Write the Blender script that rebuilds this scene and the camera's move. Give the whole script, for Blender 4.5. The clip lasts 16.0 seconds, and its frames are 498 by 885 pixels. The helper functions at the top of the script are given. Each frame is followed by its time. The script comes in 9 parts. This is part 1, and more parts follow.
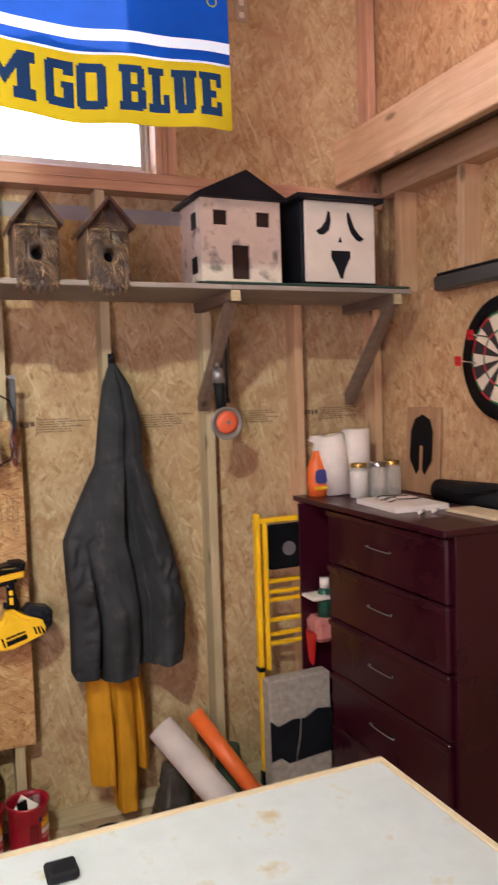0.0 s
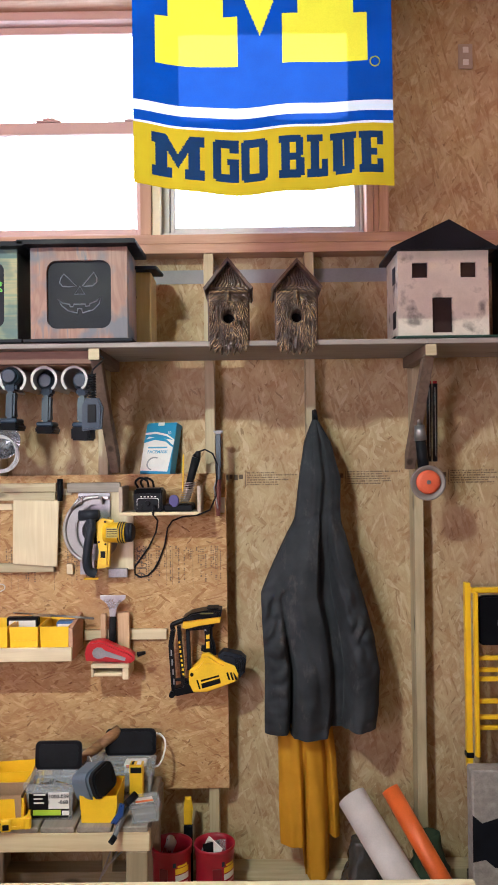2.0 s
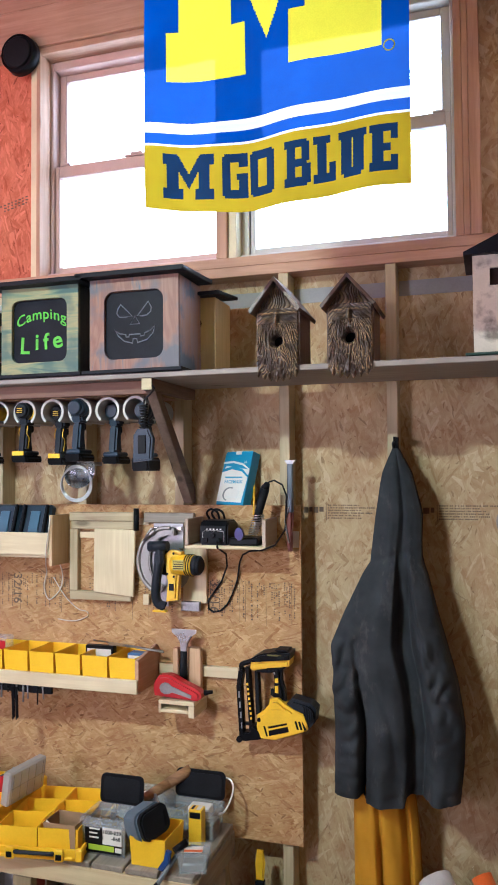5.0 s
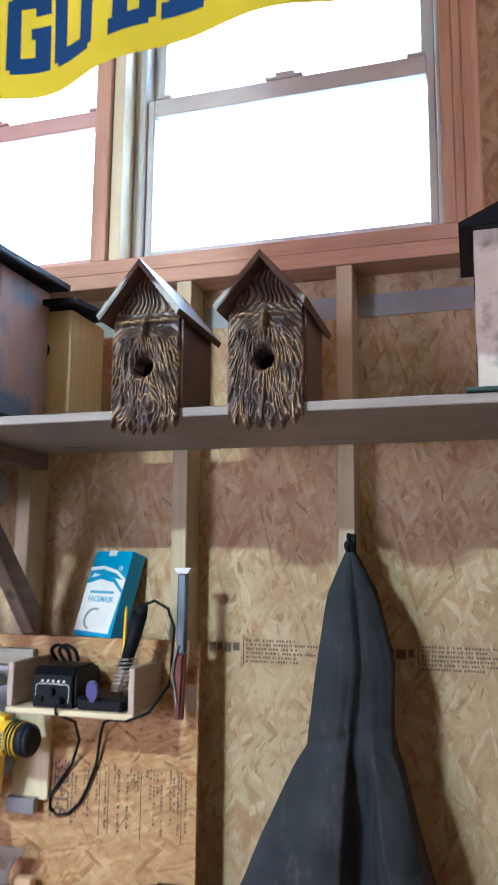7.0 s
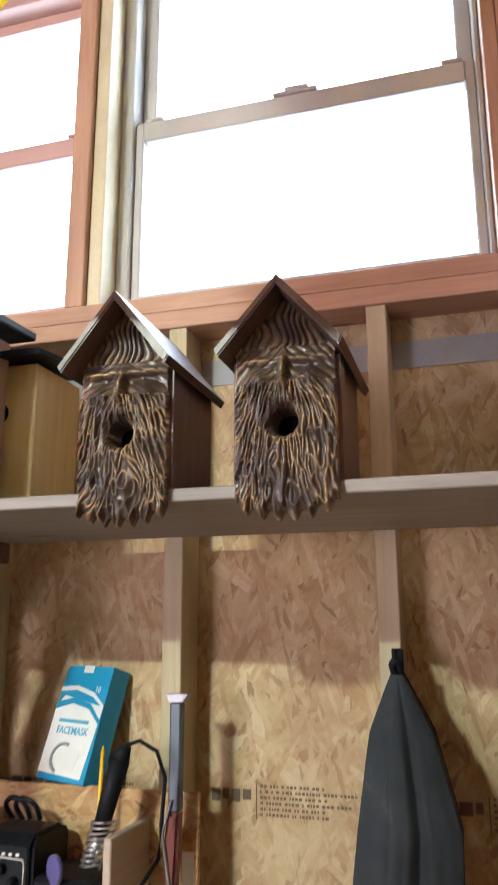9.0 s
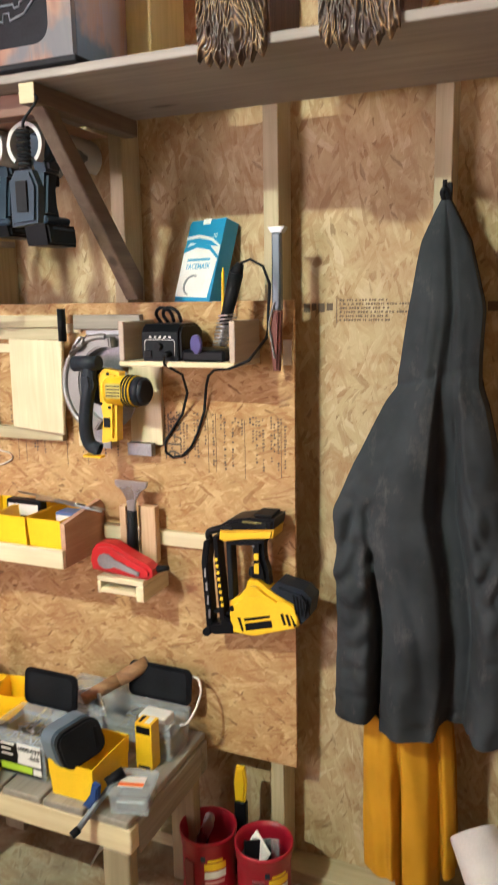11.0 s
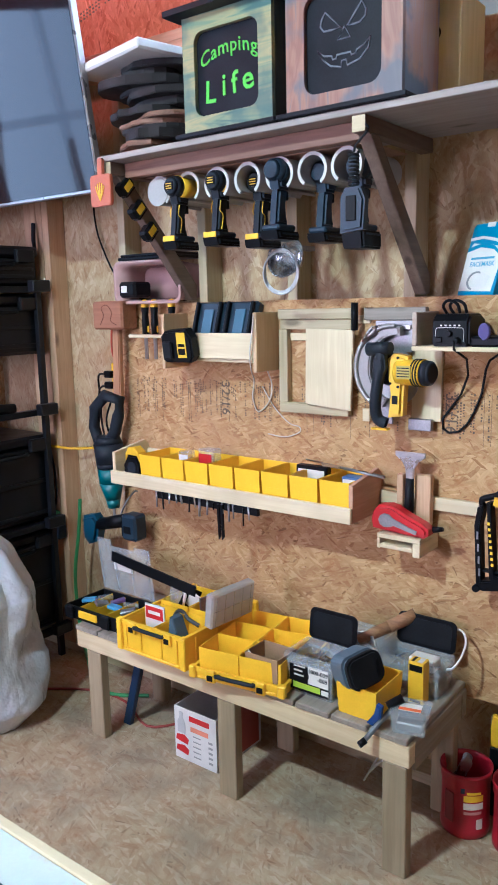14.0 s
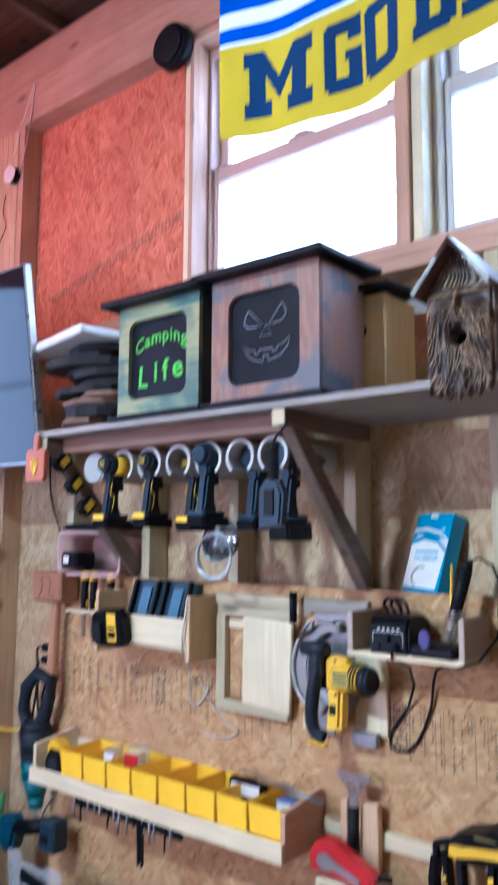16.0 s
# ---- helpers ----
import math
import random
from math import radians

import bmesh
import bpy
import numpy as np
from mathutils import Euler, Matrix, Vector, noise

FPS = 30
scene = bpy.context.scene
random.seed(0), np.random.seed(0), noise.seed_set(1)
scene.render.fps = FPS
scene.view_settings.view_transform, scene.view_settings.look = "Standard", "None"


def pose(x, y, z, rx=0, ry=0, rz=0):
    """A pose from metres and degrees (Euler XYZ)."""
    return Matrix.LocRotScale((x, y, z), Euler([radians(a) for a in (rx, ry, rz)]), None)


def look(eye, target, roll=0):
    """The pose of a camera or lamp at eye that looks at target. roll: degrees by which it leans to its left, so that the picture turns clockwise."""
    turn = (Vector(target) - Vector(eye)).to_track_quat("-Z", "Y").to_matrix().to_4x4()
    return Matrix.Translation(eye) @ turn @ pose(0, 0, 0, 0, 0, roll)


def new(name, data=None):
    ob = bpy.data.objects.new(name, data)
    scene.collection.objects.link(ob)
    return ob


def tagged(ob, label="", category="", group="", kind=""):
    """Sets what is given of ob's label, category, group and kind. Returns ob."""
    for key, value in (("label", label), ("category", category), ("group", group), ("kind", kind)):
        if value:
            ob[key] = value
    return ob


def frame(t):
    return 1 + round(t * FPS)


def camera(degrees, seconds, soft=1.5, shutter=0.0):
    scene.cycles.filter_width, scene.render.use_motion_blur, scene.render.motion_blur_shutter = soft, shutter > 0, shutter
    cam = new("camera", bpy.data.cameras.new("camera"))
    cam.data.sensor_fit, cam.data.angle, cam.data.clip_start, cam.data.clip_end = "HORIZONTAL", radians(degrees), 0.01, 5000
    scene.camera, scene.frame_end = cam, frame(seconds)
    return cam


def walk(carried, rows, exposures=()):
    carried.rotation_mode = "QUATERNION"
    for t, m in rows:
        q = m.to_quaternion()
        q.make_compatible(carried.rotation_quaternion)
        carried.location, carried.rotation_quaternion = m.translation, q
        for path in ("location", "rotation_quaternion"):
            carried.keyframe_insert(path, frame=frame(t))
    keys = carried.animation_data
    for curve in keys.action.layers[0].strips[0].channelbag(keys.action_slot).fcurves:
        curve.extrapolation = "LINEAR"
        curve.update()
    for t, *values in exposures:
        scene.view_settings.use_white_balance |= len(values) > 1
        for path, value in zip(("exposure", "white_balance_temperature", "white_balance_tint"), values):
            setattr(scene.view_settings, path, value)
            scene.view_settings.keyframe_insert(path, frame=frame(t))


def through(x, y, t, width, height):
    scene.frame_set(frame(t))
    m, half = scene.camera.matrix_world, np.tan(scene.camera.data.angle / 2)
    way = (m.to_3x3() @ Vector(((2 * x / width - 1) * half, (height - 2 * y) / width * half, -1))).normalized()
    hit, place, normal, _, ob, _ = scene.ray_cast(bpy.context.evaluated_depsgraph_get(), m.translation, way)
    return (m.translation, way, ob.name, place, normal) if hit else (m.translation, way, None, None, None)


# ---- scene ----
cam = camera(35.9, 16.0, soft=1.7, shutter=0.35)
PATH = [
    (0, (-0.353, -2.938, 1.653), (0.44, -1.106, 1.527), -1.9),
    (0.5, (-0.26, -2.907, 1.658), (0.273, -0.979, 1.63), -2.3),
    (1, (-0.187, -2.934, 1.663), (0.096, -0.954, 1.7), -3.3),
    (1.5, (-0.038, -2.99, 1.668), (0.067, -0.993, 1.707), -1.5),
    (2, (0.108, -3.004, 1.664), (0.097, -1.004, 1.689), -0.7),
    (2.5, (0.326, -2.913, 1.68), (0.161, -0.921, 1.734), 0.2),
    (3, (0.489, -2.891, 1.666), (0.211, -0.912, 1.748), -0.1),
    (3.5, (0.607, -2.919, 1.67), (0.165, -0.97, 1.742), 0.5),
    (3.7, (0.669, -2.899, 1.685), (0.158, -0.966, 1.745), 1.2),
    (6, (0.661, -2.385, 1.715), (0.047, -0.485, 1.832), -0.5),
    (6.5, (0.618, -2.047, 1.732), (0.083, -0.13, 1.932), -0.3),
    (7, (0.606, -1.694, 1.768), (0.05, 0.204, 2.069), 0.5),
    (7.5, (0.52, -1.46, 1.805), (-0.061, 0.405, 2.234), 0.6),
    (8, (0.493, -1.261, 1.866), (-0.075, 0.57, 2.438), -0.7),
    (8.2, (0.486, -1.212, 1.885), (-0.079, 0.618, 2.462), -0.6),
    (10.3, (0.499, -1.697, 1.693), (-0.123, 0.203, 1.622), 1.7),
    (10.5, (0.553, -1.71, 1.651), (-0.142, 0.158, 1.482), 1.0),
    (11, (0.621, -1.746, 1.594), (-0.152, 0.06, 1.22), -1.0),
    (11.5, (0.659, -1.786, 1.566), (-0.232, -0.062, 1.08), -2.6),
    (12, (0.65, -1.817, 1.553), (-0.365, -0.167, 1.056), -3.3),
    (12.5, (0.603, -1.857, 1.558), (-0.495, -0.257, 1.074), -2.8),
    (13, (0.577, -1.95, 1.573), (-0.584, -0.385, 1.123), -2.0),
    (13.5, (0.555, -2.063, 1.582), (-0.631, -0.505, 1.177), -1.4),
    (14, (0.559, -2.156, 1.573), (-0.64, -0.595, 1.218), -1.3),
    (14.5, (0.564, -2.176, 1.59), (-0.644, -0.612, 1.281), -1.6),
    (15, (0.588, -2.096, 1.629), (-0.643, -0.537, 1.397), -2.4),
    (15.5, (0.616, -1.923, 1.641), (-0.679, -0.404, 1.516), -1.3),
    (16, (0.641, -1.832, 1.723), (-0.607, -0.288, 1.966), 0.3),
]
EXPO = [(0.0, -0.22, 5950, 17), (0.5, -0.17, 5720, 14), (1.5, -0.25, 5020, 8), (2.0, -0.22, 5420, 12), (2.5, -0.22, 5420, 14), (3.0, -0.2, 4900, 10), (3.5, -0.25, 5070, 9), (6.0, -0.2, 4920, 7), (7.2, -0.03, 4620, 5), (8.0, -0.12, 4560, 5), (9.4, 0.1, 5920, 6),
        (10.5, 0.22, 6720, 5), (11.2, 0.28, 5150, 3), (12.0, 0.2, 4550, 4), (12.5, 0.1, 4550, 5), (14.5, 0.01, 4550, 9), (15.5, -0.02, 4430, 10), (16.0, -0.12, 4270, 10)]
walk(cam, [(t, look(eye, target, roll)) for t, eye, target, roll in PATH], EXPO)

# ---- light ----
world = bpy.data.worlds.new("sky")
scene.world = world
world.use_nodes = True
wn = world.node_tree.nodes
sky = wn.new("ShaderNodeTexSky")
sky.sky_type, sky.sun_disc = "NISHITA", False
sky.sun_elevation, sky.sun_rotation = radians(35), radians(20)
world.node_tree.links.new(sky.outputs[0], wn["Background"].inputs[0])
wn["Background"].inputs[1].default_value = 0.1


def area_lamp(name, eye, target, size, size_y, watts, rgb):
    data = bpy.data.lights.new(name, "AREA")
    data.shape, data.size, data.size_y, data.energy, data.color = "RECTANGLE", size, size_y, watts, rgb
    ob = new(name, data)
    ob.matrix_world = look(eye, target)
    return ob


LEFT_X = -2.66
LAMP = Vector((-0.88, -2.7, 3.1))
key = area_lamp("shop_light_glow", LAMP, (-0.3, 0.0, 0.4), 0.2, 0.045, 40, (1.0, 0.99, 0.74))
key.data.spread = radians(125)
# Unseen lamp, inferred from the red cast on the upper left timbers.
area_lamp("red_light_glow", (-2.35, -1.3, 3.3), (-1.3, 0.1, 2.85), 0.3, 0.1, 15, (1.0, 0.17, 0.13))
area_lamp("daylight_back_windows", (-0.28, 0.3, 3.0), (-0.28, -2.0, 2.2), 1.7, 0.85, 24, (0.88, 0.95, 1.0))
# Pinkish fill added to lift the shaded areas; no such doorway is known.
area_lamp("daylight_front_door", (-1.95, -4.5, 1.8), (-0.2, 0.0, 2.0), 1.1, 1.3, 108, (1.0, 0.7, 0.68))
# Added fill for the upper back and right walls, with no known source.
wall_glow = area_lamp("ceiling_lamp_glow", (0.95, -0.95, 3.45), (1.4, -0.4, 2.45), 0.4, 0.4, 10, (1.0, 0.62, 0.5))
wall_glow.data.spread = radians(140)
area_lamp("daylight_left_window", (LEFT_X + 0.05, -1.3, 2.25), (0.0, -1.3, 1.4), 0.85, 0.95, 9, (0.72, 0.86, 1.0))

# ---- materials ----


def tree(name):
    m = bpy.data.materials.new(name)
    m.use_nodes = True
    n, l = m.node_tree.nodes, m.node_tree.links
    return m, n, l, n["Principled BSDF"]


def node(n, kind, **values):
    made = n.new("ShaderNode" + kind)
    for key, value in values.items():
        made.inputs[key].default_value = value
    return made


def mix_rgb(n, l, fac, a, b, mode="MIX"):
    m = n.new("ShaderNodeMix")
    m.data_type, m.blend_type = "RGBA", mode
    for slot, value in ((0, fac), (6, a), (7, b)):
        if isinstance(value, bpy.types.NodeSocket):
            l.new(value, m.inputs[slot])
        else:
            m.inputs[slot].default_value = value if slot == 0 else (*value[:3], 1)
    return m.outputs[2]


def ramp(n, l, fac, *stops):
    r = n.new("ShaderNodeValToRGB")
    while len(r.color_ramp.elements) < len(stops):
        r.color_ramp.elements.new(0.5)
    for e, (at, rgb) in zip(r.color_ramp.elements, stops):
        e.position, e.color = at, (*rgb, 1)
    l.new(fac, r.inputs[0])
    return r.outputs[0]


def relief(n, l, bsdf, height, strength, distance):
    b = node(n, "Bump", Strength=strength, Distance=distance)
    l.new(height, b.inputs["Height"])
    l.new(b.outputs[0], bsdf.inputs["Normal"])


def plain(name, rgb, rough=0.5, metal=0.0, var=0.12, scale=9.0, bump=0.08, fine=180.0, coat=0.0, dirt=None, spec=0.5, dirt_at=0.56):
    """A painted, moulded or metal surface: broad tone changes, fine grain, uneven gloss."""
    m, n, l, p = tree(name)
    co = n.new("ShaderNodeTexCoord")
    broad = node(n, "TexNoise", Scale=scale, Detail=5.0)
    grain = node(n, "TexNoise", Scale=fine, Detail=3.0)
    for t in (broad, grain):
        l.new(co.outputs["Object"], t.inputs["Vector"])
    dark = tuple(c * (1 - var * 1.6) for c in rgb)
    light = tuple(min(1, c * (1 + var)) for c in rgb)
    c = ramp(n, l, broad.outputs[0], (0.3, dark), (0.7, light))
    c = mix_rgb(n, l, 0.25, c, ramp(n, l, grain.outputs[0], (0.3, dark), (0.7, light)))
    if dirt:
        spots = ramp(n, l, broad.outputs[0], (dirt_at, (0, 0, 0)), (dirt_at + 0.12, (0.8, 0.8, 0.8)))
        c = mix_rgb(n, l, spots, c, dirt)
    l.new(c, p.inputs["Base Color"])
    r = ramp(n, l, broad.outputs[0], (0.3, (rough * 0.8,) * 3), (0.7, (min(1, rough * 1.25),) * 3))
    l.new(r, p.inputs["Roughness"])
    p.inputs["Metallic"].default_value = metal
    p.inputs["Specular IOR Level"].default_value = spec
    p.inputs["Coat Weight"].default_value = coat
    relief(n, l, p, grain.outputs[0], bump, 0.002)
    return m


def wood(name, pale, dark, axis="x", rough=0.62, knots=True, fine=1.0):
    """Sawn timber with its grain along an axis."""
    m, n, l, p = tree(name)
    co, mp = n.new("ShaderNodeTexCoord"), n.new("ShaderNodeMapping")
    info = n.new("ShaderNodeObjectInfo")
    shift = n.new("ShaderNodeVectorMath")
    shift.operation = "MULTIPLY_ADD"
    shift.inputs[1].default_value = (7.3, 5.1, 3.7)
    l.new(info.outputs["Random"], shift.inputs[0])
    l.new(co.outputs["Object"], shift.inputs[2])
    l.new(shift.outputs[0], mp.inputs["Vector"])
    mp.inputs["Scale"].default_value = tuple((1.3 if a == axis else 22.0) * fine for a in "xyz")
    grain = node(n, "TexNoise", Scale=2.2, Detail=6.0, Roughness=0.62, Distortion=0.7)
    l.new(mp.outputs[0], grain.inputs["Vector"])
    broad = node(n, "TexNoise", Scale=4.0, Detail=3.0)
    l.new(shift.outputs[0], broad.inputs["Vector"])
    c = ramp(n, l, grain.outputs[0], (0.3, dark), (0.48, tuple((a + b) / 2 for a, b in zip(pale, dark))), (0.66, pale))
    c = mix_rgb(n, l, ramp(n, l, broad.outputs[0], (0.35, (0, 0, 0)), (0.7, (0.45, 0.45, 0.45))), c, tuple(v * 0.72 for v in dark))
    if knots:
        kp = n.new("ShaderNodeMapping")
        kp.inputs["Scale"].default_value = tuple(2.2 if a == axis else 6.0 for a in "xyz")
        l.new(shift.outputs[0], kp.inputs["Vector"])
        v = node(n, "TexVoronoi", Scale=1.3)
        l.new(kp.outputs[0], v.inputs["Vector"])
        c = mix_rgb(n, l, ramp(n, l, v.outputs["Distance"], (0.06, (0.85,) * 3), (0.13, (0, 0, 0))), c, tuple(v * 0.35 for v in dark))
    l.new(c, p.inputs["Base Color"])
    p.inputs["Roughness"].default_value = rough
    relief(n, l, p, grain.outputs[0], 0.25, 0.003)
    return m


def strand_board(name, plane="xz", tint=(1, 1, 1), blotch=0.25, blotch_rgb=(0.22, 0.10, 0.04), size=1.0, contrast=1.0, turn=0.0):
    """Oriented strand board: ragged overlapping flakes, most of them along one direction, with resin stains and dark slivers."""
    m, n, l, p = tree(name)
    co, sep, uv = n.new("ShaderNodeTexCoord"), n.new("ShaderNodeSeparateXYZ"), n.new("ShaderNodeCombineXYZ")
    l.new(co.outputs["Object"], sep.inputs[0])
    for i, a in enumerate(plane):
        l.new(sep.outputs["xyz".index(a)], uv.inputs[i])

    def warped(source, scale, amount):
        w_ = node(n, "TexNoise", Scale=scale, Detail=4.0, Roughness=0.6)
        l.new(uv.outputs[0], w_.inputs["Vector"])
        add = n.new("ShaderNodeVectorMath")
        add.operation = "MULTIPLY_ADD"
        add.inputs[1].default_value = (amount, amount, 0)
        l.new(w_.outputs["Color"], add.inputs[0])
        l.new(source, add.inputs[2])
        return add.outputs[0]

    ragged = warped(warped(uv.outputs[0], 9.0, 0.02), 90.0, 0.006)

    def flakes(k, angle, long, wide):
        mp, mp2 = n.new("ShaderNodeMapping"), n.new("ShaderNodeMapping")
        mp.inputs["Rotation"].default_value = (0, 0, radians(angle + turn))
        mp.inputs["Location"].default_value = (k * 3.7, k * 1.9, 0)
        mp2.inputs["Scale"].default_value = (long / size, wide / size, 1)
        l.new(ragged, mp.inputs["Vector"])
        l.new(mp.outputs[0], mp2.inputs["Vector"])
        v = node(n, "TexVoronoi", Scale=1.0)
        v.voronoi_dimensions = "2D"
        l.new(mp2.outputs[0], v.inputs["Vector"])
        sc = n.new("ShaderNodeSeparateColor")
        l.new(v.outputs["Color"], sc.inputs[0])
        return sc.outputs[0], sc.outputs[1], mp.outputs[0]

    def over(limit, pick):
        g = n.new("ShaderNodeMath")
        g.operation = "GREATER_THAN"
        g.inputs[1].default_value = limit
        l.new(pick, g.inputs[0])
        return g.outputs[0]

    tone, _, along = flakes(0, 6, 9, 44)
    for k, angle, long, wide, limit in ((1, -27, 10, 56, 0.5), (2, 19, 11, 62, 0.5), (3, -9, 9, 78, 0.52), (4, 58, 13, 64, 0.68), (5, -48, 14, 70, 0.72), (6, 30, 19, 110, 0.74), (7, -16, 17, 130, 0.76)):
        t2, pick, a2 = flakes(k, angle, long, wide)
        take = over(limit, pick)
        mx, mv = n.new("ShaderNodeMix"), n.new("ShaderNodeMix")
        mv.data_type = "VECTOR"
        l.new(take, mx.inputs[0])
        l.new(tone, mx.inputs[2])
        l.new(t2, mx.inputs[3])
        l.new(take, mv.inputs[0])
        l.new(along, mv.inputs[4])
        l.new(a2, mv.inputs[5])
        tone, along = mx.outputs[0], mv.outputs[1]
    t = lambda *c: tuple(a * b for a, b in zip(c, tint))  # noqa: E731
    mid = (0.46, 0.37, 0.235)
    w = lambda *c: t(*[q + (a - q) * contrast for a, q in zip(c, mid)])  # noqa: E731
    c = ramp(n, l, tone, (0.0, w(0.22, 0.12, 0.055)), (0.1, w(0.34, 0.22, 0.115)), (0.3, w(0.43, 0.325, 0.185)), (0.6, w(0.48, 0.39, 0.24)), (0.85, w(0.55, 0.47, 0.315)), (1.0, w(0.66, 0.59, 0.43)))
    stretch = n.new("ShaderNodeMapping")
    stretch.inputs["Scale"].default_value = (14, 210, 1)
    l.new(along, stretch.inputs["Vector"])
    streak = node(n, "TexNoise", Scale=1.0, Detail=5.0, Roughness=0.7)
    l.new(stretch.outputs[0], streak.inputs["Vector"])
    c = mix_rgb(n, l, 0.3 * contrast, c, ramp(n, l, streak.outputs[0], (0.3, t(0.2, 0.12, 0.065)), (0.5, t(0.45, 0.355, 0.225)), (0.7, t(0.66, 0.57, 0.42))))
    # mottled resin and hue changes a hand's width across
    mott = node(n, "TexNoise", Scale=10.0, Detail=8.0, Roughness=0.75, Distortion=0.8)
    l.new(uv.outputs[0], mott.inputs["Vector"])
    c = mix_rgb(n, l, ramp(n, l, mott.outputs[0], (0.5, (0, 0, 0)), (0.64, (0.5,) * 3)), c, t(0.33, 0.18, 0.085))
    c = mix_rgb(n, l, ramp(n, l, mott.outputs[0], (0.34, (0.45,) * 3), (0.48, (0, 0, 0))), c, t(0.54, 0.48, 0.31))
    sliver = n.new("ShaderNodeMapping")
    sliver.inputs["Scale"].default_value = (30, 150, 1)
    l.new(along, sliver.inputs["Vector"])
    chips = node(n, "TexVoronoi", Scale=1.0)
    chips.voronoi_dimensions = "2D"
    l.new(sliver.outputs[0], chips.inputs["Vector"])
    sc = n.new("ShaderNodeSeparateColor")
    l.new(chips.outputs["Color"], sc.inputs[0])
    c = mix_rgb(n, l, ramp(n, l, sc.outputs[0], (0.965, (0, 0, 0)), (0.99, (0.8 * contrast,) * 3)), c, t(0.13, 0.075, 0.04))
    c = mix_rgb(n, l, ramp(n, l, sc.outputs[1], (0.92, (0, 0, 0)), (0.98, (0.4 * contrast,) * 3)), c, t(0.68, 0.58, 0.41))
    # broad random blotches towards a second colour
    broad = node(n, "TexNoise", Scale=3.4, Detail=4.0, Roughness=0.6)
    l.new(uv.outputs[0], broad.inputs["Vector"])
    c = mix_rgb(n, l, ramp(n, l, broad.outputs[0], (0.46, (0, 0, 0)), (0.66, (blotch,) * 3)), c, blotch_rgb)
    l.new(c, p.inputs["Base Color"])
    p.inputs["Roughness"].default_value = 0.7
    p.inputs["Specular IOR Level"].default_value = 0.2
    both = n.new("ShaderNodeMath")
    both.operation = "ADD"
    l.new(streak.outputs[0], both.inputs[0])
    l.new(tone, both.inputs[1])
    relief(n, l, p, both.outputs[0], 0.3, 0.0015)
    return m


def clear(name, rgb, alpha, rough=0.25):
    """Translucent moulded plastic."""
    m, n, l, p = tree(name)
    out, t, mx = n["Material Output"], n.new("ShaderNodeBsdfTransparent"), n.new("ShaderNodeMixShader")
    t.inputs[0].default_value = (*[min(1, 0.6 + 0.4 * c) for c in rgb], 1)
    noise_ = node(n, "TexNoise", Scale=5.0, Detail=3.0)
    l.new(ramp(n, l, noise_.outputs[0], (0.3, tuple(c * 0.9 for c in rgb)), (0.7, rgb)), p.inputs["Base Color"])
    p.inputs["Roughness"].default_value = rough
    mx.inputs[0].default_value = alpha
    l.new(t.outputs[0], mx.inputs[1])
    l.new(p.outputs[0], mx.inputs[2])
    l.new(mx.outputs[0], out.inputs[0])
    return m


def glow(name, rgb, strength):
    m, n, l, p = tree(name)
    p.inputs["Base Color"].default_value = (*rgb, 1)
    p.inputs["Emission Color"].default_value = (*rgb, 1)
    p.inputs["Emission Strength"].default_value = strength
    return m


def cloth(name, rgb, through=0.0, rough=0.9, weave=900.0, var=0.2, sheer=0.0):
    m, n, l, p = tree(name)
    co = n.new("ShaderNodeTexCoord")
    broad, fine = node(n, "TexNoise", Scale=7.0, Detail=6.0), node(n, "TexNoise", Scale=weave, Detail=2.0)
    for t in (broad, fine):
        l.new(co.outputs["Object"], t.inputs["Vector"])
    c = ramp(n, l, broad.outputs[0], (0.3, tuple(v * (1 - var) for v in rgb)), (0.75, tuple(min(1, v * (1 + var)) for v in rgb)))
    l.new(c, p.inputs["Base Color"])
    p.inputs["Roughness"].default_value = rough
    p.inputs["Specular IOR Level"].default_value = 0.2
    relief(n, l, p, fine.outputs[0], 0.3, 0.001)
    if through:
        tl, mx = n.new("ShaderNodeBsdfTranslucent"), n.new("ShaderNodeMixShader")
        l.new(c, tl.inputs[0])
        mx.inputs[0].default_value = through
        l.new(p.outputs[0], mx.inputs[1])
        l.new(tl.outputs[0], mx.inputs[2])
        last = mx.outputs[0]
        if sheer:
            gap, my = n.new("ShaderNodeBsdfTransparent"), n.new("ShaderNodeMixShader")
            l.new(ramp(n, l, fine.outputs[0], (0.4, (sheer * 0.6,) * 3), (0.6, (sheer * 1.4,) * 3)), my.inputs[0])
            l.new(last, my.inputs[1])
            gap.inputs[0].default_value = (*[min(1.0, v / max(rgb) + 0.12) for v in rgb], 1)
            l.new(gap.outputs[0], my.inputs[2])
            last = my.outputs[0]
        l.new(last, n["Material Output"].inputs[0])
    return m


OSB_WALL = strand_board("strand_board_wall", "xz", (1.0, 0.97, 0.88), 0.35, (0.34, 0.2, 0.12), 1.15, 0.62, 90)
OSB_SIDE = strand_board("strand_board_side", "yz", (1.1, 0.94, 0.8), contrast=0.75, turn=90, size=1.1)
OSB_PANEL = strand_board("strand_board_panel", "xz", (1.0, 0.81, 0.6), 0.5, (0.36, 0.2, 0.11), 0.85, 0.85)
OSB_FLOOR = strand_board("strand_board_floor", "xy", (0.95, 0.94, 0.96), 0.55, (0.2, 0.18, 0.14), 1.0, 0.45, 30)
# Red tint carries the red light that falls on the upper left sheet.
OSB_RED_LIT = strand_board("strand_board_red_lit", "xz", (1.2, 0.5, 0.45), 0.4, (0.4, 0.1, 0.07), 1.05, 0.9, 90)
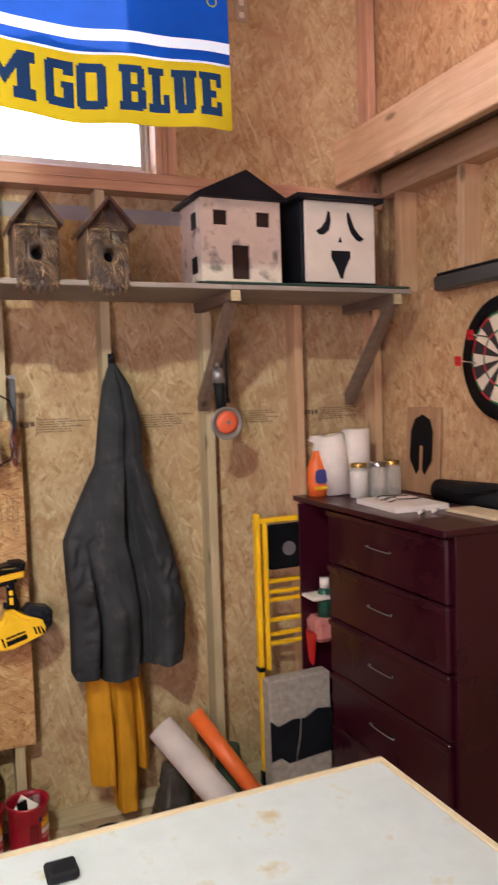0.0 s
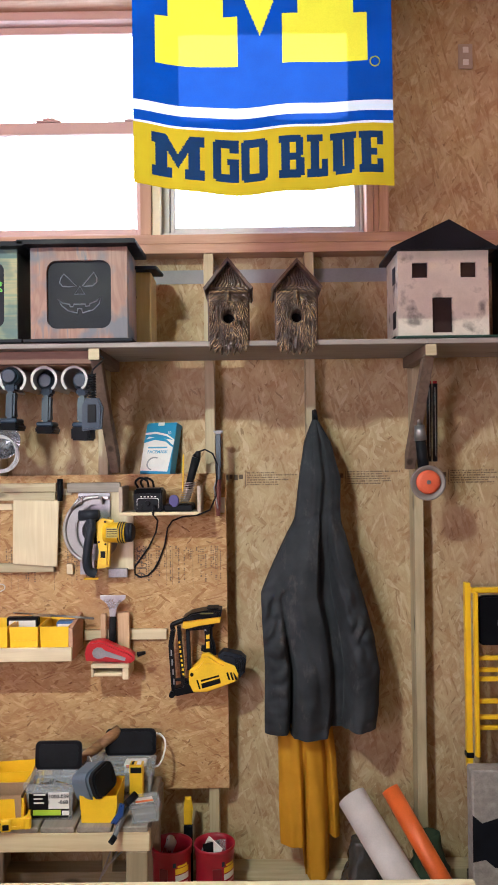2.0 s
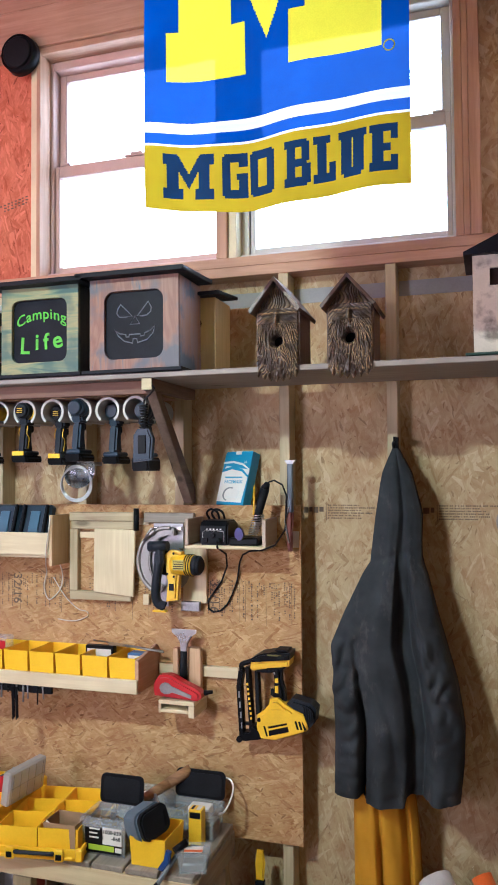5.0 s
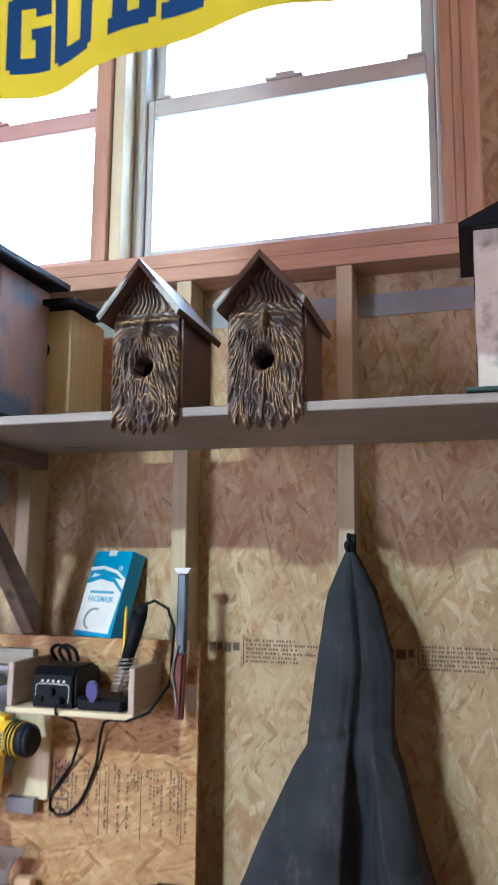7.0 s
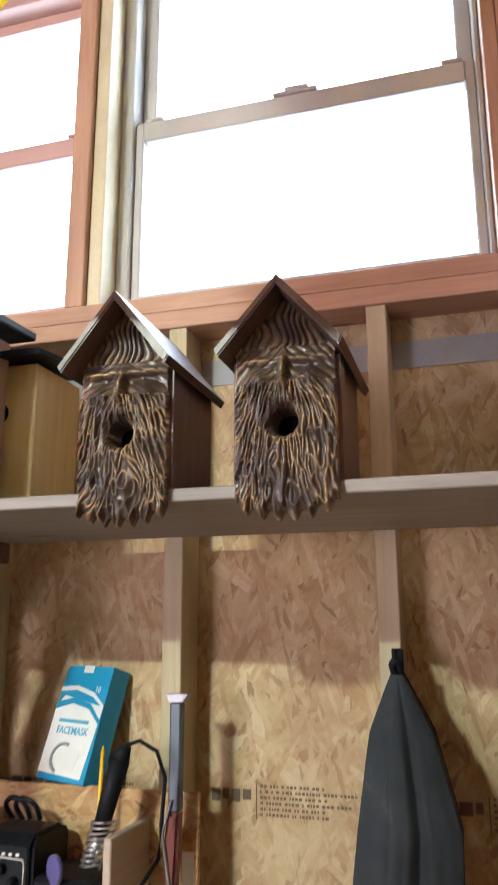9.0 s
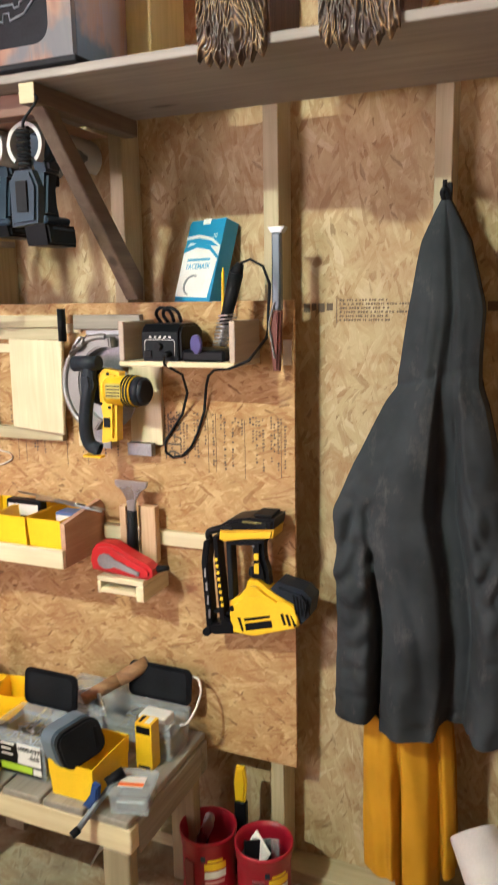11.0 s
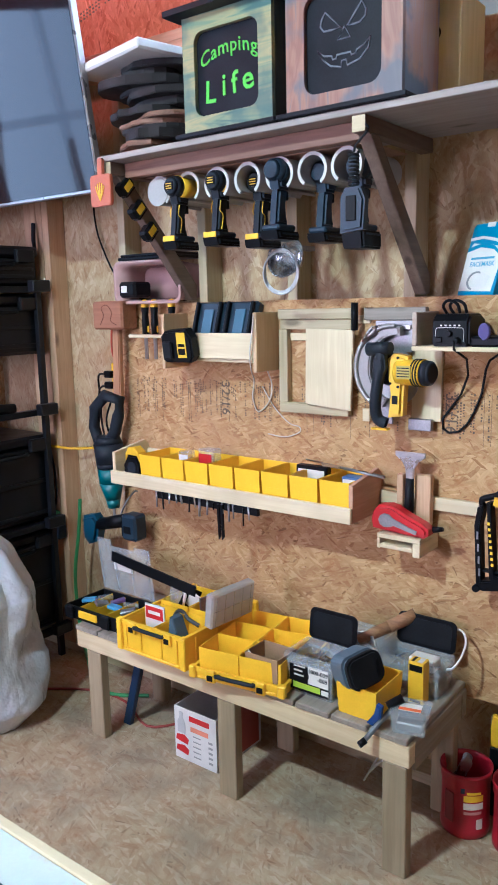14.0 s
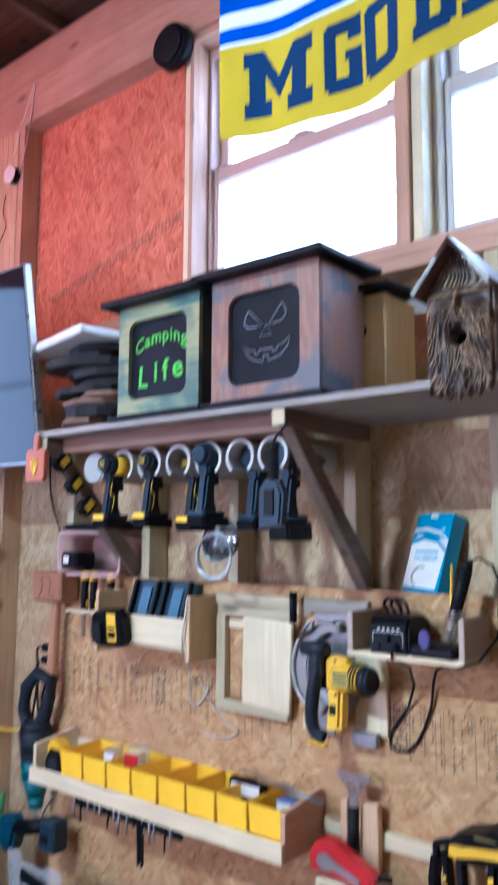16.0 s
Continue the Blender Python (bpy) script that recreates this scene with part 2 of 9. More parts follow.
PINE = {a: wood("pine_" + a, (0.66, 0.47, 0.29), (0.5, 0.32, 0.18), a) for a in "xyz"}
# Redder copy of the pine: red light on the upper timbers is in it.
RUDDY = {a: wood("ruddy_pine_" + a, (0.58, 0.37, 0.25), (0.42, 0.24, 0.15), a) for a in "xyz"}
PALE = {a: wood("pale_pine_" + a, (0.76, 0.68, 0.46), (0.62, 0.52, 0.32), a, knots=False) for a in "xyz"}
BROWN = {a: wood("brown_timber_" + a, (0.2, 0.145, 0.11), (0.115, 0.08, 0.06), a) for a in "xyz"}
GREY_WOOD = {a: wood("weathered_" + a, (0.36, 0.325, 0.27), (0.23, 0.2, 0.165), a) for a in "xyz"}
TREATED = {a: wood("treated_pine_" + a, (0.55, 0.48, 0.31), (0.4, 0.34, 0.2), a) for a in "xyz"}
SHELF = wood("shelf_board", (0.35, 0.315, 0.29), (0.25, 0.22, 0.2), "x")
YELLOW = plain("yellow_plastic", (0.9, 0.57, 0.004), 0.36, var=0.08)
TOOL_YELLOW = plain("tool_yellow", (0.84, 0.54, 0.008), 0.42, var=0.12)
BLACK = plain("black_plastic", (0.006, 0.007, 0.009), 0.38, var=0.3, spec=0.12)
RUBBER = plain("black_rubber", (0.011, 0.013, 0.016), 0.55, var=0.3, spec=0.14)
TEAL = plain("teal_plastic", (0.012, 0.1, 0.12), 0.45, var=0.2)
NAVY = plain("dark_blue_plastic", (0.02, 0.04, 0.066), 0.42, var=0.25, spec=0.3)
STEEL = plain("steel", (0.5, 0.5, 0.5), 0.3, 1.0, var=0.2)
DULL_STEEL = plain("dull_steel", (0.34, 0.35, 0.36), 0.45, 0.85, var=0.25)
RED = plain("red_plastic", (0.5, 0.015, 0.02), 0.35, var=0.15)
ORANGE = plain("orange_plastic", (0.8, 0.16, 0.03), 0.4)
WHITE = plain("white_paint", (0.72, 0.71, 0.68), 0.5, var=0.08)
CREAM = plain("cream_tone", (0.72, 0.63, 0.42), 0.5, var=0.1)
PIPE = plain("grey_pipe", (0.42, 0.42, 0.42), 0.45, var=0.12)
PIPE_RIM = plain("pipe_cut_rim", (0.5, 0.5, 0.49), 0.55)
MAROON = plain("maroon_lacquer", (0.032, 0.003, 0.01), 0.3, var=0.2, scale=4, coat=0.1, spec=0.35)
CLEAR = clear("clear_plastic", (0.8, 0.86, 0.9), 0.2, 0.15)
CLEAR_PINK = clear("pinkish_plastic", (0.72, 0.5, 0.48), 0.6)
PAPER = plain("paper", (0.75, 0.74, 0.7), 0.7, var=0.08)
INK = plain("printed_ink", (0.13, 0.095, 0.065), 0.8)


# ---- building helpers ----
class Shape:
    """A bmesh in world metres to which simple solids are added."""

    def __init__(self):
        self.bm = bmesh.new()

    def _put(self, verts, faces, m=None, smooth=False):
        vs = [self.bm.verts.new(m @ Vector(v) if m else v) for v in verts]
        out = []
        for f in faces:
            try:
                face = self.bm.faces.new([vs[i] for i in f])
                face.smooth = smooth
                out.append(face)
            except ValueError:
                pass
        return vs, out

    def box(self, x0, x1, y0, y1, z0, z1, bev=0.002, m=None):
        v = [(x, y, z) for z in (z0, z1) for y in (y0, y1) for x in (x0, x1)]
        vs, fs = self._put(v, [(0, 2, 3, 1), (4, 5, 7, 6), (0, 1, 5, 4), (2, 6, 7, 3), (0, 4, 6, 2), (1, 3, 7, 5)], m)
        bev = min(bev, 0.3 * min(abs(x1 - x0), abs(y1 - y0), abs(z1 - z0)))
        if bev > 0:
            bmesh.ops.bevel(self.bm, geom=list({e for f in fs for e in f.edges}), offset=bev, segments=1, affect="EDGES")
        return self

    def rod(self, a, b, r, r2=None, n=14, caps=True):
        a, b = Vector(a), Vector(b)
        r2 = r if r2 is None else r2
        q = (b - a).to_track_quat("Z", "Y").to_matrix()
        ring = [q @ Vector((math.cos(2 * math.pi * i / n), math.sin(2 * math.pi * i / n), 0)) for i in range(n)]
        vs, _ = self._put([a + r * c for c in ring] + [b + r2 * c for c in ring], [(i, (i + 1) % n, n + (i + 1) % n, n + i) for i in range(n)], smooth=True)
        if caps:
            self.bm.faces.new(vs[:n][::-1])
            self.bm.faces.new(vs[n:])
        return self

    def turned(self, centre, profile, n=24, m=None):
        """profile: (radius, height) up an upright axis at centre."""
        c = Vector(centre)
        v = [Vector((r * math.cos(2 * math.pi * i / n), r * math.sin(2 * math.pi * i / n), h)) for r, h in profile for i in range(n)]
        v = [c + (m @ p if m else p) for p in v]
        f = [(k * n + i, k * n + (i + 1) % n, (k + 1) * n + (i + 1) % n, (k + 1) * n + i) for k in range(len(profile) - 1) for i in range(n)]
        self._put(v, f, smooth=True)
        bmesh.ops.remove_doubles(self.bm, verts=self.bm.verts[:], dist=1e-5)
        return self

    def slab(self, pts, axis, a, b, bev=0.0, m=None):
        """An outline of two coordinates pushed from a to b along an axis."""
        k = "xyz".index(axis)
        at = lambda p, w: tuple(w if i == k else p[i - (i > k)] for i in range(3))  # noqa: E731
        n = len(pts)
        faces = [tuple(range(n))[::-1], tuple(range(n, 2 * n))] + [(i, (i + 1) % n, n + (i + 1) % n, n + i) for i in range(n)]
        vs, fs = self._put([at(p, a) for p in pts] + [at(p, b) for p in pts], faces, m)
        bmesh.ops.recalc_face_normals(self.bm, faces=fs)
        if bev:
            bmesh.ops.bevel(self.bm, geom=list({e for f in fs[:2] for e in f.edges}), offset=bev, segments=2, affect="EDGES")
        return self

    def tube(self, pts, r, n=8, closed=False):
        pts = [Vector(p) for p in pts]
        if not closed and 4 <= len(pts) <= 20:
            ends = [2 * pts[0] - pts[1]] + pts + [2 * pts[-1] - pts[-2]]
            fine = []
            for a, b, c, d in zip(ends, ends[1:], ends[2:], ends[3:]):
                fine += [0.5 * (2 * b + (c - a) * q + (2 * a - 5 * b + 4 * c - d) * q * q + (3 * b - a - 3 * c + d) * q ** 3) for q in (0, 0.25, 0.5, 0.75)]
            pts = fine + [pts[-1]]
        count, rings = len(pts), []
        up = Vector((0.12, 0.31, 0.94))
        for i, p in enumerate(pts):
            d = (pts[(i + 1) % count] - pts[i - 1]) if closed else pts[min(i + 1, count - 1)] - pts[max(i - 1, 0)]
            d.normalize()
            s = d.cross(up).normalized()
            u = s.cross(d)
            rings += [p + r * (math.cos(2 * math.pi * k / n) * s + math.sin(2 * math.pi * k / n) * u) for k in range(n)]
        f = [(i * n + k, i * n + (k + 1) % n, ((i + 1) % count) * n + (k + 1) % n, ((i + 1) % count) * n + k) for i in range(count if closed else count - 1) for k in range(n)]
        self._put(rings, f, smooth=True)
        return self

    def bin(self, x0, x1, y0, y1, z0, z1, wall=0.003, flare=0.0, m=None, floor_too=True):
        """An open tray: floor, four walls with thickness; flare widens the mouth."""
        def ring(d, z, fl):
            return [(x0 + d - fl, y0 + d - fl, z), (x1 - d + fl, y0 + d - fl, z), (x1 - d + fl, y1 - d + fl, z), (x0 + d - fl, y1 - d + fl, z)]
        v = ring(0, z0, 0) + ring(0, z1, flare) + ring(wall, z1, flare) + ring(wall, z0 + (wall if floor_too else 0), 0)
        f = [(3, 2, 1, 0), (12, 13, 14, 15)] if floor_too else [(12 + i, 12 + (i + 1) % 4, (i + 1) % 4, i) for i in range(4)]
        for k in range(3):
            f += [(k * 4 + i, k * 4 + (i + 1) % 4, k * 4 + 4 + (i + 1) % 4, k * 4 + 4 + i) for i in range(4)]
        self._put(v, f, m)
        return self

    def grid(self, fn, nu, nv, smooth=True):
        v = [fn(i / nu, j / nv) for j in range(nv + 1) for i in range(nu + 1)]
        w = nu + 1
        self._put(v, [(j * w + i, j * w + i + 1, (j + 1) * w + i + 1, (j + 1) * w + i) for j in range(nv) for i in range(nu)], smooth=smooth)
        return self


HOME = {}


def thing(name, label, category, at=(0, 0, 0), group="", kind=""):
    ob = new(name)
    ob.location = at
    HOME[ob.name] = Vector(at)
    return tagged(ob, label, category, group, kind)


def mesh_of(name, shape, materials, origin):
    me = bpy.data.meshes.new(name)
    bmesh.ops.translate(shape.bm, verts=shape.bm.verts[:], vec=-origin)
    shape.bm.to_mesh(me)
    shape.bm.free()
    for m in materials if isinstance(materials, (list, tuple)) else [materials]:
        me.materials.append(m)
    return me


def part(name, shape, material, parent, label=""):
    origin = HOME[parent.name]
    ob = new(name, mesh_of(name, shape, material, origin))
    ob.parent = parent
    HOME[ob.name] = origin
    return tagged(ob, label)


def solid(name, shape, material, label, category="", kind="", group=""):
    """A thing that is one mesh, with its origin at its base."""
    lo = [min(v.co[i] for v in shape.bm.verts) for i in range(3)]
    hi = [max(v.co[i] for v in shape.bm.verts) for i in range(3)]
    at = Vector(((lo[0] + hi[0]) / 2, (lo[1] + hi[1]) / 2, lo[2]))
    ob = new(name, mesh_of(name, shape, material, at))
    ob.location = at
    HOME[ob.name] = at
    return tagged(ob, label, category, group, kind)


def lettering(text, size, m, name, material, parent, depth=0.001, bold=0.0, bend=None, spacing=1.0):
    """Words in the built-in font, in the plane given by m (x along the line, y up)."""
    cu = bpy.data.curves.new(name, "FONT")
    cu.body, cu.size, cu.extrude, cu.offset, cu.space_character = text, size, depth, bold, spacing
    cu.align_x, cu.align_y, cu.resolution_u = "CENTER", "CENTER", 3
    tmp = new("tmp_text", cu)
    me = bpy.data.meshes.new_from_object(tmp.evaluated_get(bpy.context.evaluated_depsgraph_get()))
    bpy.data.objects.remove(tmp)
    origin = HOME[parent.name]
    for v in me.vertices:
        p = m @ (bend(v.co) if bend else v.co)
        v.co = p - origin
    me.name = name
    me.materials.clear()
    me.materials.append(material)
    ob = new(name, me)
    ob.parent = parent
    HOME[ob.name] = origin
    return ob


FACE_Y = Matrix(((1, 0, 0, 0), (0, 0, -1, 0), (0, 1, 0, 0), (0, 0, 0, 1)))  # letters that face -y


def facing(x, y, z, tilt=0.0):
    return Matrix.Translation((x, y, z)) @ Matrix.Rotation(radians(tilt), 4, "Y") @ FACE_Y

# ---- the room ----
LEFT, RIGHT, BACK, FRONT = -2.66, 1.60, 0.089, -4.7
floor = solid("floor", Shape().box(LEFT - 0.2, RIGHT + 0.3, FRONT - 0.1, BACK + 0.1, -0.05, 0, 0), OSB_FLOOR, "worn grey-brown strand board floor", kind="structure")

WX0, WX1, WZ0, WZ1 = -1.155, 0.612, 2.522, 3.5
w = Shape()
for x0, x1, z0, z1 in ((LEFT, RIGHT + 0.1, 0, WZ0), (WX0, WX1, WZ1, 3.9), (WX1, RIGHT + 0.1, WZ0, 3.9)):
    w.box(x0, x1, BACK, BACK + 0.012, z0, z1, 0)
wall = thing("wall_back", "bare strand board wall with pine studs", "", (0, BACK, 0), kind="structure")
part("sheathing", w, OSB_WALL, wall)
part("sheathing", Shape().box(LEFT, WX0, BACK, BACK + 0.012, WZ0, 3.9, 0), OSB_RED_LIT, wall, "strand board sheet with red light in its colour")
for x in (-1.70, -1.29, -0.90, -0.48, -0.06, 0.335, 0.75, 1.165, 1.56):
    part("stud", Shape().box(x - 0.019, x + 0.019, 0, BACK - 0.001, 0.04, 2.445), TREATED["z"] if x < 1 else PINE["z"], wall)
for x in (-2.16, -2.2, -2.24, -2.28):
    part("stud", Shape().box(x - 0.0195, x + 0.0195, 0, BACK - 0.001, 0.04, 3.49), PINE["z"], wall)
for x in (-2.12, 0.632, 1.56):
    part("stud", Shape().box(x - 0.019, x + 0.019, 0.002, BACK - 0.001, 2.523, 3.49), RUDDY["z"], wall)
part("bottom_plate", Shape().box(LEFT, RIGHT, 0.002, BACK - 0.001, 0, 0.039), TREATED["x"], wall)
part("plate", Shape().box(LEFT, RIGHT, -0.003, BACK - 0.001, 2.446, 2.483), RUDDY["x"], wall)
part("plate", Shape().box(LEFT, RIGHT, 0.0, BACK - 0.001, 2.4845, 2.521), RUDDY["x"], wall)
part("header", Shape().box(LEFT, RIGHT, -0.002, BACK - 0.001, 3.491, 3.66), RUDDY["x"], wall)
# pale tape on the sheet joint between the studs
xs = [-1.70, -1.29, -0.90, -0.48, -0.06, 0.335, 0.75, 1.165, 1.56]
for a, b in zip(xs, xs[1:]):
    part("joint_tape", Shape().box(a + 0.021, b - 0.021, BACK - 0.003, BACK - 0.001, 2.345, 2.4, 0), plain("joint_tape", (0.3, 0.31, 0.32), 0.6) if a == xs[0] else bpy.data.materials["joint_tape"], wall)
# rows of ink stamps on the sheathing
stamps = Shape()
random.seed(5)
for a, b in zip(xs[3:], xs[4:]):
    x = a + 0.05
    for k in range(4):
        wd = random.choice((0.012, 0.016, 0.022))
        stamps.box(x, x + wd, BACK - 0.0012, BACK - 0.0006, 1.552 + 0.004 * (k % 2), 1.574, 0)
        x += wd + 0.005
    stamps.box(x + 0.004, x + 0.006, BACK - 0.0012, BACK - 0.0006, 1.525, 1.585, 0)
    for row in range(6):
        q = x + 0.012
        end = b - 0.05 - random.uniform(0, 0.09)
        while q < end:
            wd = random.uniform(0.0025, 0.006)
            stamps.box(q, q + wd, BACK - 0.0012, BACK - 0.0006, 1.578 - row * 0.0095, 1.5828 - row * 0.0095, 0)
            q += wd + random.choice((0.0018, 0.0022, 0.006))
for k in range(44):
    x = -2.0 + k * 0.018
    for row in range(3 if k % 9 else 1):
        stamps.box(x, x + 0.008 + 0.005 * ((k * 7 + row) % 3) / 2, BACK - 0.0012, BACK - 0.0006, 2.71 + k * 0.0043 - 0.013 * row, 2.716 + k * 0.0043 - 0.013 * row, 0)
stamp = part("ink_stamp", stamps, INK, wall)
tagged(stamp, "rows of small printed ink marks", kind="stuff")

# windows: timber lining, vinyl frames, two sashes each
win_timber = thing("window_lining", "unpainted pine lining round the twin windows", "window frame", (0, 0.05, WZ0), kind="structure")
# Cream strips have the daylight on the jamb faces put into their colour.
for x0, x1, mt in ((WX0, WX0 + 0.035, CREAM), (WX0 + 0.036, WX0 + 0.054, RUDDY["z"]), (-0.325, -0.282, RUDDY["z"]), (-0.281, -0.249, CREAM), (WX1 - 0.02, WX1, RUDDY["z"]), (WX1 - 0.048, WX1 - 0.021, RUDDY["z"])):
    part("jamb", Shape().box(x0, x1, 0.004 if mt is not CREAM else 0.02, 0.17, WZ0, 3.49), mt, win_timber)
part("jamb", Shape().box(WX0, WX1, 0.012, 0.17, 3.462, 3.49), RUDDY["x"], win_timber)
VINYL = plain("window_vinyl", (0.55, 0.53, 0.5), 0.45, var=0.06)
# The same vinyl with red light put into its colour, for the left window.
VINYL_RED_LIT = plain("window_vinyl_red_lit", (0.55, 0.38, 0.33), 0.45, var=0.06)
GLASS, gn, gl, gp = tree("window_glass")
gp.inputs["Base Color"].default_value = (1, 1, 1, 1)
gp.inputs["Roughness"].default_value = 0.02
gp.inputs["Transmission Weight"].default_value = 1.0
gp.inputs["IOR"].default_value = 1.05
for k, (x0, x1, mt) in enumerate(((-1.1, -0.326, VINYL_RED_LIT), (-0.248, 0.563, VINYL))):
    win = thing(f"window_{k + 1}", "single-hung window with two bright panes", "", ((x0 + x1) / 2, 0.12, WZ0), kind="structure")
    part("sill", Shape().box(x0, x1, 0.06, 0.17, 2.5225, 2.545, 0.004), mt, win)
    fl_, fr_ = (0.012, 0.006) if k == 0 else (0.03, 0.012)  # frame faces at the two sides
    part("window_frame", Shape().box(x0, x0 + fl_, 0.085, 0.168, 2.5455, 3.46, 0.003), mt, win)
    part("window_frame", Shape().box(x1 - fr_, x1, 0.085, 0.168, 2.5455, 3.46, 0.003), mt, win)
    part("window_frame", Shape().box(x0 + fl_ + 0.001, x1 - fr_ - 0.001, 0.085, 0.168, 3.425, 3.46, 0.003), mt, win)
    x0, x1 = x0 + fl_ + 0.001, x1 - fr_ - 0.001
    for z0, z1, y, low, high, stile in ((2.546, 3.014, 0.1, 0.03, 0.05, 0.02), (2.985, 3.424, 0.136, 0.034, 0.03, 0.034)):
        a, b = x0 + stile, x1 - stile
        sash = part("sash", Shape().box(x0, a, y, y + 0.03, z0, z1, 0.003).box(b, x1, y, y + 0.03, z0, z1, 0.003)
                    .box(a, b, y, y + 0.03, z0, z0 + low, 0.003).box(a, b, y, y + 0.03, z1 - high, z1, 0.003), mt, win)
        pane = part("pane", Shape().box(a - 0.002, b + 0.002, y + 0.012, y + 0.016, z0 + low - 0.002, z1 - high + 0.002, 0), GLASS, sash)
        pane.visible_shadow = False
    xm = (x0 + x1) / 2
    part("latch", Shape().box(xm - 0.05, xm + 0.05, 0.094, 0.122, 3.0145, 3.022, 0.003).box(xm - 0.022, xm + 0.03, 0.092, 0.12, 3.0215, 3.03, 0.003), mt, win)
    for xe in (x0 + 0.045, x1 - 0.045):
        part("tilt_latch", Shape().box(xe - 0.022, xe + 0.022, 0.098, 0.124, 3.0145, 3.024, 0.003), mt, win)
backdrop = solid("backdrop", Shape().box(-6, 6, 3.0, 3.02, 0.5, 8, 0), glow("bright_overcast", (0.93, 0.97, 1.0), 5.0), "bright white overcast sky", kind="structure")

# other walls and the ceiling
wr = thing("wall_right", "strand board wall with pine studs above", "", (RIGHT, -2.3, 0), kind="structure")
part("sheathing", Shape().box(RIGHT, RIGHT + 0.012, FRONT, BACK, 0, 2.06, 0), OSB_SIDE, wr)
part("sheathing", Shape().box(RIGHT + 0.09, RIGHT + 0.102, FRONT, BACK, 2.06, 3.9, 0), OSB_SIDE, wr)
part("sheathing", Shape().box(RIGHT + 0.002, RIGHT + 0.012, FRONT, BACK, 2.63, 3.9, 0), OSB_SIDE, wr)
for y in (-0.115, -0.53, -0.94, -1.36):
    part("stud", Shape().box(RIGHT + 0.001, RIGHT + 0.089, y - 0.019, y + 0.019, 2.061, 2.499), PINE["z"], wr)
part("stud", Shape().box(RIGHT - 0.04, RIGHT, 0.03, 0.088, 2.57, 3.6), PINE["z"], wr)
part("plate", Shape().box(RIGHT - 0.004, RIGHT + 0.089, FRONT, -0.004, 2.5, 2.605), PINE["y"], wr)
beam = solid("beam", Shape().box(1.36, 1.40, FRONT, 0.0, 2.53, 2.722, 0.004), PINE["y"], "sawn pine beam along the wall", kind="structure")
# Dark sheet put in for the shaded gap between beam and plate.
part("sheathing", Shape().box(1.401, 1.6, FRONT, -0.004, 2.612, 2.626, 0), BROWN["y"], wr)
wl = thing("wall_left", "strand board wall with a bright window", "", (LEFT, -2.3, 0), kind="structure")
for y0, y1, z0, z1 in ((FRONT, -1.75, 0, 3.9), (-0.85, BACK, 0, 3.9), (-1.75, -0.85, 0, 1.75), (-1.75, -0.85, 2.75, 3.9)):
    part("sheathing", Shape().box(LEFT - 0.012, LEFT, y0, y1, z0, z1, 0), OSB_SIDE, wl)
for y in (-1.3,):
    part("glazing_bar", Shape().box(LEFT - 0.02, LEFT + 0.02, y - 0.02, y + 0.02, 1.75, 2.75), WHITE, wl)
part("glazing_bar", Shape().box(LEFT - 0.02, LEFT + 0.02, -1.75, -0.85, 2.24, 2.28), WHITE, wl)
solid("backdrop", Shape().box(LEFT - 1.5, LEFT - 1.48, -4.5, 2.4, 0.2, 5, 0), glow("bright_yard", (0.95, 0.98, 1.0), 1.2), "bright overcast daylight outside", kind="structure")
# Unseen wall; its opening and the glowing sheet behind are added for fill.
wf = thing("wall_front", "unseen strand board wall with an opening added for fill light", "", (0, FRONT, 0), kind="structure")
for x0, x1, z0, z1 in ((LEFT, -2.58, 0, 3.9), (-1.3, RIGHT + 0.1, 0, 3.9), (-2.58, -1.3, 2.6, 3.9)):
    part("sheathing", Shape().box(x0, x1, FRONT - 0.012, FRONT, z0, z1, 0), OSB_WALL, wf)
solid("backdrop", Shape().box(-5, 2, FRONT - 2.5, FRONT - 2.48, -0.5, 4.5, 0), glow("front_fill_sheet", (0.95, 0.98, 1.0), 0.7), "glowing sheet added behind the unseen front opening", kind="structure")
solid("ceiling", Shape().box(LEFT - 0.1, RIGHT + 0.2, FRONT, BACK + 0.1, 3.9, 3.93, 0), wood("dark_deck", (0.2, 0.12, 0.09), (0.1, 0.06, 0.05), "x"), "dark board roof deck", kind="structure")
for k in range(8):
    y = -0.42 - 0.6 * k
    solid("rafter", Shape().box(LEFT, RIGHT + 0.09, y - 0.02, y + 0.02, 3.68, 3.895), RUDDY["x"] if k == 0 else BROWN["x"], "dark timber rafter under the roof deck", "rafter", group="rafters", kind="structure")

part("plate", Shape().box(LEFT, RIGHT, -0.001, BACK - 0.001, 3.661, 3.834), RUDDY["x"], wall)
for x in (-2.49, -1.89, -1.29, -0.69, -0.09, 0.51, 1.11):
    solid("rafter", Shape().box(x - 0.02, x + 0.02, -0.398, BACK - 0.001, 3.8345, 3.898), BROWN["y"], "short timber rafter end resting on the wall plate", "rafter", group="rafter ends", kind="structure")

# wall panel that carries the tools
board = solid("tool_board", Shape().box(-1.745, 0.0, -0.011, -0.0005, 0.363, 1.583, 0.001), OSB_PANEL, "strand board tool panel screwed to the studs", "tool board")
marks = Shape()
random.seed(9)
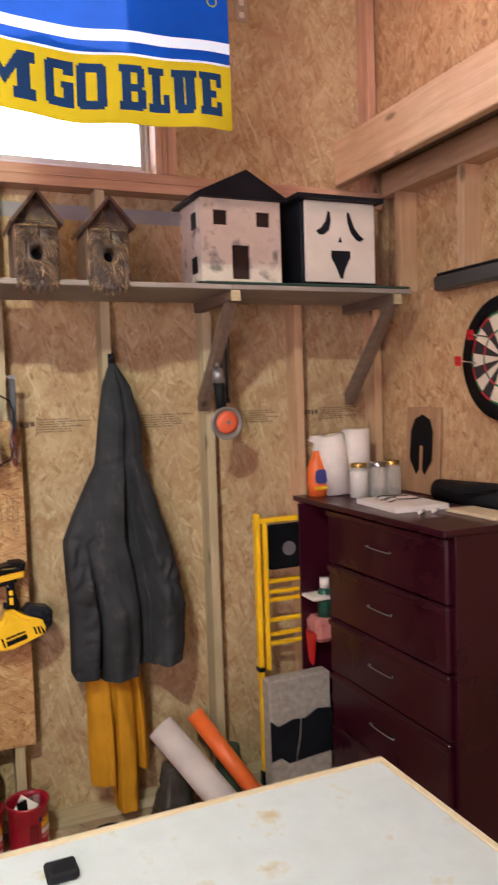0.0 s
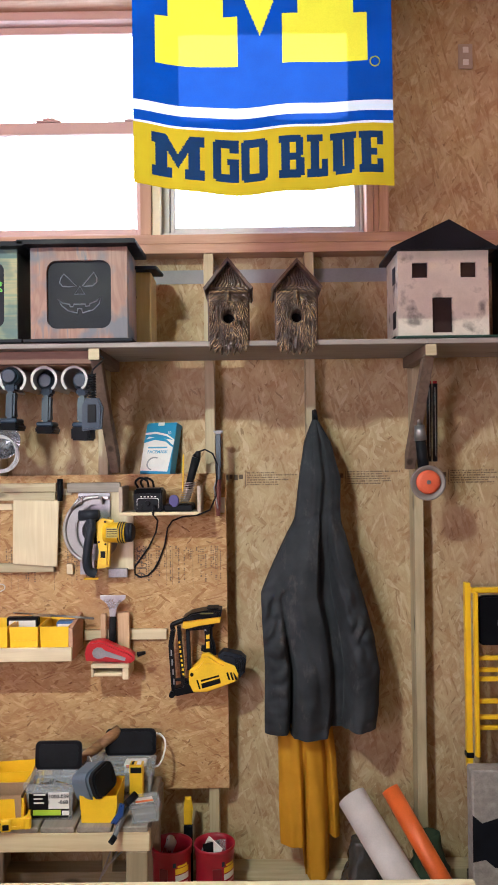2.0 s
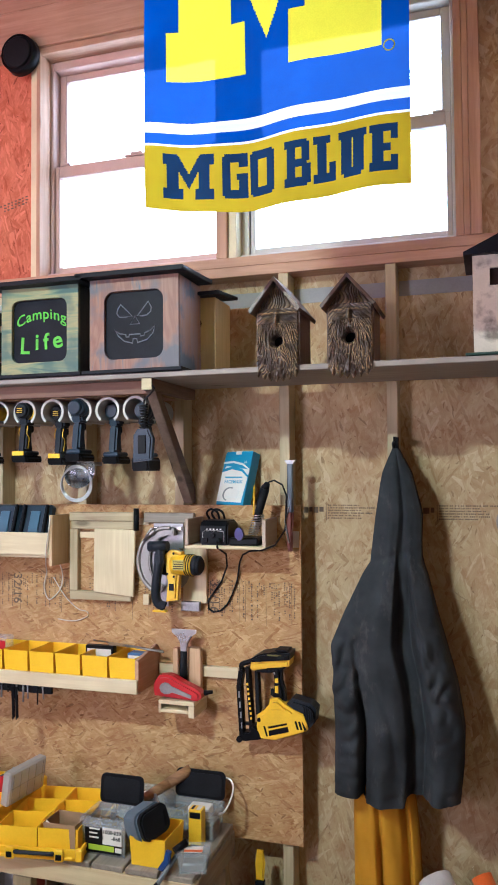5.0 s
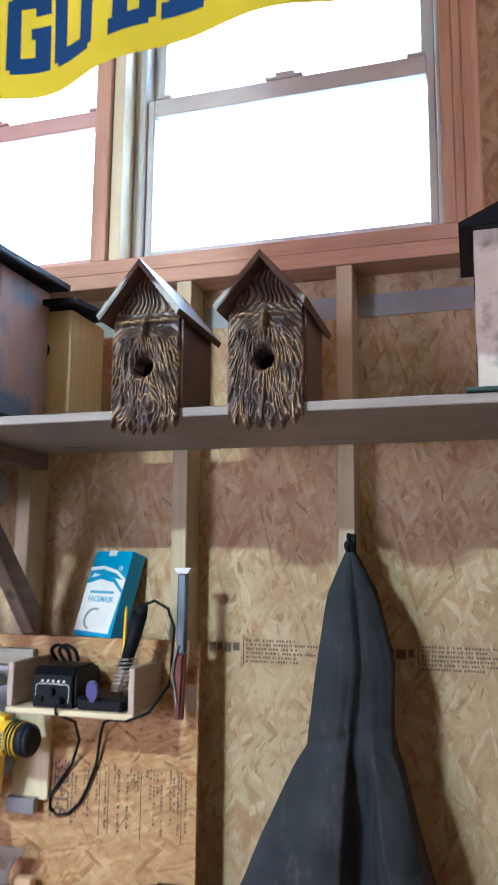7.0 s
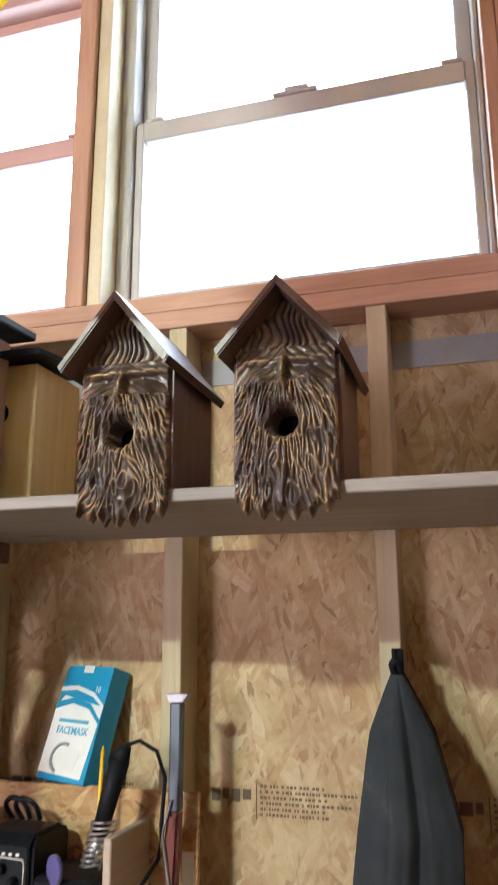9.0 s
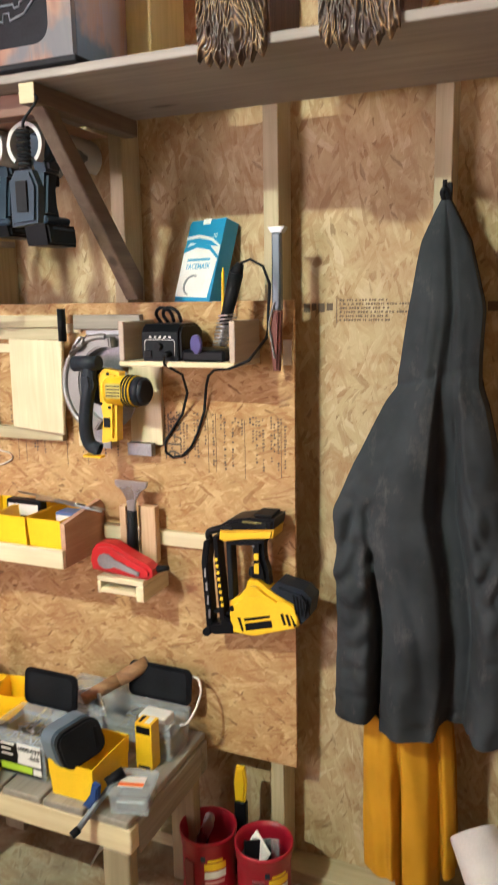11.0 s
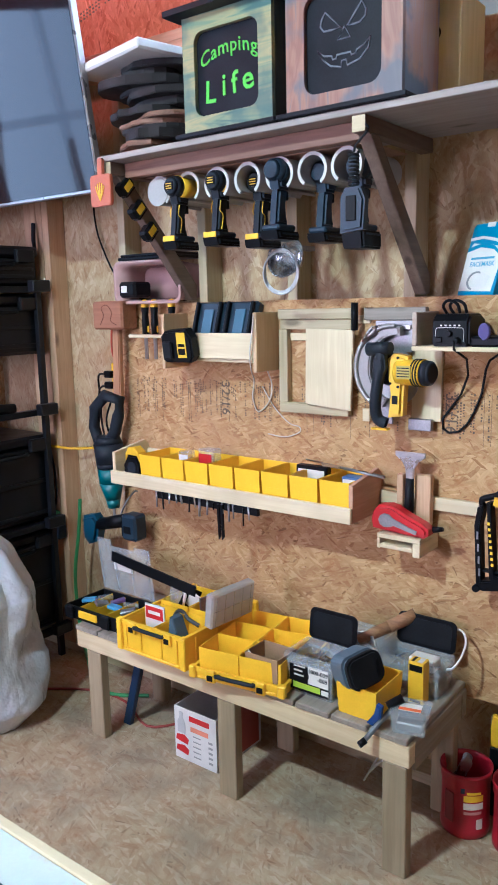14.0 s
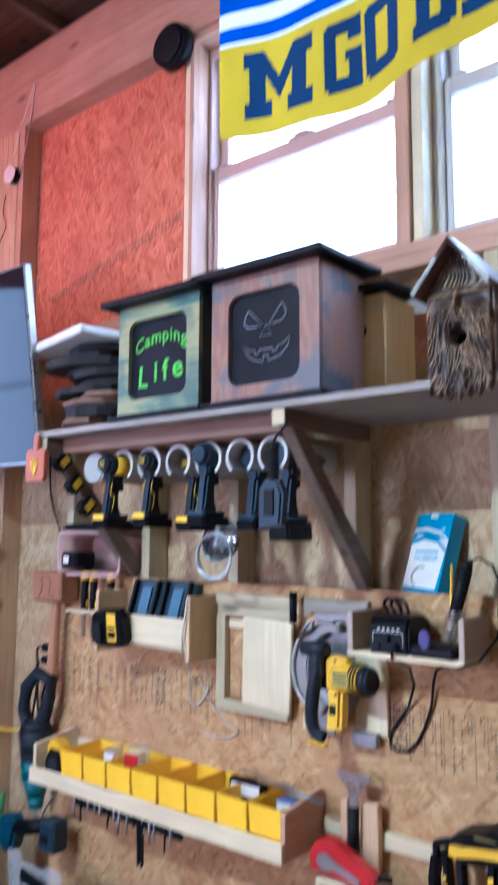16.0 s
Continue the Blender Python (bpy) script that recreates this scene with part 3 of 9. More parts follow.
for x0, x1 in ((-1.64, -0.95), (-0.36, -0.02), (-0.86, -0.5)):
    x = x0
    while x < x1:
        rows_n = random.choice((2, 5, 9, 14, 16))
        top = 1.305 - random.uniform(0, 0.02)
        for k in range(rows_n):
            if random.random() < 0.8:
                wd = random.uniform(0.003, 0.006)
                hh = random.uniform(0.003, 0.0065)
                marks.box(x, x + wd, -0.0122, -0.0116, top - k * 0.0085 - hh, top - k * 0.0085, 0)
        if random.random() < 0.12:
            marks.box(x + 0.009, x + 0.0101, -0.0122, -0.0116, top - 0.15, top, 0)
        x += random.choice((0.008, 0.009, 0.01, 0.022))
stamp = part("ink_stamp", marks, INK, board)
tagged(stamp, "upright rows of printed ink marks", kind="stuff")
for x in (-1.19, -0.335):
    lettering("32/16", 0.055, Matrix.Translation((x, -0.012, 1.24)) @ FACE_Y @ Matrix.Rotation(radians(-90), 4, "Z"), "stamped_number", INK, board, 0.0004)

# ---- shelf ----
REDDISH = wood("reddish_rail", (0.26, 0.14, 0.09), (0.15, 0.075, 0.05), "x")
shelf = thing("long_shelf", "long grey-stained board shelf on timber brackets", "shelf", (0.05, -0.2, 2.0))
part("shelf_board", Shape().box(-1.37, 0.70, -0.405, -0.001, 2.024, 2.042), SHELF, shelf)
part("shelf_board", Shape().box(0.702, 1.46, -0.405, -0.001, 2.024, 2.042), SHELF, shelf)
part("rail", Shape().box(-1.315, -0.45, -0.34, -0.305, 1.978, 2.0235), REDDISH, shelf)
for x in (-1.335, -0.43, 0.715, 1.40):
    arm = part("bracket", Shape().box(x - 0.019, x + 0.019, -0.396, -0.001, 1.984, 2.0235), BROWN["y"], shelf)
    part("end_grain", Shape().box(x - 0.0185, x + 0.0185, -0.3985, -0.3962, 1.9845, 2.023, 0.0005), TREATED["x"], arm, "pale sawn end")
    part("brace", Shape().slab([(-0.37, 1.983), (-0.32, 1.983), (-0.002, 1.645), (-0.002, 1.59), (-0.03, 1.59)], "x", x - 0.018, x + 0.018, 0.002), BROWN["y"], shelf)
green_board = solid("shelf_liner", Shape().box(0.6, 1.45, -0.41, -0.05, 2.043, 2.051), plain("dark_green_paint", (0.02, 0.06, 0.045), 0.5), "thin dark green board under the box houses", "board")

# ---- workbench in the foreground ----
table = thing("work_table", "white-topped worktable with a pine edge, stained", "table", (-0.3, -2.0, 0))
TABLE_TOP = plain("stained_white_top", (0.6, 0.67, 0.68), 0.4, var=0.06, scale=15, dirt=(0.5, 0.4, 0.2), dirt_at=0.61)
part("tabletop", Shape().box(-1.25, 0.474, -2.384, -1.641, 0.86, 0.899, 0.001), TABLE_TOP, table)
for x0, x1, y0, y1 in ((-1.266, 0.49, -1.64, -1.624), (-1.266, 0.49, -2.401, -2.385), (-1.266, -1.251, -2.3845, -1.6405), (0.475, 0.49, -2.3845, -1.6405)):
    part("edge_strip", Shape().box(x0, x1, y0, y1, 0.855, 0.9005), PALE["x"] if x1 - x0 > 0.1 else PALE["y"], table)
for x in (-1.2, 0.4):
    for y in (-2.33, -1.72):
        part("leg", Shape().box(x - 0.044, x + 0.044, y - 0.044, y + 0.044, 0, 0.859), PINE["z"], table)
part("apron", Shape().box(-1.15, 0.35, -1.74, -1.702, 0.76, 0.858), PINE["x"], table)
solid("rubber_wedge", Shape().box(-0.205, -0.155, -1.755, -1.71, 0.9, 0.917, 0.004), RUBBER, "small dark rubber block on the worktable", "block")

# ---- low bench ----
bench = thing("low_bench", "low bench of pine two-by-fours with plank deck", "bench", (-0.92, -0.22, 0))
for k in range(11):
    x0 = -1.596 + k * 0.1222
    part("plank", Shape().box(x0, x0 + 0.1148, -0.4315, -0.03, 0.4025, 0.421, 0.003), GREY_WOOD["y"], bench)
part("apron", Shape().box(-1.592, -0.253, -0.430, -0.3925, 0.338, 0.4015, 0.003), wood("knotty_pine", (0.74, 0.64, 0.41), (0.6, 0.48, 0.28), "x"), bench, "pale pine front rail")
part("apron", Shape().box(-1.592, -0.253, -0.068, -0.032, 0.313, 0.4015, 0.003), GREY_WOOD["x"], bench)
part("apron", Shape().box(-0.29, -0.2535, -0.3915, -0.0685, 0.313, 0.4015, 0.003), GREY_WOOD["y"], bench)
LEG = wood("brown_leg", (0.4, 0.33, 0.21), (0.28, 0.225, 0.135), "z")
for x in (-1.505, -0.885, -0.297):
    part("leg", Shape().box(x - 0.036, x + 0.036, -0.4295, -0.392, 0, 0.3375, 0.003), LEG, bench)
    part("leg", Shape().box(x - 0.036, x + 0.036, -0.106, -0.0685, 0, 0.4015, 0.003), LEG, bench)

# ---- things on and under the shelf ----


def rounded(x0, x1, z0, z1, r, n=5):
    pts = []
    for cx, cz, a0 in ((x1 - r, z1 - r, 0), (x0 + r, z1 - r, 90), (x0 + r, z0 + r, 180), (x1 - r, z0 + r, 270)):
        pts += [(cx + r * math.cos(radians(a0 + 90 * k / n)), cz + r * math.sin(radians(a0 + 90 * k / n))) for k in range(n + 1)]
    return pts


def pierced_front(x0, x1, z0, z1, hole, y0, y1):
    """A front panel with a rounded opening through it."""
    s = Shape()
    outer = []
    cx, cz = (x0 + x1) / 2, (z0 + z1) / 2
    for hx, hz in hole:
        dx, dz = hx - cx, hz - cz
        k = min((x1 - cx) / abs(dx) if abs(dx) > 1e-6 else 9, (z1 - cz) / abs(dz) if abs(dz) > 1e-6 else 9)
        outer.append((cx + dx * k, cz + dz * k))
    n = len(hole)
    v = [(x, y, z) for y in (y0, y1) for ring in (outer, hole) for x, z in ring]
    f = []
    for i in range(n):
        j = (i + 1) % n
        f += [(i, j, n + j, n + i), (2 * n + i, 3 * n + i, 3 * n + j, 2 * n + j), (n + i, n + j, 3 * n + j, 3 * n + i), (i, 2 * n + i, 2 * n + j, j)]
    s._put(v, f)
    for c in ((x0, z0), (x1, z0), (x0, z1), (x1, z1)):
        near = sorted(range(n), key=lambda i: (outer[i][0] - c[0]) ** 2 + (outer[i][1] - c[1]) ** 2)[:2]
        s.slab([outer[near[0]], c, outer[near[1]]], "y", y0, y1)
    bmesh.ops.recalc_face_normals(s.bm, faces=s.bm.faces[:])
    return s


def stained(name, base, streaks, axis="z"):
    """Wood stained with uneven coloured streaks."""
    m, n, l, p = tree(name)
    co, mp = n.new("ShaderNodeTexCoord"), n.new("ShaderNodeMapping")
    mp.inputs["Scale"].default_value = tuple(3.0 if a == axis else 26.0 for a in "xyz")
    l.new(co.outputs["Object"], mp.inputs["Vector"])
    g = node(n, "TexNoise", Scale=1.0, Detail=5.0, Distortion=1.2)
    l.new(mp.outputs[0], g.inputs["Vector"])
    b = node(n, "TexNoise", Scale=9.0, Detail=3.0)
    l.new(co.outputs["Object"], b.inputs["Vector"])
    c = ramp(n, l, g.outputs[0], (0.35, base), (0.5, streaks[0]), (0.62, base), (0.72, streaks[-1]))
    c = mix_rgb(n, l, ramp(n, l, b.outputs[0], (0.48, (0, 0, 0)), (0.62, (0.85,) * 3)), c, streaks[-1])
    l.new(c, p.inputs["Base Color"])
    p.inputs["Roughness"].default_value = 0.5
    relief(n, l, p, g.outputs[0], 0.2, 0.002)
    return m


DARK_PANEL = plain("dark_satin_panel", (0.01, 0.012, 0.018), 0.45, var=0.3, bump=0.0, spec=0.12)
BLACK_PAINT = plain("black_paint", (0.008, 0.01, 0.015), 0.5, var=0.3, spec=0.16)
GREEN_PAINT = plain("bright_green_paint", (0.12, 0.5, 0.03), 0.5)
CHALK = plain("grey_chalk_line", (0.16, 0.18, 0.22), 0.75)


def lantern_box(name, label, x0, x1, y0, y1, z0, z1, front, side, hole, slope):
    t = thing(name, label, "wooden box", ((x0 + x1) / 2, (y0 + y1) / 2, z0))
    part("front", pierced_front(x0, x1, z0 + 0.013, z1, hole, y0, y0 + 0.014), front, t)
    part("side_panel", Shape().box(x1 - 0.014, x1, y0 + 0.0145, y1, z0 + 0.013, z1), side, t)
    part("side_panel", Shape().box(x0, x0 + 0.014, y0 + 0.0145, y1, z0 + 0.013, z1), side, t)
    part("back_panel", Shape().box(x0 + 0.0145, x1 - 0.0145, y1 - 0.012, y1, z0 + 0.013, z1), side, t)
    part("base", Shape().box(x0 - 0.02, x1 + 0.02, y0 - 0.022, y1 + 0.01, z0, z0 + 0.0125), BLACK_PAINT, t)
    part("roof", Shape().slab([(y0 - 0.045, z1 + 0.001), (y1 + 0.03, z1 + 0.001 + slope), (y1 + 0.03, z1 + 0.016 + slope), (y0 - 0.045, z1 + 0.016)], "x", x0 - 0.035, x1 + 0.035, 0.002), BLACK_PAINT, t)
    part("panel", Shape().box(x0 + 0.0146, x1 - 0.0146, y0 + 0.0145, y0 + 0.019, z0 + 0.014, z1 - 0.002, 0), DARK_PANEL, t, "dark glossy inset panel")
    return t


camp = lantern_box("lantern_box", "green-stained wooden box with green lettering on a dark inset panel", -1.0, -0.69, -0.395, -0.1, 2.043, 2.365,
                   stained("green_stain", (0.16, 0.22, 0.13), ((0.3, 0.28, 0.13), (0.05, 0.11, 0.1)), "x"), stained("dark_green_stain", (0.03, 0.05, 0.045), ((0.05, 0.07, 0.05), (0.02, 0.03, 0.03))),
                   rounded(-0.958, -0.735, 2.098, 2.322, 0.03), 0.0)
lettering("Camping", 0.053, facing(-0.846, -0.3815, 2.25, -2), "word", GREEN_PAINT, camp, 0.001, 0.0003, bend=lambda v: Vector((v.x, v.y - 2.6 * v.x * v.x + 0.02, v.z)), spacing=1.08)
for ch, dx_, dz_, turn_, size_ in (("L", -0.066, -0.012, 4, 0.082), ("i", -0.016, 0.0, 0, 0.08), ("f", 0.02, 0.0, -3, 0.08), ("e", 0.066, 0.004, -8, 0.084)):
    lettering(ch, size_, facing(-0.846 + dx_, -0.3815, 2.17 + dz_, turn_), "word", GREEN_PAINT, camp, 0.001, 0.0014)

jack = lantern_box("lantern_box", "pink and blue stained box with a chalked grinning panel", -0.645, -0.315, -0.395, -0.19, 2.043, 2.37,
                   stained("pink_stain", (0.26, 0.14, 0.095), ((0.2, 0.095, 0.065), (0.08, 0.1, 0.13))), stained("blue_pink_stain", (0.36, 0.27, 0.26), ((0.4, 0.24, 0.18), (0.08, 0.16, 0.24))),
                   rounded(-0.59, -0.37, 2.092, 2.325, 0.035), 0.012)
cx, cz = -0.48, 2.2
EYE_L = [(-0.054, 0.082), (-0.032, 0.061), (-0.01, 0.0395), (-0.034, 0.038), (-0.0586, 0.039), (-0.068, 0.0516), (-0.064, 0.068)]
EYE_R = [(0.049, 0.087), (0.0604, 0.066), (0.059, 0.0516), (0.0443, 0.04), (0.026, 0.0385), (0.009, 0.039), (0.03, 0.064)]
NOSE = [(0.0006, 0.0395), (0.0173, 0.012), (-0.018, 0.012)]
MOUTH = [(-0.076, -0.0035), (-0.0586, -0.018), (-0.035, -0.0225), (-0.033, -0.031), (-0.023, -0.031), (-0.021, -0.0225), (0.0186, -0.0225), (0.0205, -0.03), (0.0334, -0.029), (0.035, -0.021), (0.057, -0.013), (0.0732, 0.003),
         (0.067, -0.0225), (0.0443, -0.0434), (0.009, -0.0522), (0.0064, -0.038), (-0.007, -0.038), (-0.0084, -0.053), (-0.039, -0.045), (-0.062, -0.026)]
for pts in (EYE_L, EYE_R, NOSE, MOUTH):
    part("chalk_line", Shape().tube([(cx + a, -0.3815, cz + b) for a, b in pts], 0.0024, 5, True), CHALK, jack)

third = thing("nest_box", "small natural pine box with a dark lid", "wooden box", (-0.33, -0.09, 2.043))
part("body", Shape().box(-0.418, -0.262, -0.18, -0.02, 2.043, 2.332, 0.003), wood("honey_pine", (0.74, 0.58, 0.28), (0.6, 0.45, 0.19), "z"), third)
part("roof", Shape().slab([(-0.22, 2.333), (-0.005, 2.355), (-0.005, 2.367), (-0.22, 2.346)], "x", -0.44, -0.235, 0.002), BLACK_PAINT, third)
# Black disc on the face in place of the dark inside of a hole.
part("entrance", Shape().rod((-0.335, -0.182, 2.24), (-0.335, -0.178, 2.24), 0.02), BLACK, third)

# carved birdhouses
CARVED, cn, cl, cp = tree("carved_stained_wood")
cco, cgeo = cn.new("ShaderNodeTexCoord"), cn.new("ShaderNodeNewGeometry")
cns = node(cn, "TexNoise", Scale=24.0, Detail=5.0)
cl.new(cco.outputs["Object"], cns.inputs["Vector"])
# Gilt on the ridges; highlights and groove shade are put into this mask too.
ridge_tone = ramp(cn, cl, cgeo.outputs["Pointiness"], (0.485, (0, 0, 0)), (0.57, (1, 1, 1)))
patchy = ramp(cn, cl, cns.outputs[0], (0.43, (0.04,) * 3), (0.66, (1.0,) * 3))
gilt = mix_rgb(cn, cl, 1.0, ridge_tone, patchy, "MULTIPLY")
cl.new(mix_rgb(cn, cl, gilt, (0.04, 0.026, 0.02), (0.5, 0.34, 0.16)), cp.inputs["Base Color"])
cp.inputs["Roughness"].default_value = 0.3
BARK = wood("dark_bark_wood", (0.13, 0.075, 0.05), (0.05, 0.03, 0.024), "z", rough=0.36)


def bump_at(x, z, cx, cz, rx, rz):
    return math.exp(-((x - cx) / rx) ** 2 - ((z - cz) / rz) ** 2)


def carved_face(cx, front, z0, ze, za, h, seed):
    """Chiselled relief: hair, brows, closed eyes, nose, moustache and a long beard round a hole."""
    hz = 2.118

    def at(u, v):
        q = 2 * u - 1
        lock = 0.5 + 0.5 * math.sin(q * 20 + 2 * seed)
        low = 1.99 + 0.016 * q * q + 0.013 * lock
        z = low + (za - 0.016 - low) * v
        half = h * 0.985 if z < ze else h * max(0.06, (za - 0.012 - z) / (za - 0.012 - ze))
        x = q * half
        w_ = 0.35 * noise.noise((x * 30, z * 14, seed)) + 0.2 * noise.noise((x * 70, z * 40, seed + 5))
        w2 = noise.noise((x * 26, z * 10, seed + 9))
        if z < 2.172:
            lines = 27 * math.atan2(x, 2.255 - z) + 2.4 * w2 + 0.5 * w_
        elif z > 2.222:
            lines = x / 0.005 + 2.2 * w2 + 0.9 * math.sin(z * 110 + seed + 30 * x)
        else:
            lines = (x / 0.004 if seed == 4 else x / 0.006) * 0.6 + z / 0.004 * 0.55 * (1 if x > 0 else -1) + 3 * w_
        groove = abs(math.sin(math.pi * lines * 0.5)) ** 0.7
        if z < 2.172:  # chiselled locks of uneven length and width
            far = math.hypot(x, 2.255 - z)
            n1 = 1 - min(1.0, 2.1 * abs(noise.noise((lines * 0.62, far * 20, seed))))
            n2 = 1 - min(1.0, 2.1 * abs(noise.noise((lines * 1.3 + 7, far * 42, seed + 3))))
            groove = 0.62 * n1 ** 1.3 + 0.45 * n2 ** 1.5
        deep = 0.0105 if z < 2.172 else 0.005 if z > 2.222 else 0.0022
        out = 0.006 + 0.012 * (1 - q * q) * max(0.0, 1 - abs(z - 2.1) / 0.13) + deep * groove
        for sx in (-1, 1):
            out += 0.013 * bump_at(x, z, sx * 0.03, 2.214 - 0.003 * seed % 2, 0.026, 0.006) * (0.6 + 0.5 * abs(math.sin(160 * z + 60 * x)))
            out -= 0.009 * bump_at(x, z, sx * 0.028, 2.199, 0.018, 0.006)
            out += 0.004 * bump_at(x, z, sx * 0.028, 2.197, 0.011, 0.0035)
            out += 0.011 * bump_at(x, z, sx * 0.034, 2.178, 0.016, 0.012)
        out += 0.019 * bump_at(x, z, 0, 2.186, 0.006, 0.02) + 0.009 * bump_at(x, z, 0, 2.168, 0.011, 0.007)
        out += 0.006 * bump_at(x, z, 0, 2.15, 0.04, 0.009)
        r = math.hypot(x, z - hz)
        if r < 0.0185:
            out = -0.03
        elif r < 0.025:
            out *= (r - 0.0185) / 0.0065 * 0.4 + 0.6
        if v == 0 or u in (0, 1) or v == 1:
            out = -0.001
        if v < 0.04:
            out *= 0.55 + 0.45 * v / 0.04
        return (cx + x, front - out, z)

    return Shape().grid(at, 132, 230)


def birdhouse(label, cx, seed, tall, wide):
    front, z0, ze, za = -0.408, 2.043, 2.214, tall
    t = thing("birdhouse", label, "birdhouse", (cx, -0.33, z0), "carved birdhouses")
    h = wide / 2
    part("body", Shape().slab([(cx - h, z0), (cx + h, z0), (cx + h, ze), (cx, za - 0.012), (cx - h, ze)], "y", front + 0.034, -0.24, 0.002), BARK, t)
    for sgn in (-1, 1):
        part("wall_edge", Shape().box(cx + sgn * h - 0.004, cx + sgn * h + 0.004, front + 0.0005, front + 0.0335, z0, ze - 0.006, 0.001), BARK, t)
        part("roof_board", Shape().slab([(cx, za), (cx, za - 0.014), (cx + sgn * (h + 0.01), ze - 0.012), (cx + sgn * (h + 0.016), ze - 0.002)], "y", front - 0.052, -0.22, 0.002), BARK, t)
    part("carved_face", carved_face(cx, front, z0, ze, za, h, seed), CARVED, t, "carved bearded relief with gilt, highlight-bright ridges and dark grooves")
    # Black disc in the hole stands for its unlit inside.
    part("entrance", Shape().rod((cx, front + 0.026, 2.118), (cx, front + 0.029, 2.118), 0.019, 0.019, 20), plain("hole_shade", (0.004, 0.004, 0.005), 0.9, spec=0.1) if seed == 3 else bpy.data.materials["hole_shade"], t)
    return t


birdhouse("carved bearded birdhouse of glossy dark brown wood", 0.03, 3, 2.315, 0.134)
birdhouse("carved birdhouse with combed beard and brown roof", 0.26, 4, 2.308, 0.138)

# box houses
SMUDGED = plain("smudged_white", (0.62, 0.58, 0.5), 0.6, var=0.1, scale=13, dirt=(0.09, 0.08, 0.075))
house = thing("box_house", "white smudged box house with black gable roof", "box house", (0.78, -0.2, 2.052))
hx0, hx1, hy0, hy1, hz0, hz1 = 0.622, 0.94, -0.312, -0.09, 2.062, 2.362
holes = [(0.672, 0.727, 2.268, 2.322), (0.842, 0.897, 2.268, 2.322), (0.742, 0.812, 2.075, 2.198)]
s = Shape()
cx_ = sorted({hx0, hx1, *[v for h in holes for v in h[:2]]})
cz_ = sorted({hz0, hz1, *[v for h in holes for v in h[2:]]})
cell = {(a, b) for a in range(len(cx_) - 1) for b in range(len(cz_) - 1) if not any(h[0] <= cx_[a] + 1e-6 and h[1] >= cx_[a + 1] - 1e-6 and h[2] <= cz_[b] + 1e-6 and h[3] >= cz_[b + 1] - 1e-6 for h in holes)}
for a, b in sorted(cell):
    X0, X1, Z0, Z1 = cx_[a], cx_[a + 1], cz_[b], cz_[b + 1]
    s._put([(X0, hy0, Z0), (X1, hy0, Z0), (X1, hy0, Z1), (X0, hy0, Z1), (X0, hy0 + 0.012, Z0), (X1, hy0 + 0.012, Z0), (X1, hy0 + 0.012, Z1), (X0, hy0 + 0.012, Z1)],
           [(0, 1, 2, 3), (7, 6, 5, 4)] + [f for f, nb in (((0, 4, 5, 1), (a, b - 1)), ((1, 5, 6, 2), (a + 1, b)), ((2, 6, 7, 3), (a, b + 1)), ((3, 7, 4, 0), (a - 1, b))) if nb not in cell])
bmesh.ops.remove_doubles(s.bm, verts=s.bm.verts[:], dist=1e-5)
bmesh.ops.recalc_face_normals(s.bm, faces=s.bm.faces[:])
part("front", s, SMUDGED, house)
part("side_panel", Shape().box(hx0, hx0 + 0.012, hy0 + 0.0125, hy1, hz0, hz1, 0.001), SMUDGED, house)
part("side_panel", Shape().box(hx1 - 0.012, hx1, hy0 + 0.0125, hy1, hz0, hz1, 0.001), BLACK_PAINT, house)
part("back_panel", Shape().box(hx0 + 0.0125, hx1 - 0.0125, hy1 - 0.012, hy1, hz0, hz1, 0), BLACK_PAINT, house)
part("base", Shape().box(hx0 - 0.02, hx1 + 0.02, hy0 - 0.015, hy1 + 0.01, 2.0515, 2.0615), BLACK_PAINT, house)
part("roof", Shape().slab([(0.596, 2.3625), (0.964, 2.3625), (0.964, 2.372), (0.8, 2.468), (0.596, 2.372)], "y", hy0 - 0.02, hy1 + 0.02, 0.002), BLACK_PAINT, house)
for z0 in (2.1, 2.26):
    part("window", Shape().box(hx0 - 0.0015, hx0 - 0.0002, -0.27, -0.215, z0, z0 + 0.06, 0), BLACK_PAINT, house)
for x0, x1, z0, z1 in holes:
    part("window_back", Shape().box(x0 - 0.01, x1 + 0.01, hy0 + 0.02, hy0 + 0.024, z0 - 0.008, z1 + 0.008, 0), plain("window_dark", (0.03, 0.02, 0.02), 0.2) if z0 > 2.2 and x0 < 0.7 else bpy.data.materials["window_dark"], house)

mask = thing("mask_box", "white-fronted black box with dark mask-shaped slots", "wooden box", (1.18, -0.2, 2.052))
part("front", Shape().box(1.032, 1.338, -0.338, -0.326, 2.07, 2.375, 0.002), plain("bone_paint", (0.6, 0.57, 0.52), 0.6, var=0.08), mask)
part("body", Shape().box(1.02, 1.35, -0.3255, -0.09, 2.062, 2.375, 0.003), BLACK_PAINT, mask)
part("base", Shape().box(1.0, 1.36, -0.35, -0.08, 2.0515, 2.0615), BLACK_PAINT, mask)
part("roof", Shape().box(0.985, 1.365, -0.37, -0.07, 2.376, 2.392), BLACK_PAINT, mask)
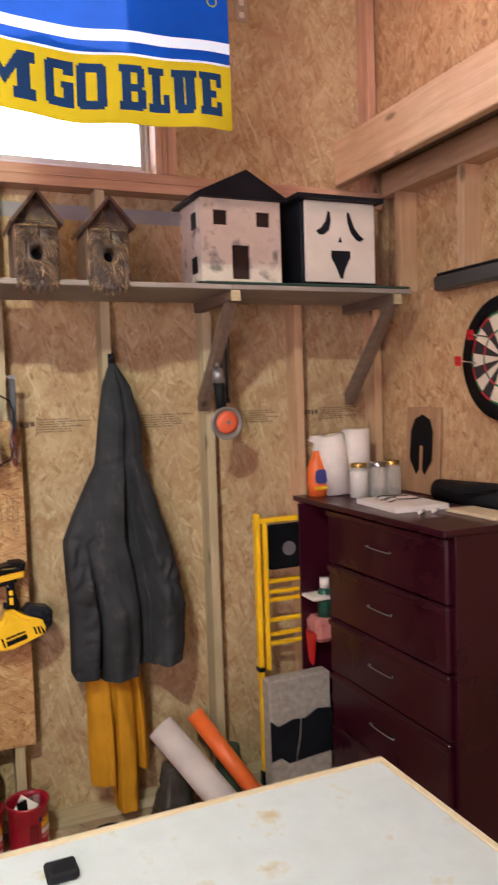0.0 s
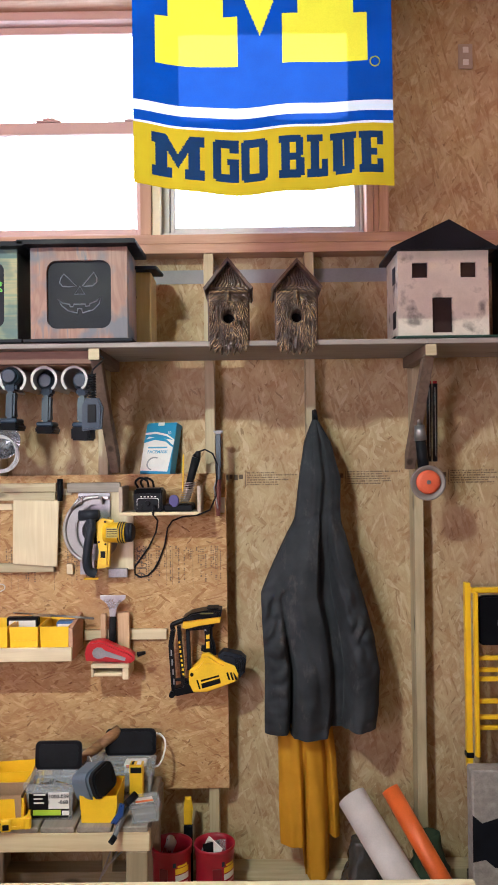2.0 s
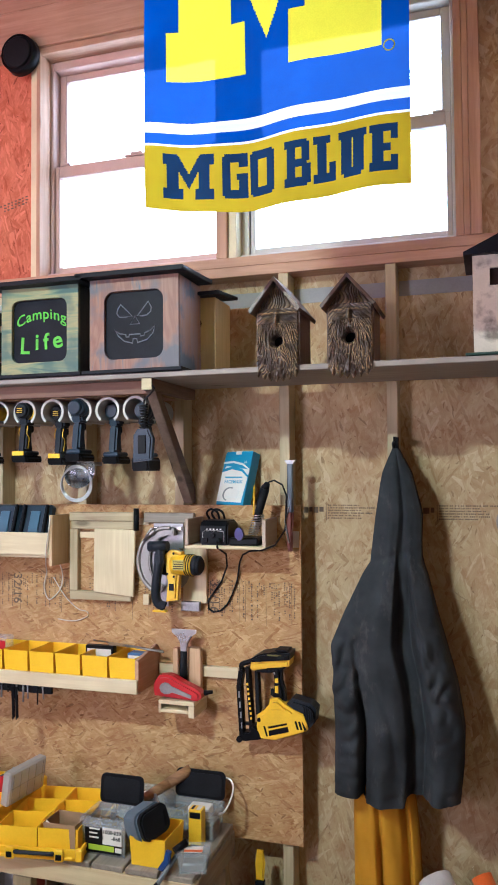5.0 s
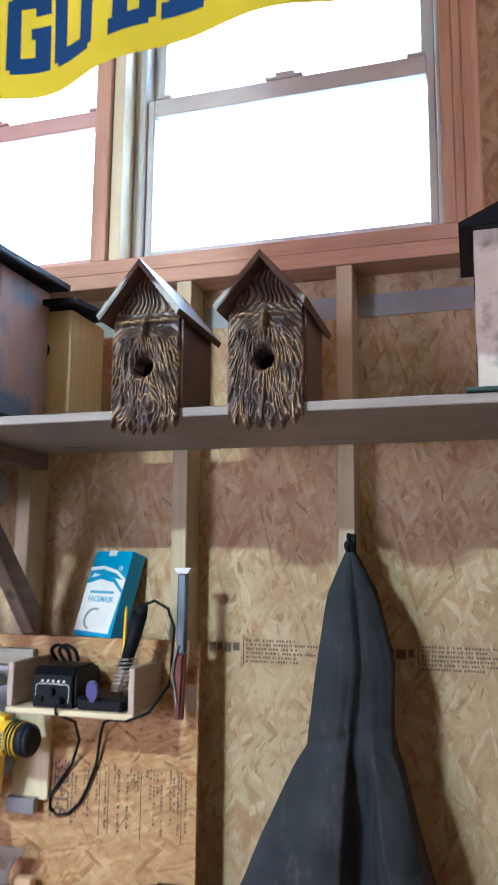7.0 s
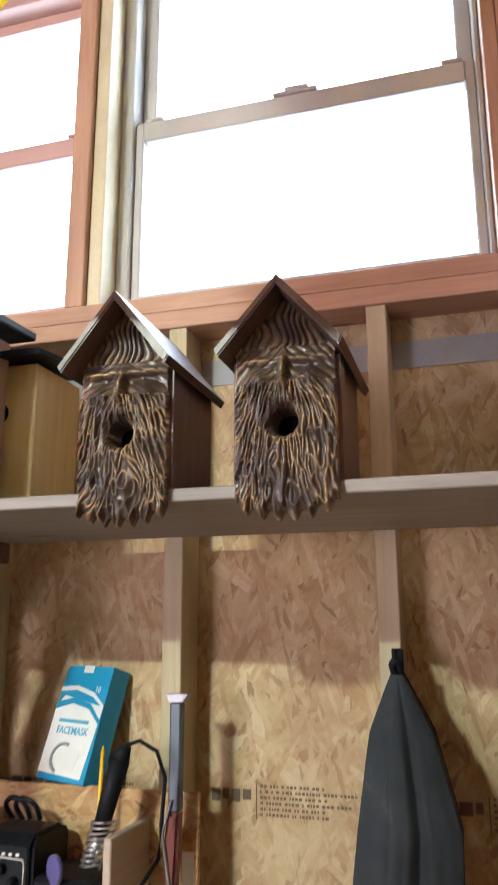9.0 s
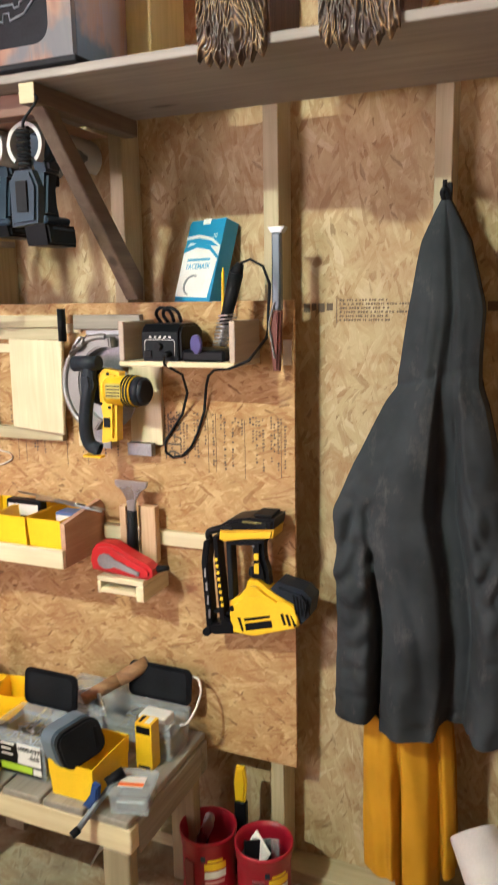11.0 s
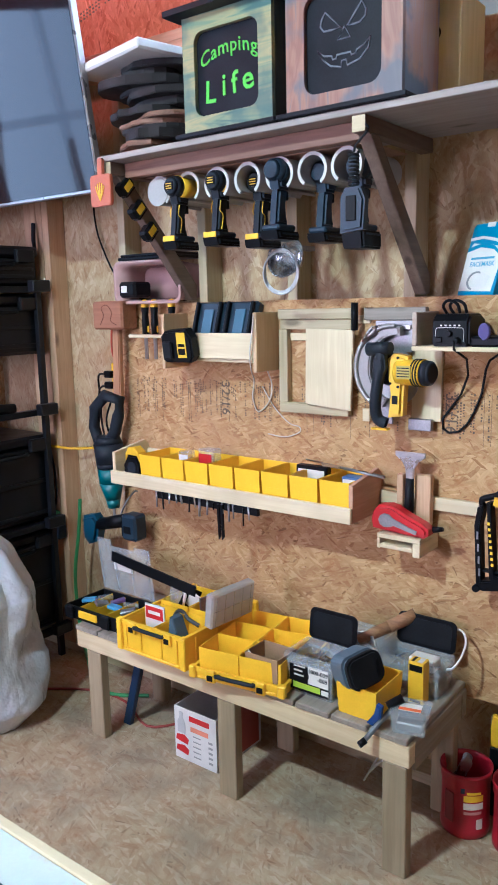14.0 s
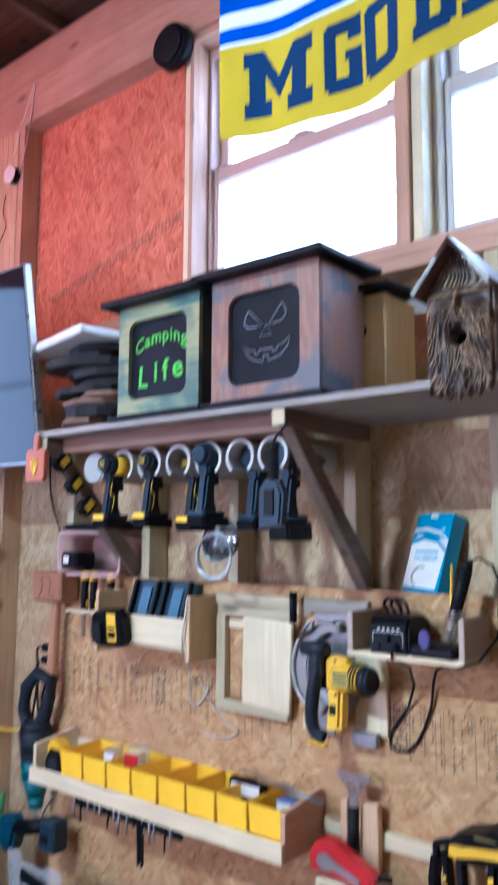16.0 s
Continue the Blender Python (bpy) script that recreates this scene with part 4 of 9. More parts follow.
# Dark plates on the front stand in for the shade inside cut openings.
for pts in ([(1.078, 2.262), (1.1, 2.275), (1.118, 2.3), (1.13, 2.338), (1.138, 2.335), (1.142, 2.30), (1.132, 2.265), (1.11, 2.248), (1.09, 2.248)],
            [(1.288, 2.24), (1.268, 2.252), (1.245, 2.28), (1.222, 2.338), (1.213, 2.335), (1.215, 2.30), (1.228, 2.262), (1.25, 2.236), (1.272, 2.228)],
            [(1.172, 2.222), (1.188, 2.222), (1.182, 2.245)], [(1.142, 2.19), (1.225, 2.19), (1.225, 2.165), (1.2, 2.12), (1.19, 2.085), (1.18, 2.085), (1.165, 2.12), (1.14, 2.165)]):
    part("slot", Shape().slab(pts, "y", -0.3402, -0.3385), BLACK_PAINT, mask)

# pile of dark wood slices and a white board
# Charred tone darkened further for the shade under the white board.
BURNT_SHADED = plain("charred_wood_shaded", (0.008, 0.007, 0.007), 0.75, var=0.5, scale=14)
SCORCHED = wood("scorched_pine", (0.3, 0.16, 0.09), (0.12, 0.06, 0.03), "x")
random.seed(11)
z = 2.0425
for k in range(13):
    h = random.uniform(0.015, 0.03)
    far = 0.0 if k in (0, 12) else 0.05
    x, y = -1.255 + random.uniform(-far, far), -0.225 + random.uniform(-0.035, 0.035)
    n, wx, wy = 18, random.uniform(0.085, 0.13), random.uniform(0.1, 0.14)
    turn = random.uniform(0, 3.14)
    if k == 10:  # a longer slab near the top
        x, wx, wy = -1.3, 0.15, 0.11
    pts = []
    for i in range(n):
        a = 2 * math.pi * i / n
        r = 1 + 0.16 * math.sin(2 * a + turn) + random.uniform(-0.07, 0.07)
        pts.append((x + wx * r * math.cos(a), y + wy * r * math.sin(a)))
    solid("wood_slice", Shape().slab(pts, "z", z, z + h - 0.001, 0.003), SCORCHED if k in (1, 4, 5) else BURNT_SHADED, "irregular dark-stained wood slice in a stack", "wood slice", group="stacked wood slices")
    z += h
mb = Shape()
mb.box(-0.2, 0.2, -0.15, 0.15, 0, 0.03, 0.006, m=pose(-1.33, -0.22, z + 0.0005, 0, 0, -12))
solid("white_board", mb, WHITE, "thick white board lying on the wood stack", "board")

# pipe holsters and cordless tools
rack = thing("pipe_rack", "row of slotted grey pipe tool holsters under the shelf", "tool rack", (-0.85, -0.2, 1.9))
PX = [-1.2, -1.08, -0.965, -0.85, -0.737, -0.627, -0.52]
for x in PX:
    s = Shape()
    n, zc, a0 = 26, 1.929, radians(38)
    ring = [(-math.pi / 2 + a0) + (2 * math.pi - 2 * a0) * i / n for i in range(n + 1)]
    v = [(x + r * math.cos(a), y, zc + r * math.sin(a)) for y in (-0.30, -0.07) for r in (0.047, 0.039) for a in ring]
    w_ = n + 1
    f = []
    for i in range(n):
        f += [(i, i + 1, 2 * w_ + i + 1, 2 * w_ + i), (w_ + i, 3 * w_ + i, 3 * w_ + i + 1, w_ + i + 1), (2 * w_ + i, 2 * w_ + i + 1, 3 * w_ + i + 1, 3 * w_ + i)]
    for i in (0, n):
        f.append((i, w_ + i, 3 * w_ + i, 2 * w_ + i))
    s._put(v, f, smooth=True)
    pipe = part("pipe", s, PIPE, rack)
    s = Shape()
    v = [(x + r * math.cos(a), y, zc + r * math.sin(a)) for y in (-0.3025, -0.3002) for r in (0.0475, 0.0385) for a in ring]
    f = []
    for i in range(n):
        f += [(i, w_ + i, w_ + i + 1, i + 1), (i, i + 1, 2 * w_ + i + 1, 2 * w_ + i), (w_ + i, 3 * w_ + i, 3 * w_ + i + 1, w_ + i + 1)]
    s._put(v, f)
    part("rim", s, PIPE_RIM, pipe, "pale sawn pipe rim")
part("backing_rail", Shape().box(-1.26, -0.455, -0.30, -0.07, 1.9768, 1.9778, 0), RUDDY["x"], rack)
part("end_cap", Shape().rod((-1.205, -0.3032, 1.929), (-1.205, -0.306, 1.929), 0.044, n=24), PIPE, rack)


SLATE = plain("slate_grip", (0.018, 0.024, 0.034), 0.5, var=0.3, spec=0.2)


def drill(label, x, y, z, body, boot, accent, big=False):
    """Cordless tool with its head in a pipe and its grip hanging down."""
    t = thing("cordless_drill", label, "power tool", (x, y, z - 0.17), "holstered cordless tools")
    part("motor_housing", Shape().rod((x, y + 0.13, z), (x, y + 0.02, z), 0.027, 0.032, 20), body, t)
    part("rear_boot", Shape().rod((x, y + 0.0195, z), (x, y - 0.008, z), 0.0325, 0.034, 20).rod((x, y - 0.008, z), (x, y - 0.028, z), 0.034, 0.029, 20), boot, t)
    part("end_cap", Shape().rod((x, y - 0.0285, z), (x, y - 0.038, z), 0.0285, 0.022, 20), boot, t)
    if accent:
        part("shell", Shape().rod((x, y + 0.05, z), (x, y - 0.004, z), 0.0345, 0.036, 20), accent, t)
        badge = part("badge", Shape().slab(rounded(x - 0.016, x + 0.016, z - 0.013, z + 0.013, 0.004), "y", y - 0.0405, y - 0.0382), BLACK, t)
        for dz_ in (-0.007, 0.0, 0.007):
            part("badge_line", Shape().box(x - 0.011, x + 0.011, y - 0.0418, y - 0.0407, z + dz_ - 0.0013, z + dz_ + 0.0013, 0), accent, badge)
    part("neck", Shape().slab([(y - 0.022, z - 0.026), (y + 0.036, z - 0.026), (y + 0.03, z - 0.052), (y - 0.016, z - 0.052)], "x", x - 0.021, x + 0.021, 0.007), boot, t)
    part("grip", Shape().slab([(y - 0.016, z - 0.0525), (y + 0.028, z - 0.0525), (y + 0.018, z - 0.09), (y + 0.02, z - 0.125), (y + 0.03, z - 0.148), (y - 0.03, z - 0.148), (y - 0.026, z - 0.12), (y - 0.022, z - 0.09)], "x", x - 0.016, x + 0.016, 0.007), boot, t)
    part("trigger", Shape().box(x - 0.008, x + 0.008, y + 0.028, y + 0.042, z - 0.078, z - 0.053, 0.003), RUBBER, t)
    part("foot", Shape().box(x - 0.03, x + 0.03, y - 0.044, y + 0.045, z - 0.165, z - 0.1485, 0.006), boot, t)
    part("battery", Shape().slab([(y - 0.05, z - 0.1655), (y + 0.058, z - 0.1655), (y + 0.062, z - (0.212 if big else 0.19)), (y - 0.042, z - (0.212 if big else 0.19))], "x", x - 0.033, x + 0.033, 0.006), BLACK, t)
    part("battery_rail", Shape().box(x - 0.0345, x + 0.0345, y - 0.03, y + 0.05, z - 0.177, z - 0.172, 0.001), boot, t)
    if accent:
        part("foot_plate", Shape().box(x - 0.026, x + 0.022, y - 0.049, y - 0.0442, z - 0.1655, z - 0.149, 0.002), accent, t)
        for sx in (-1, 1):
            part("seam", Shape().tube([(x + sx * 0.0165, y - 0.012, z - 0.056), (x + sx * 0.017, y - 0.018, z - 0.085), (x + sx * 0.017, y - 0.004, z - 0.1), (x + sx * 0.017, y - 0.012, z - 0.14)], 0.0016, 5), accent, t)
    return t


drill("yellow and black cordless impact driver in a pipe holster", -1.125, -0.30, 1.935, TOOL_YELLOW, SLATE, TOOL_YELLOW)
drill("yellow and black cordless driver in a pipe holster", -0.975, -0.28, 1.938, TOOL_YELLOW, SLATE, TOOL_YELLOW)
drill("yellow and black cordless driver pushed into its pipe", -0.862, -0.22, 1.928, TOOL_YELLOW, SLATE, TOOL_YELLOW)
drill("dark teal cordless driver with a rubber boot", -0.742, -0.30, 1.94, NAVY, NAVY, None)
drill("dark teal cordless driver pushed into its pipe", -0.638, -0.22, 1.93, TEAL, NAVY, None)
drill("large dark cordless drill with a thick battery", -0.5, -0.26, 1.925, NAVY, NAVY, None, True)

hang = thing("hanging_remote", "black box hanging on a coiled cord", "controller", (-0.43, -0.40, 1.74))
pts = [(-0.434 + 0.012 * math.cos(k * 0.9), -0.412 + 0.012 * math.sin(k * 0.9), 1.935 - k * 0.0013) for k in range(64)]
part("coiled_cord", Shape().tube(pts, 0.003, 6), RUBBER, hang)
part("case", Shape().slab([(-0.467, 1.742), (-0.402, 1.748), (-0.396, 1.82), (-0.41, 1.852), (-0.452, 1.852), (-0.466, 1.83)], "y", -0.43, -0.4, 0.006), NAVY, hang)
part("case_clip", Shape().box(-0.446, -0.418, -0.4345, -0.4305, 1.77, 1.83, 0.003), RUBBER, hang)
part("cord", Shape().tube([(-0.434, -0.412, 1.935), (-0.43, -0.412, 1.95), (-0.41, -0.412, 1.968), (-0.396, -0.41, 1.985), (-0.408, -0.4, 1.998)], 0.003, 6), RUBBER, hang)

lamp = thing("clamp_light", "clear dome work light with a looped cord", "work light", (-0.83, -0.12, 1.62))
bowl = Matrix.Rotation(radians(78), 4, "X")
part("dome", Shape().turned((-0.82, -0.12, 1.705), [(0.0, -0.02), (0.028, -0.018), (0.045, 0.0), (0.062, 0.035), (0.066, 0.04), (0.06, 0.034), (0.042, 0.0)], 24, bowl), plain("mirror_dome", (0.6, 0.62, 0.64), 0.15, 0.9), lamp)
part("bulb", Shape().turned((-0.82, -0.125, 1.705), [(0.0, 0.034), (0.016, 0.028), (0.022, 0.012), (0.014, -0.012), (0.0, -0.016)], 16, bowl), CLEAR, lamp)
for k in range(3):
    part("cord_loop", Shape().tube([(-0.828 + 0.004 * k + (0.06 + 0.003 * k) * math.cos(a), -0.17 - 0.006 * k, 1.672 - 0.004 * k + 0.064 * math.sin(a)) for a in [2 * math.pi * i / 28 for i in range(28)]], 0.0028, 6, True), plain("clear_cord", (0.5, 0.52, 0.54), 0.25) if k == 0 else bpy.data.materials["clear_cord"], lamp)
part("bracket", Shape().box(-0.835, -0.81, -0.1, 0.0, 1.735, 1.75, 0.002), DULL_STEEL, lamp)

for k in range(3):
    y, z = -0.338 + 0.0505 * k, 1.953 - 0.0665 * k
    b = thing("battery_pack", "small black and yellow battery pack on the brace", "battery", (-1.355, y, z - 0.03), "spare battery packs")
    m = pose(-1.32, y, z, 46, 0, 0) @ Matrix.Scale(0.8, 4)
    part("case", Shape().box(-0.024, 0.024, -0.04, 0.04, -0.026, 0.026, 0.008, m=m), BLACK, b)
    part("lid", Shape().box(-0.019, 0.019, -0.032, 0.032, -0.031, -0.0262, 0.002, m=m), RUBBER, b)
    part("sticker", Shape().box(-0.014, 0.014, -0.024, 0.024, -0.0332, -0.0312, 0.0005, m=m), TOOL_YELLOW, b)
    part("sticker", Shape().box(0.0242, 0.0258, -0.024, 0.024, -0.014, 0.014, 0.0005, m=m), TOOL_YELLOW, b)

tag = thing("paddle_tag", "orange paddle-shaped plaque with a pale emblem hung on the shelf", "plaque", (-1.345, -0.41, 1.89))
pts = rounded(-1.392, -1.298, 1.888, 1.985, 0.012) 
part("paddle", Shape().slab(pts, "y", -0.42, -0.4065, 0.002).slab(rounded(-1.357, -1.333, 1.98, 2.035, 0.01), "y", -0.419, -0.4068, 0.002), plain("rust_orange", (0.42, 0.11, 0.045), 0.5), tag)
for k in range(5):
    a = radians(50 + 20 * k)
    part("emblem_stroke", Shape().tube([(-1.345, -0.4215, 1.905), (-1.345 + 0.02 * math.cos(a), -0.4215, 1.93), (-1.345 + 0.03 * math.cos(a), -0.4215, 1.915 + 0.045 * math.sin(a))], 0.002, 5), TOOL_YELLOW, tag)

tote = thing("plastic_tote", "pinkish clear tote lying open with a black lid", "storage tote", (-1.49, -0.03, 1.584))
tub_rings = []
for inset, y_ in ((0.012, 0.075), (0.0, -0.07), (-0.006, -0.075), (-0.006, -0.079), (0.004, -0.079), (0.016, 0.068)):
    tub_rings.append([(px_, y_, pz_) for px_, pz_ in rounded(-1.665 + inset, -1.335 - inset, 1.5875 + inset, 1.735 - inset, 0.03)])
ts, rn = Shape(), len(tub_rings[0])
ts._put([v for r_ in tub_rings for v in r_], [(k * rn + i, k * rn + (i + 1) % rn, (k + 1) * rn + (i + 1) % rn, (k + 1) * rn + i) for k in range(5) for i in range(rn)]
        + [tuple(range(rn)), tuple(range(5 * rn, 6 * rn))[::-1]], smooth=True)
part("tub", ts, CLEAR_PINK, tote)
part("lid", Shape().box(-1.65, -1.34, -0.075, 0.07, 1.7425, 1.755, 0.004).box(-1.64, -1.35, -0.07, 0.065, 1.7555, 1.765, 0.003), BLACK, tote)
bt = thing("battery_pack", "black battery pack lying in the open tote", "battery", (-1.61, -0.05, 1.606))
part("case", Shape().box(-1.655, -1.565, -0.075, 0.02, 1.607, 1.665, 0.01), BLACK, bt)
part("sticker", Shape().box(-1.635, -1.605, -0.0772, -0.0752, 1.625, 1.65, 0.0005), PAPER, bt)

bx = thing("mask_carton", "blue and white carton of face masks standing on the panel edge", "carton", (-0.27, 0.02, 1.584))
CARTON_BLUE = plain("carton_blue", (0.03, 0.27, 0.5), 0.45, var=0.08)
m = pose(-0.28, 0.006, 1.584, -18, 0, -22) @ Matrix.Scale(1.06, 4, (0, 0, 1))
part("box", Shape().box(-0.067, 0.067, 0, 0.045, 0, 0.2, 0.001, m=m), CARTON_BLUE, bx)
part("white_panel", Shape().slab([(-0.067, 0.012), (0.055, 0.008), (0.067, 0.13), (-0.05, 0.145), (-0.067, 0.125)], "y", -0.0012, -0.0004, 0, m=m), PAPER, bx)
part("arc", Shape().tube([m @ Vector((-0.008 + 0.03 * math.cos(a), -0.0025, 0.038 + 0.024 * math.sin(a))) for a in [radians(62 + 14 * k) for k in range(15)]], 0.003, 6), plain("grey_print", (0.3, 0.32, 0.33), 0.6), bx)
part("mask_shape", Shape().slab([(-0.03, 0.022), (0.03, 0.018), (0.04, 0.05), (0.01, 0.062), (-0.025, 0.058)], "y", -0.002, -0.0013, 0, m=m), WHITE, bx)
part("swoosh", Shape().slab([(-0.067, 0.12), (-0.02, 0.132), (0.03, 0.124), (0.066, 0.1), (0.066, 0.108), (0.03, 0.134), (-0.02, 0.142), (-0.067, 0.132)], "y", -0.002, -0.0013, 0, m=m), CARTON_BLUE, bx)
part("swoosh", Shape().slab([(-0.067, 0.152), (-0.02, 0.156), (0.03, 0.146), (0.066, 0.128), (0.066, 0.133), (0.03, 0.154), (-0.02, 0.164), (-0.067, 0.16)], "y", -0.0012, -0.0004, 0, m=m), PAPER, bx)
lettering("FACEMASK", 0.0185, m @ Matrix.Translation((0.0, -0.0022, 0.084)) @ FACE_Y, "lettering", plain("pale_blue_print", (0.1, 0.36, 0.55), 0.5), bx, 0.0003, 0.0002)
part("print_bar", Shape().box(-0.045, 0.04, -0.0024, -0.0016, 0.098, 0.104, 0, m=m), bpy.data.materials["pale_blue_print"], bx)
lettering("10", 0.016, m @ Matrix.Translation((0.04, -0.0012, 0.158)) @ FACE_Y, "count", PAPER, bx, 0.0003)
part("seal", Shape().box(-0.015, 0.012, -0.0015, 0.046, 0.188, 0.2008, 0, m=m), PAPER, bx)

# flag hung from a rafter
FX0, FX1, FZ0, FZ1, FY = -0.218, 0.5, 2.382, 3.67, -0.925


def wave(x, z):
    u = (x - FX0) / (FX1 - FX0)
    droop = max(0, 1 - (z - FZ0) / 0.5)
    return FY + 0.07 * (1 - u) + 0.012 * math.sin(9 * u + 2 * z) + 0.008 * math.sin(21 * u - 3 * z) * droop + 0.02 * droop * math.sin(4 * u + 1)


def ease_flag(z):
    return max(0.0, min(1.0, (FZ1 - z) / 0.9))


def sag(x):
    u = (x - FX0) / (FX1 - FX0)
    return 0.01 * (1 - u) - 0.03 * math.sin(math.pi * u) ** 2 - 0.004 * math.sin(3 * math.pi * u)


FLAG = [cloth("flag_blue", (0.006, 0.058, 0.33), 0.45, weave=260, sheer=0.035), cloth("flag_yellow", (0.78, 0.68, 0.03), 0.55, weave=260, var=0.06, sheer=0.06), cloth("flag_white", (0.7, 0.74, 0.8), 0.45, weave=260, var=0.05, sheer=0.04), cloth("flag_navy", (0.008, 0.03, 0.09), 0.2, weave=260), cloth("flag_gold_band", (0.46, 0.34, 0.006), 0.25, weave=260, var=0.1)]
flag = thing("team_flag", "blue and yellow hanging cloth flag with block letters", "flag", (0.15, FY, FZ0))
def inside(px, pz, poly):
    hit = False
    for (ax, az), (bx_, bz) in zip(poly, poly[1:] + poly[:1]):
        if (az > pz) != (bz > pz) and px < (bx_ - ax) * (pz - az) / (bz - az) + ax:
            hit = not hit
    return hit


mid = 0.15
half = [(-0.285, 2.73), (-0.06, 2.73), (-0.06, 2.87), (-0.1, 2.87), (-0.1, 3.06), (0.0, 2.81)]
left = [(mid + x, z) for x, z in half]
M_POLY = left + [(mid + 0.1, 3.06), (mid + 0.1, 2.87), (mid + 0.06, 2.87), (mid + 0.06, 2.73), (mid + 0.285, 2.73), (mid + 0.285, 2.87), (mid + 0.25, 2.87), (mid + 0.25, 3.3), (mid + 0.285, 3.3), (mid + 0.285, 3.44), (mid + 0.14, 3.44), (mid, 3.12), (mid - 0.14, 3.44), (mid - 0.285, 3.44), (mid - 0.285, 3.3), (mid - 0.25, 3.3), (mid - 0.25, 2.87), (mid - 0.285, 2.87)]
SM = [(-0.5, 0), (-0.12, 0), (-0.12, 0.24), (-0.2, 0.24), (-0.2, 0.62), (0, 0.22), (0.2, 0.62), (0.2, 0.24), (0.12, 0.24), (0.12, 0), (0.5, 0), (0.5, 0.24), (0.42, 0.24), (0.42, 0.76), (0.5, 0.76), (0.5, 1), (0.22, 1), (0, 0.56), (-0.22, 1), (-0.5, 1), (-0.5, 0.76), (-0.42, 0.76), (-0.42, 0.24), (-0.5, 0.24)]
S_POLY = [(-0.078 + 0.145 * x, 2.415 + 0.12 * z) for x, z in SM]
K = 0.023
BARS = {"G": [(0, K, 0.06, 0.94), (0.006, 1, 0.8, 1), (0.006, 1, 0, 0.2), (1 - K, 1, 0, 0.52), (0.55, 1, 0.4, 0.56), (1 - K, 1, 0.7, 1)],
        "O": [(0, K, 0.06, 0.94), (1 - K, 1, 0.06, 0.94), (0.006, 0.994, 0.8, 1), (0.006, 0.994, 0, 0.2)],
        "B": [(0.006, K + 0.006, 0, 1), (0, 0.992, 0.82, 1), (0, 0.992, 0, 0.18), (0.02, 0.99, 0.42, 0.57), (1 - K, 1, 0.06, 0.48), (1 - K, 0.996, 0.52, 0.94)],
        "L": [(0.01, 0.01 + K, 0, 1), (0, 0.044, 0.84, 1), (0, 1, 0, 0.18), (1 - 0.016, 1, 0, 0.4)],
        "U": [(0.008, 0.008 + K, 0.08, 1), (1 - K - 0.008, 0.992, 0.08, 1), (0, 0.038, 0.84, 1), (1 - 0.038, 1, 0.84, 1), (0.014, 0.986, 0, 0.2)],
        "E": [(0.008, 0.008 + K, 0, 1), (0, 1, 0.82, 1), (0, 1, 0, 0.18), (0.01, 0.75, 0.42, 0.58), (1 - 0.014, 1, 0.66, 1), (1 - 0.014, 1, 0, 0.34)]}


def lettered(x, z):
    """Whether a point of the cloth lies in a printed block letter."""
    v = (z - 2.418) / 0.115
    if not 0 <= v <= 1:
        return False
    for ch, x0, w_ in (("G", 0.018, 0.07), ("O", 0.096, 0.07), ("B", 0.196, 0.068), ("L", 0.27, 0.056), ("U", 0.332, 0.068), ("E", 0.406, 0.064)):
        if x0 <= x <= x0 + w_:
            for a, b, c, d in BARS[ch]:
                lo = a if a < 0.1 else w_ * a if a == 0.55 else w_ - (1 - a)
                hi = b if b < 0.1 else w_ * b if b == 0.75 else w_ - (1 - b)
                if x0 + lo <= x <= x0 + hi and c <= v <= d:
                    return True
    return False


s = Shape()
nu, step = 216, 0.0032
rows_z = [FZ0 + step * k for k in range(int(0.8 / step) + 1)]
rows_z += [rows_z[-1] + (FZ1 - rows_z[-1]) * k / 60 for k in range(1, 61)]
verts = [[s.bm.verts.new((x, wave(x, z), z + 0.034 * (FX1 - x) / (FX1 - FX0) * ease_flag(z) + sag(x) * max(0, 1 - (z - FZ0) * 0.8))) for x in [FX0 + (FX1 - FX0) * i / nu for i in range(nu + 1)]] for z in rows_z]
for j in range(len(rows_z) - 1):
    z = (rows_z[j] + rows_z[j + 1]) / 2
    for i in range(nu):
        x = FX0 + (FX1 - FX0) * (i + 0.5) / nu
        f = s.bm.faces.new((verts[j][i], verts[j][i + 1], verts[j + 1][i + 1], verts[j + 1][i]))
        f.smooth = True
        k = 4 if z < 2.555 else 2 if z < 2.562 else 0 if z < 2.59 else 2 if z < 2.618 else 0
        xp = x + 0.02 * (FX1 - x) / (FX1 - FX0)
        if z < 2.55 and (lettered(xp, z) or inside(xp, z, S_POLY)):
            k = 3
        elif z > 2.69 and inside(xp, z, M_POLY):
            k = 1
        f.material_index = k
part("cloth", s, FLAG, flag)
ring = [(0.452 + 0.013 * math.cos(2 * math.pi * k / 16), wave(0.452, 2.725) - 0.004, 2.725 + 0.013 * math.sin(2 * math.pi * k / 16)) for k in range(16)]
part("ring_mark", Shape().tube(ring, 0.0016, 5, True), FLAG[1], flag)
part("rod", Shape().rod((FX0 - 0.05, FY + 0.075, 3.665), (FX1 + 0.05, FY - 0.005, 3.665), 0.008), DULL_STEEL, flag)
for x in (FX0, FX1):
    part("hanger", Shape().tube([(x, FY, 3.67), (x, -0.98, 3.68), (x, -1.0, 3.70)], 0.003, 6), DULL_STEEL, flag)

sp = thing("wall_speaker", "round black speaker fixed high on the wall", "speaker", (-1.18, -0.02, 3.4))
part("body", Shape().rod((-1.18, -0.002, 3.455), (-1.18, -0.045, 3.455), 0.082, 0.078, 28), BLACK, sp)
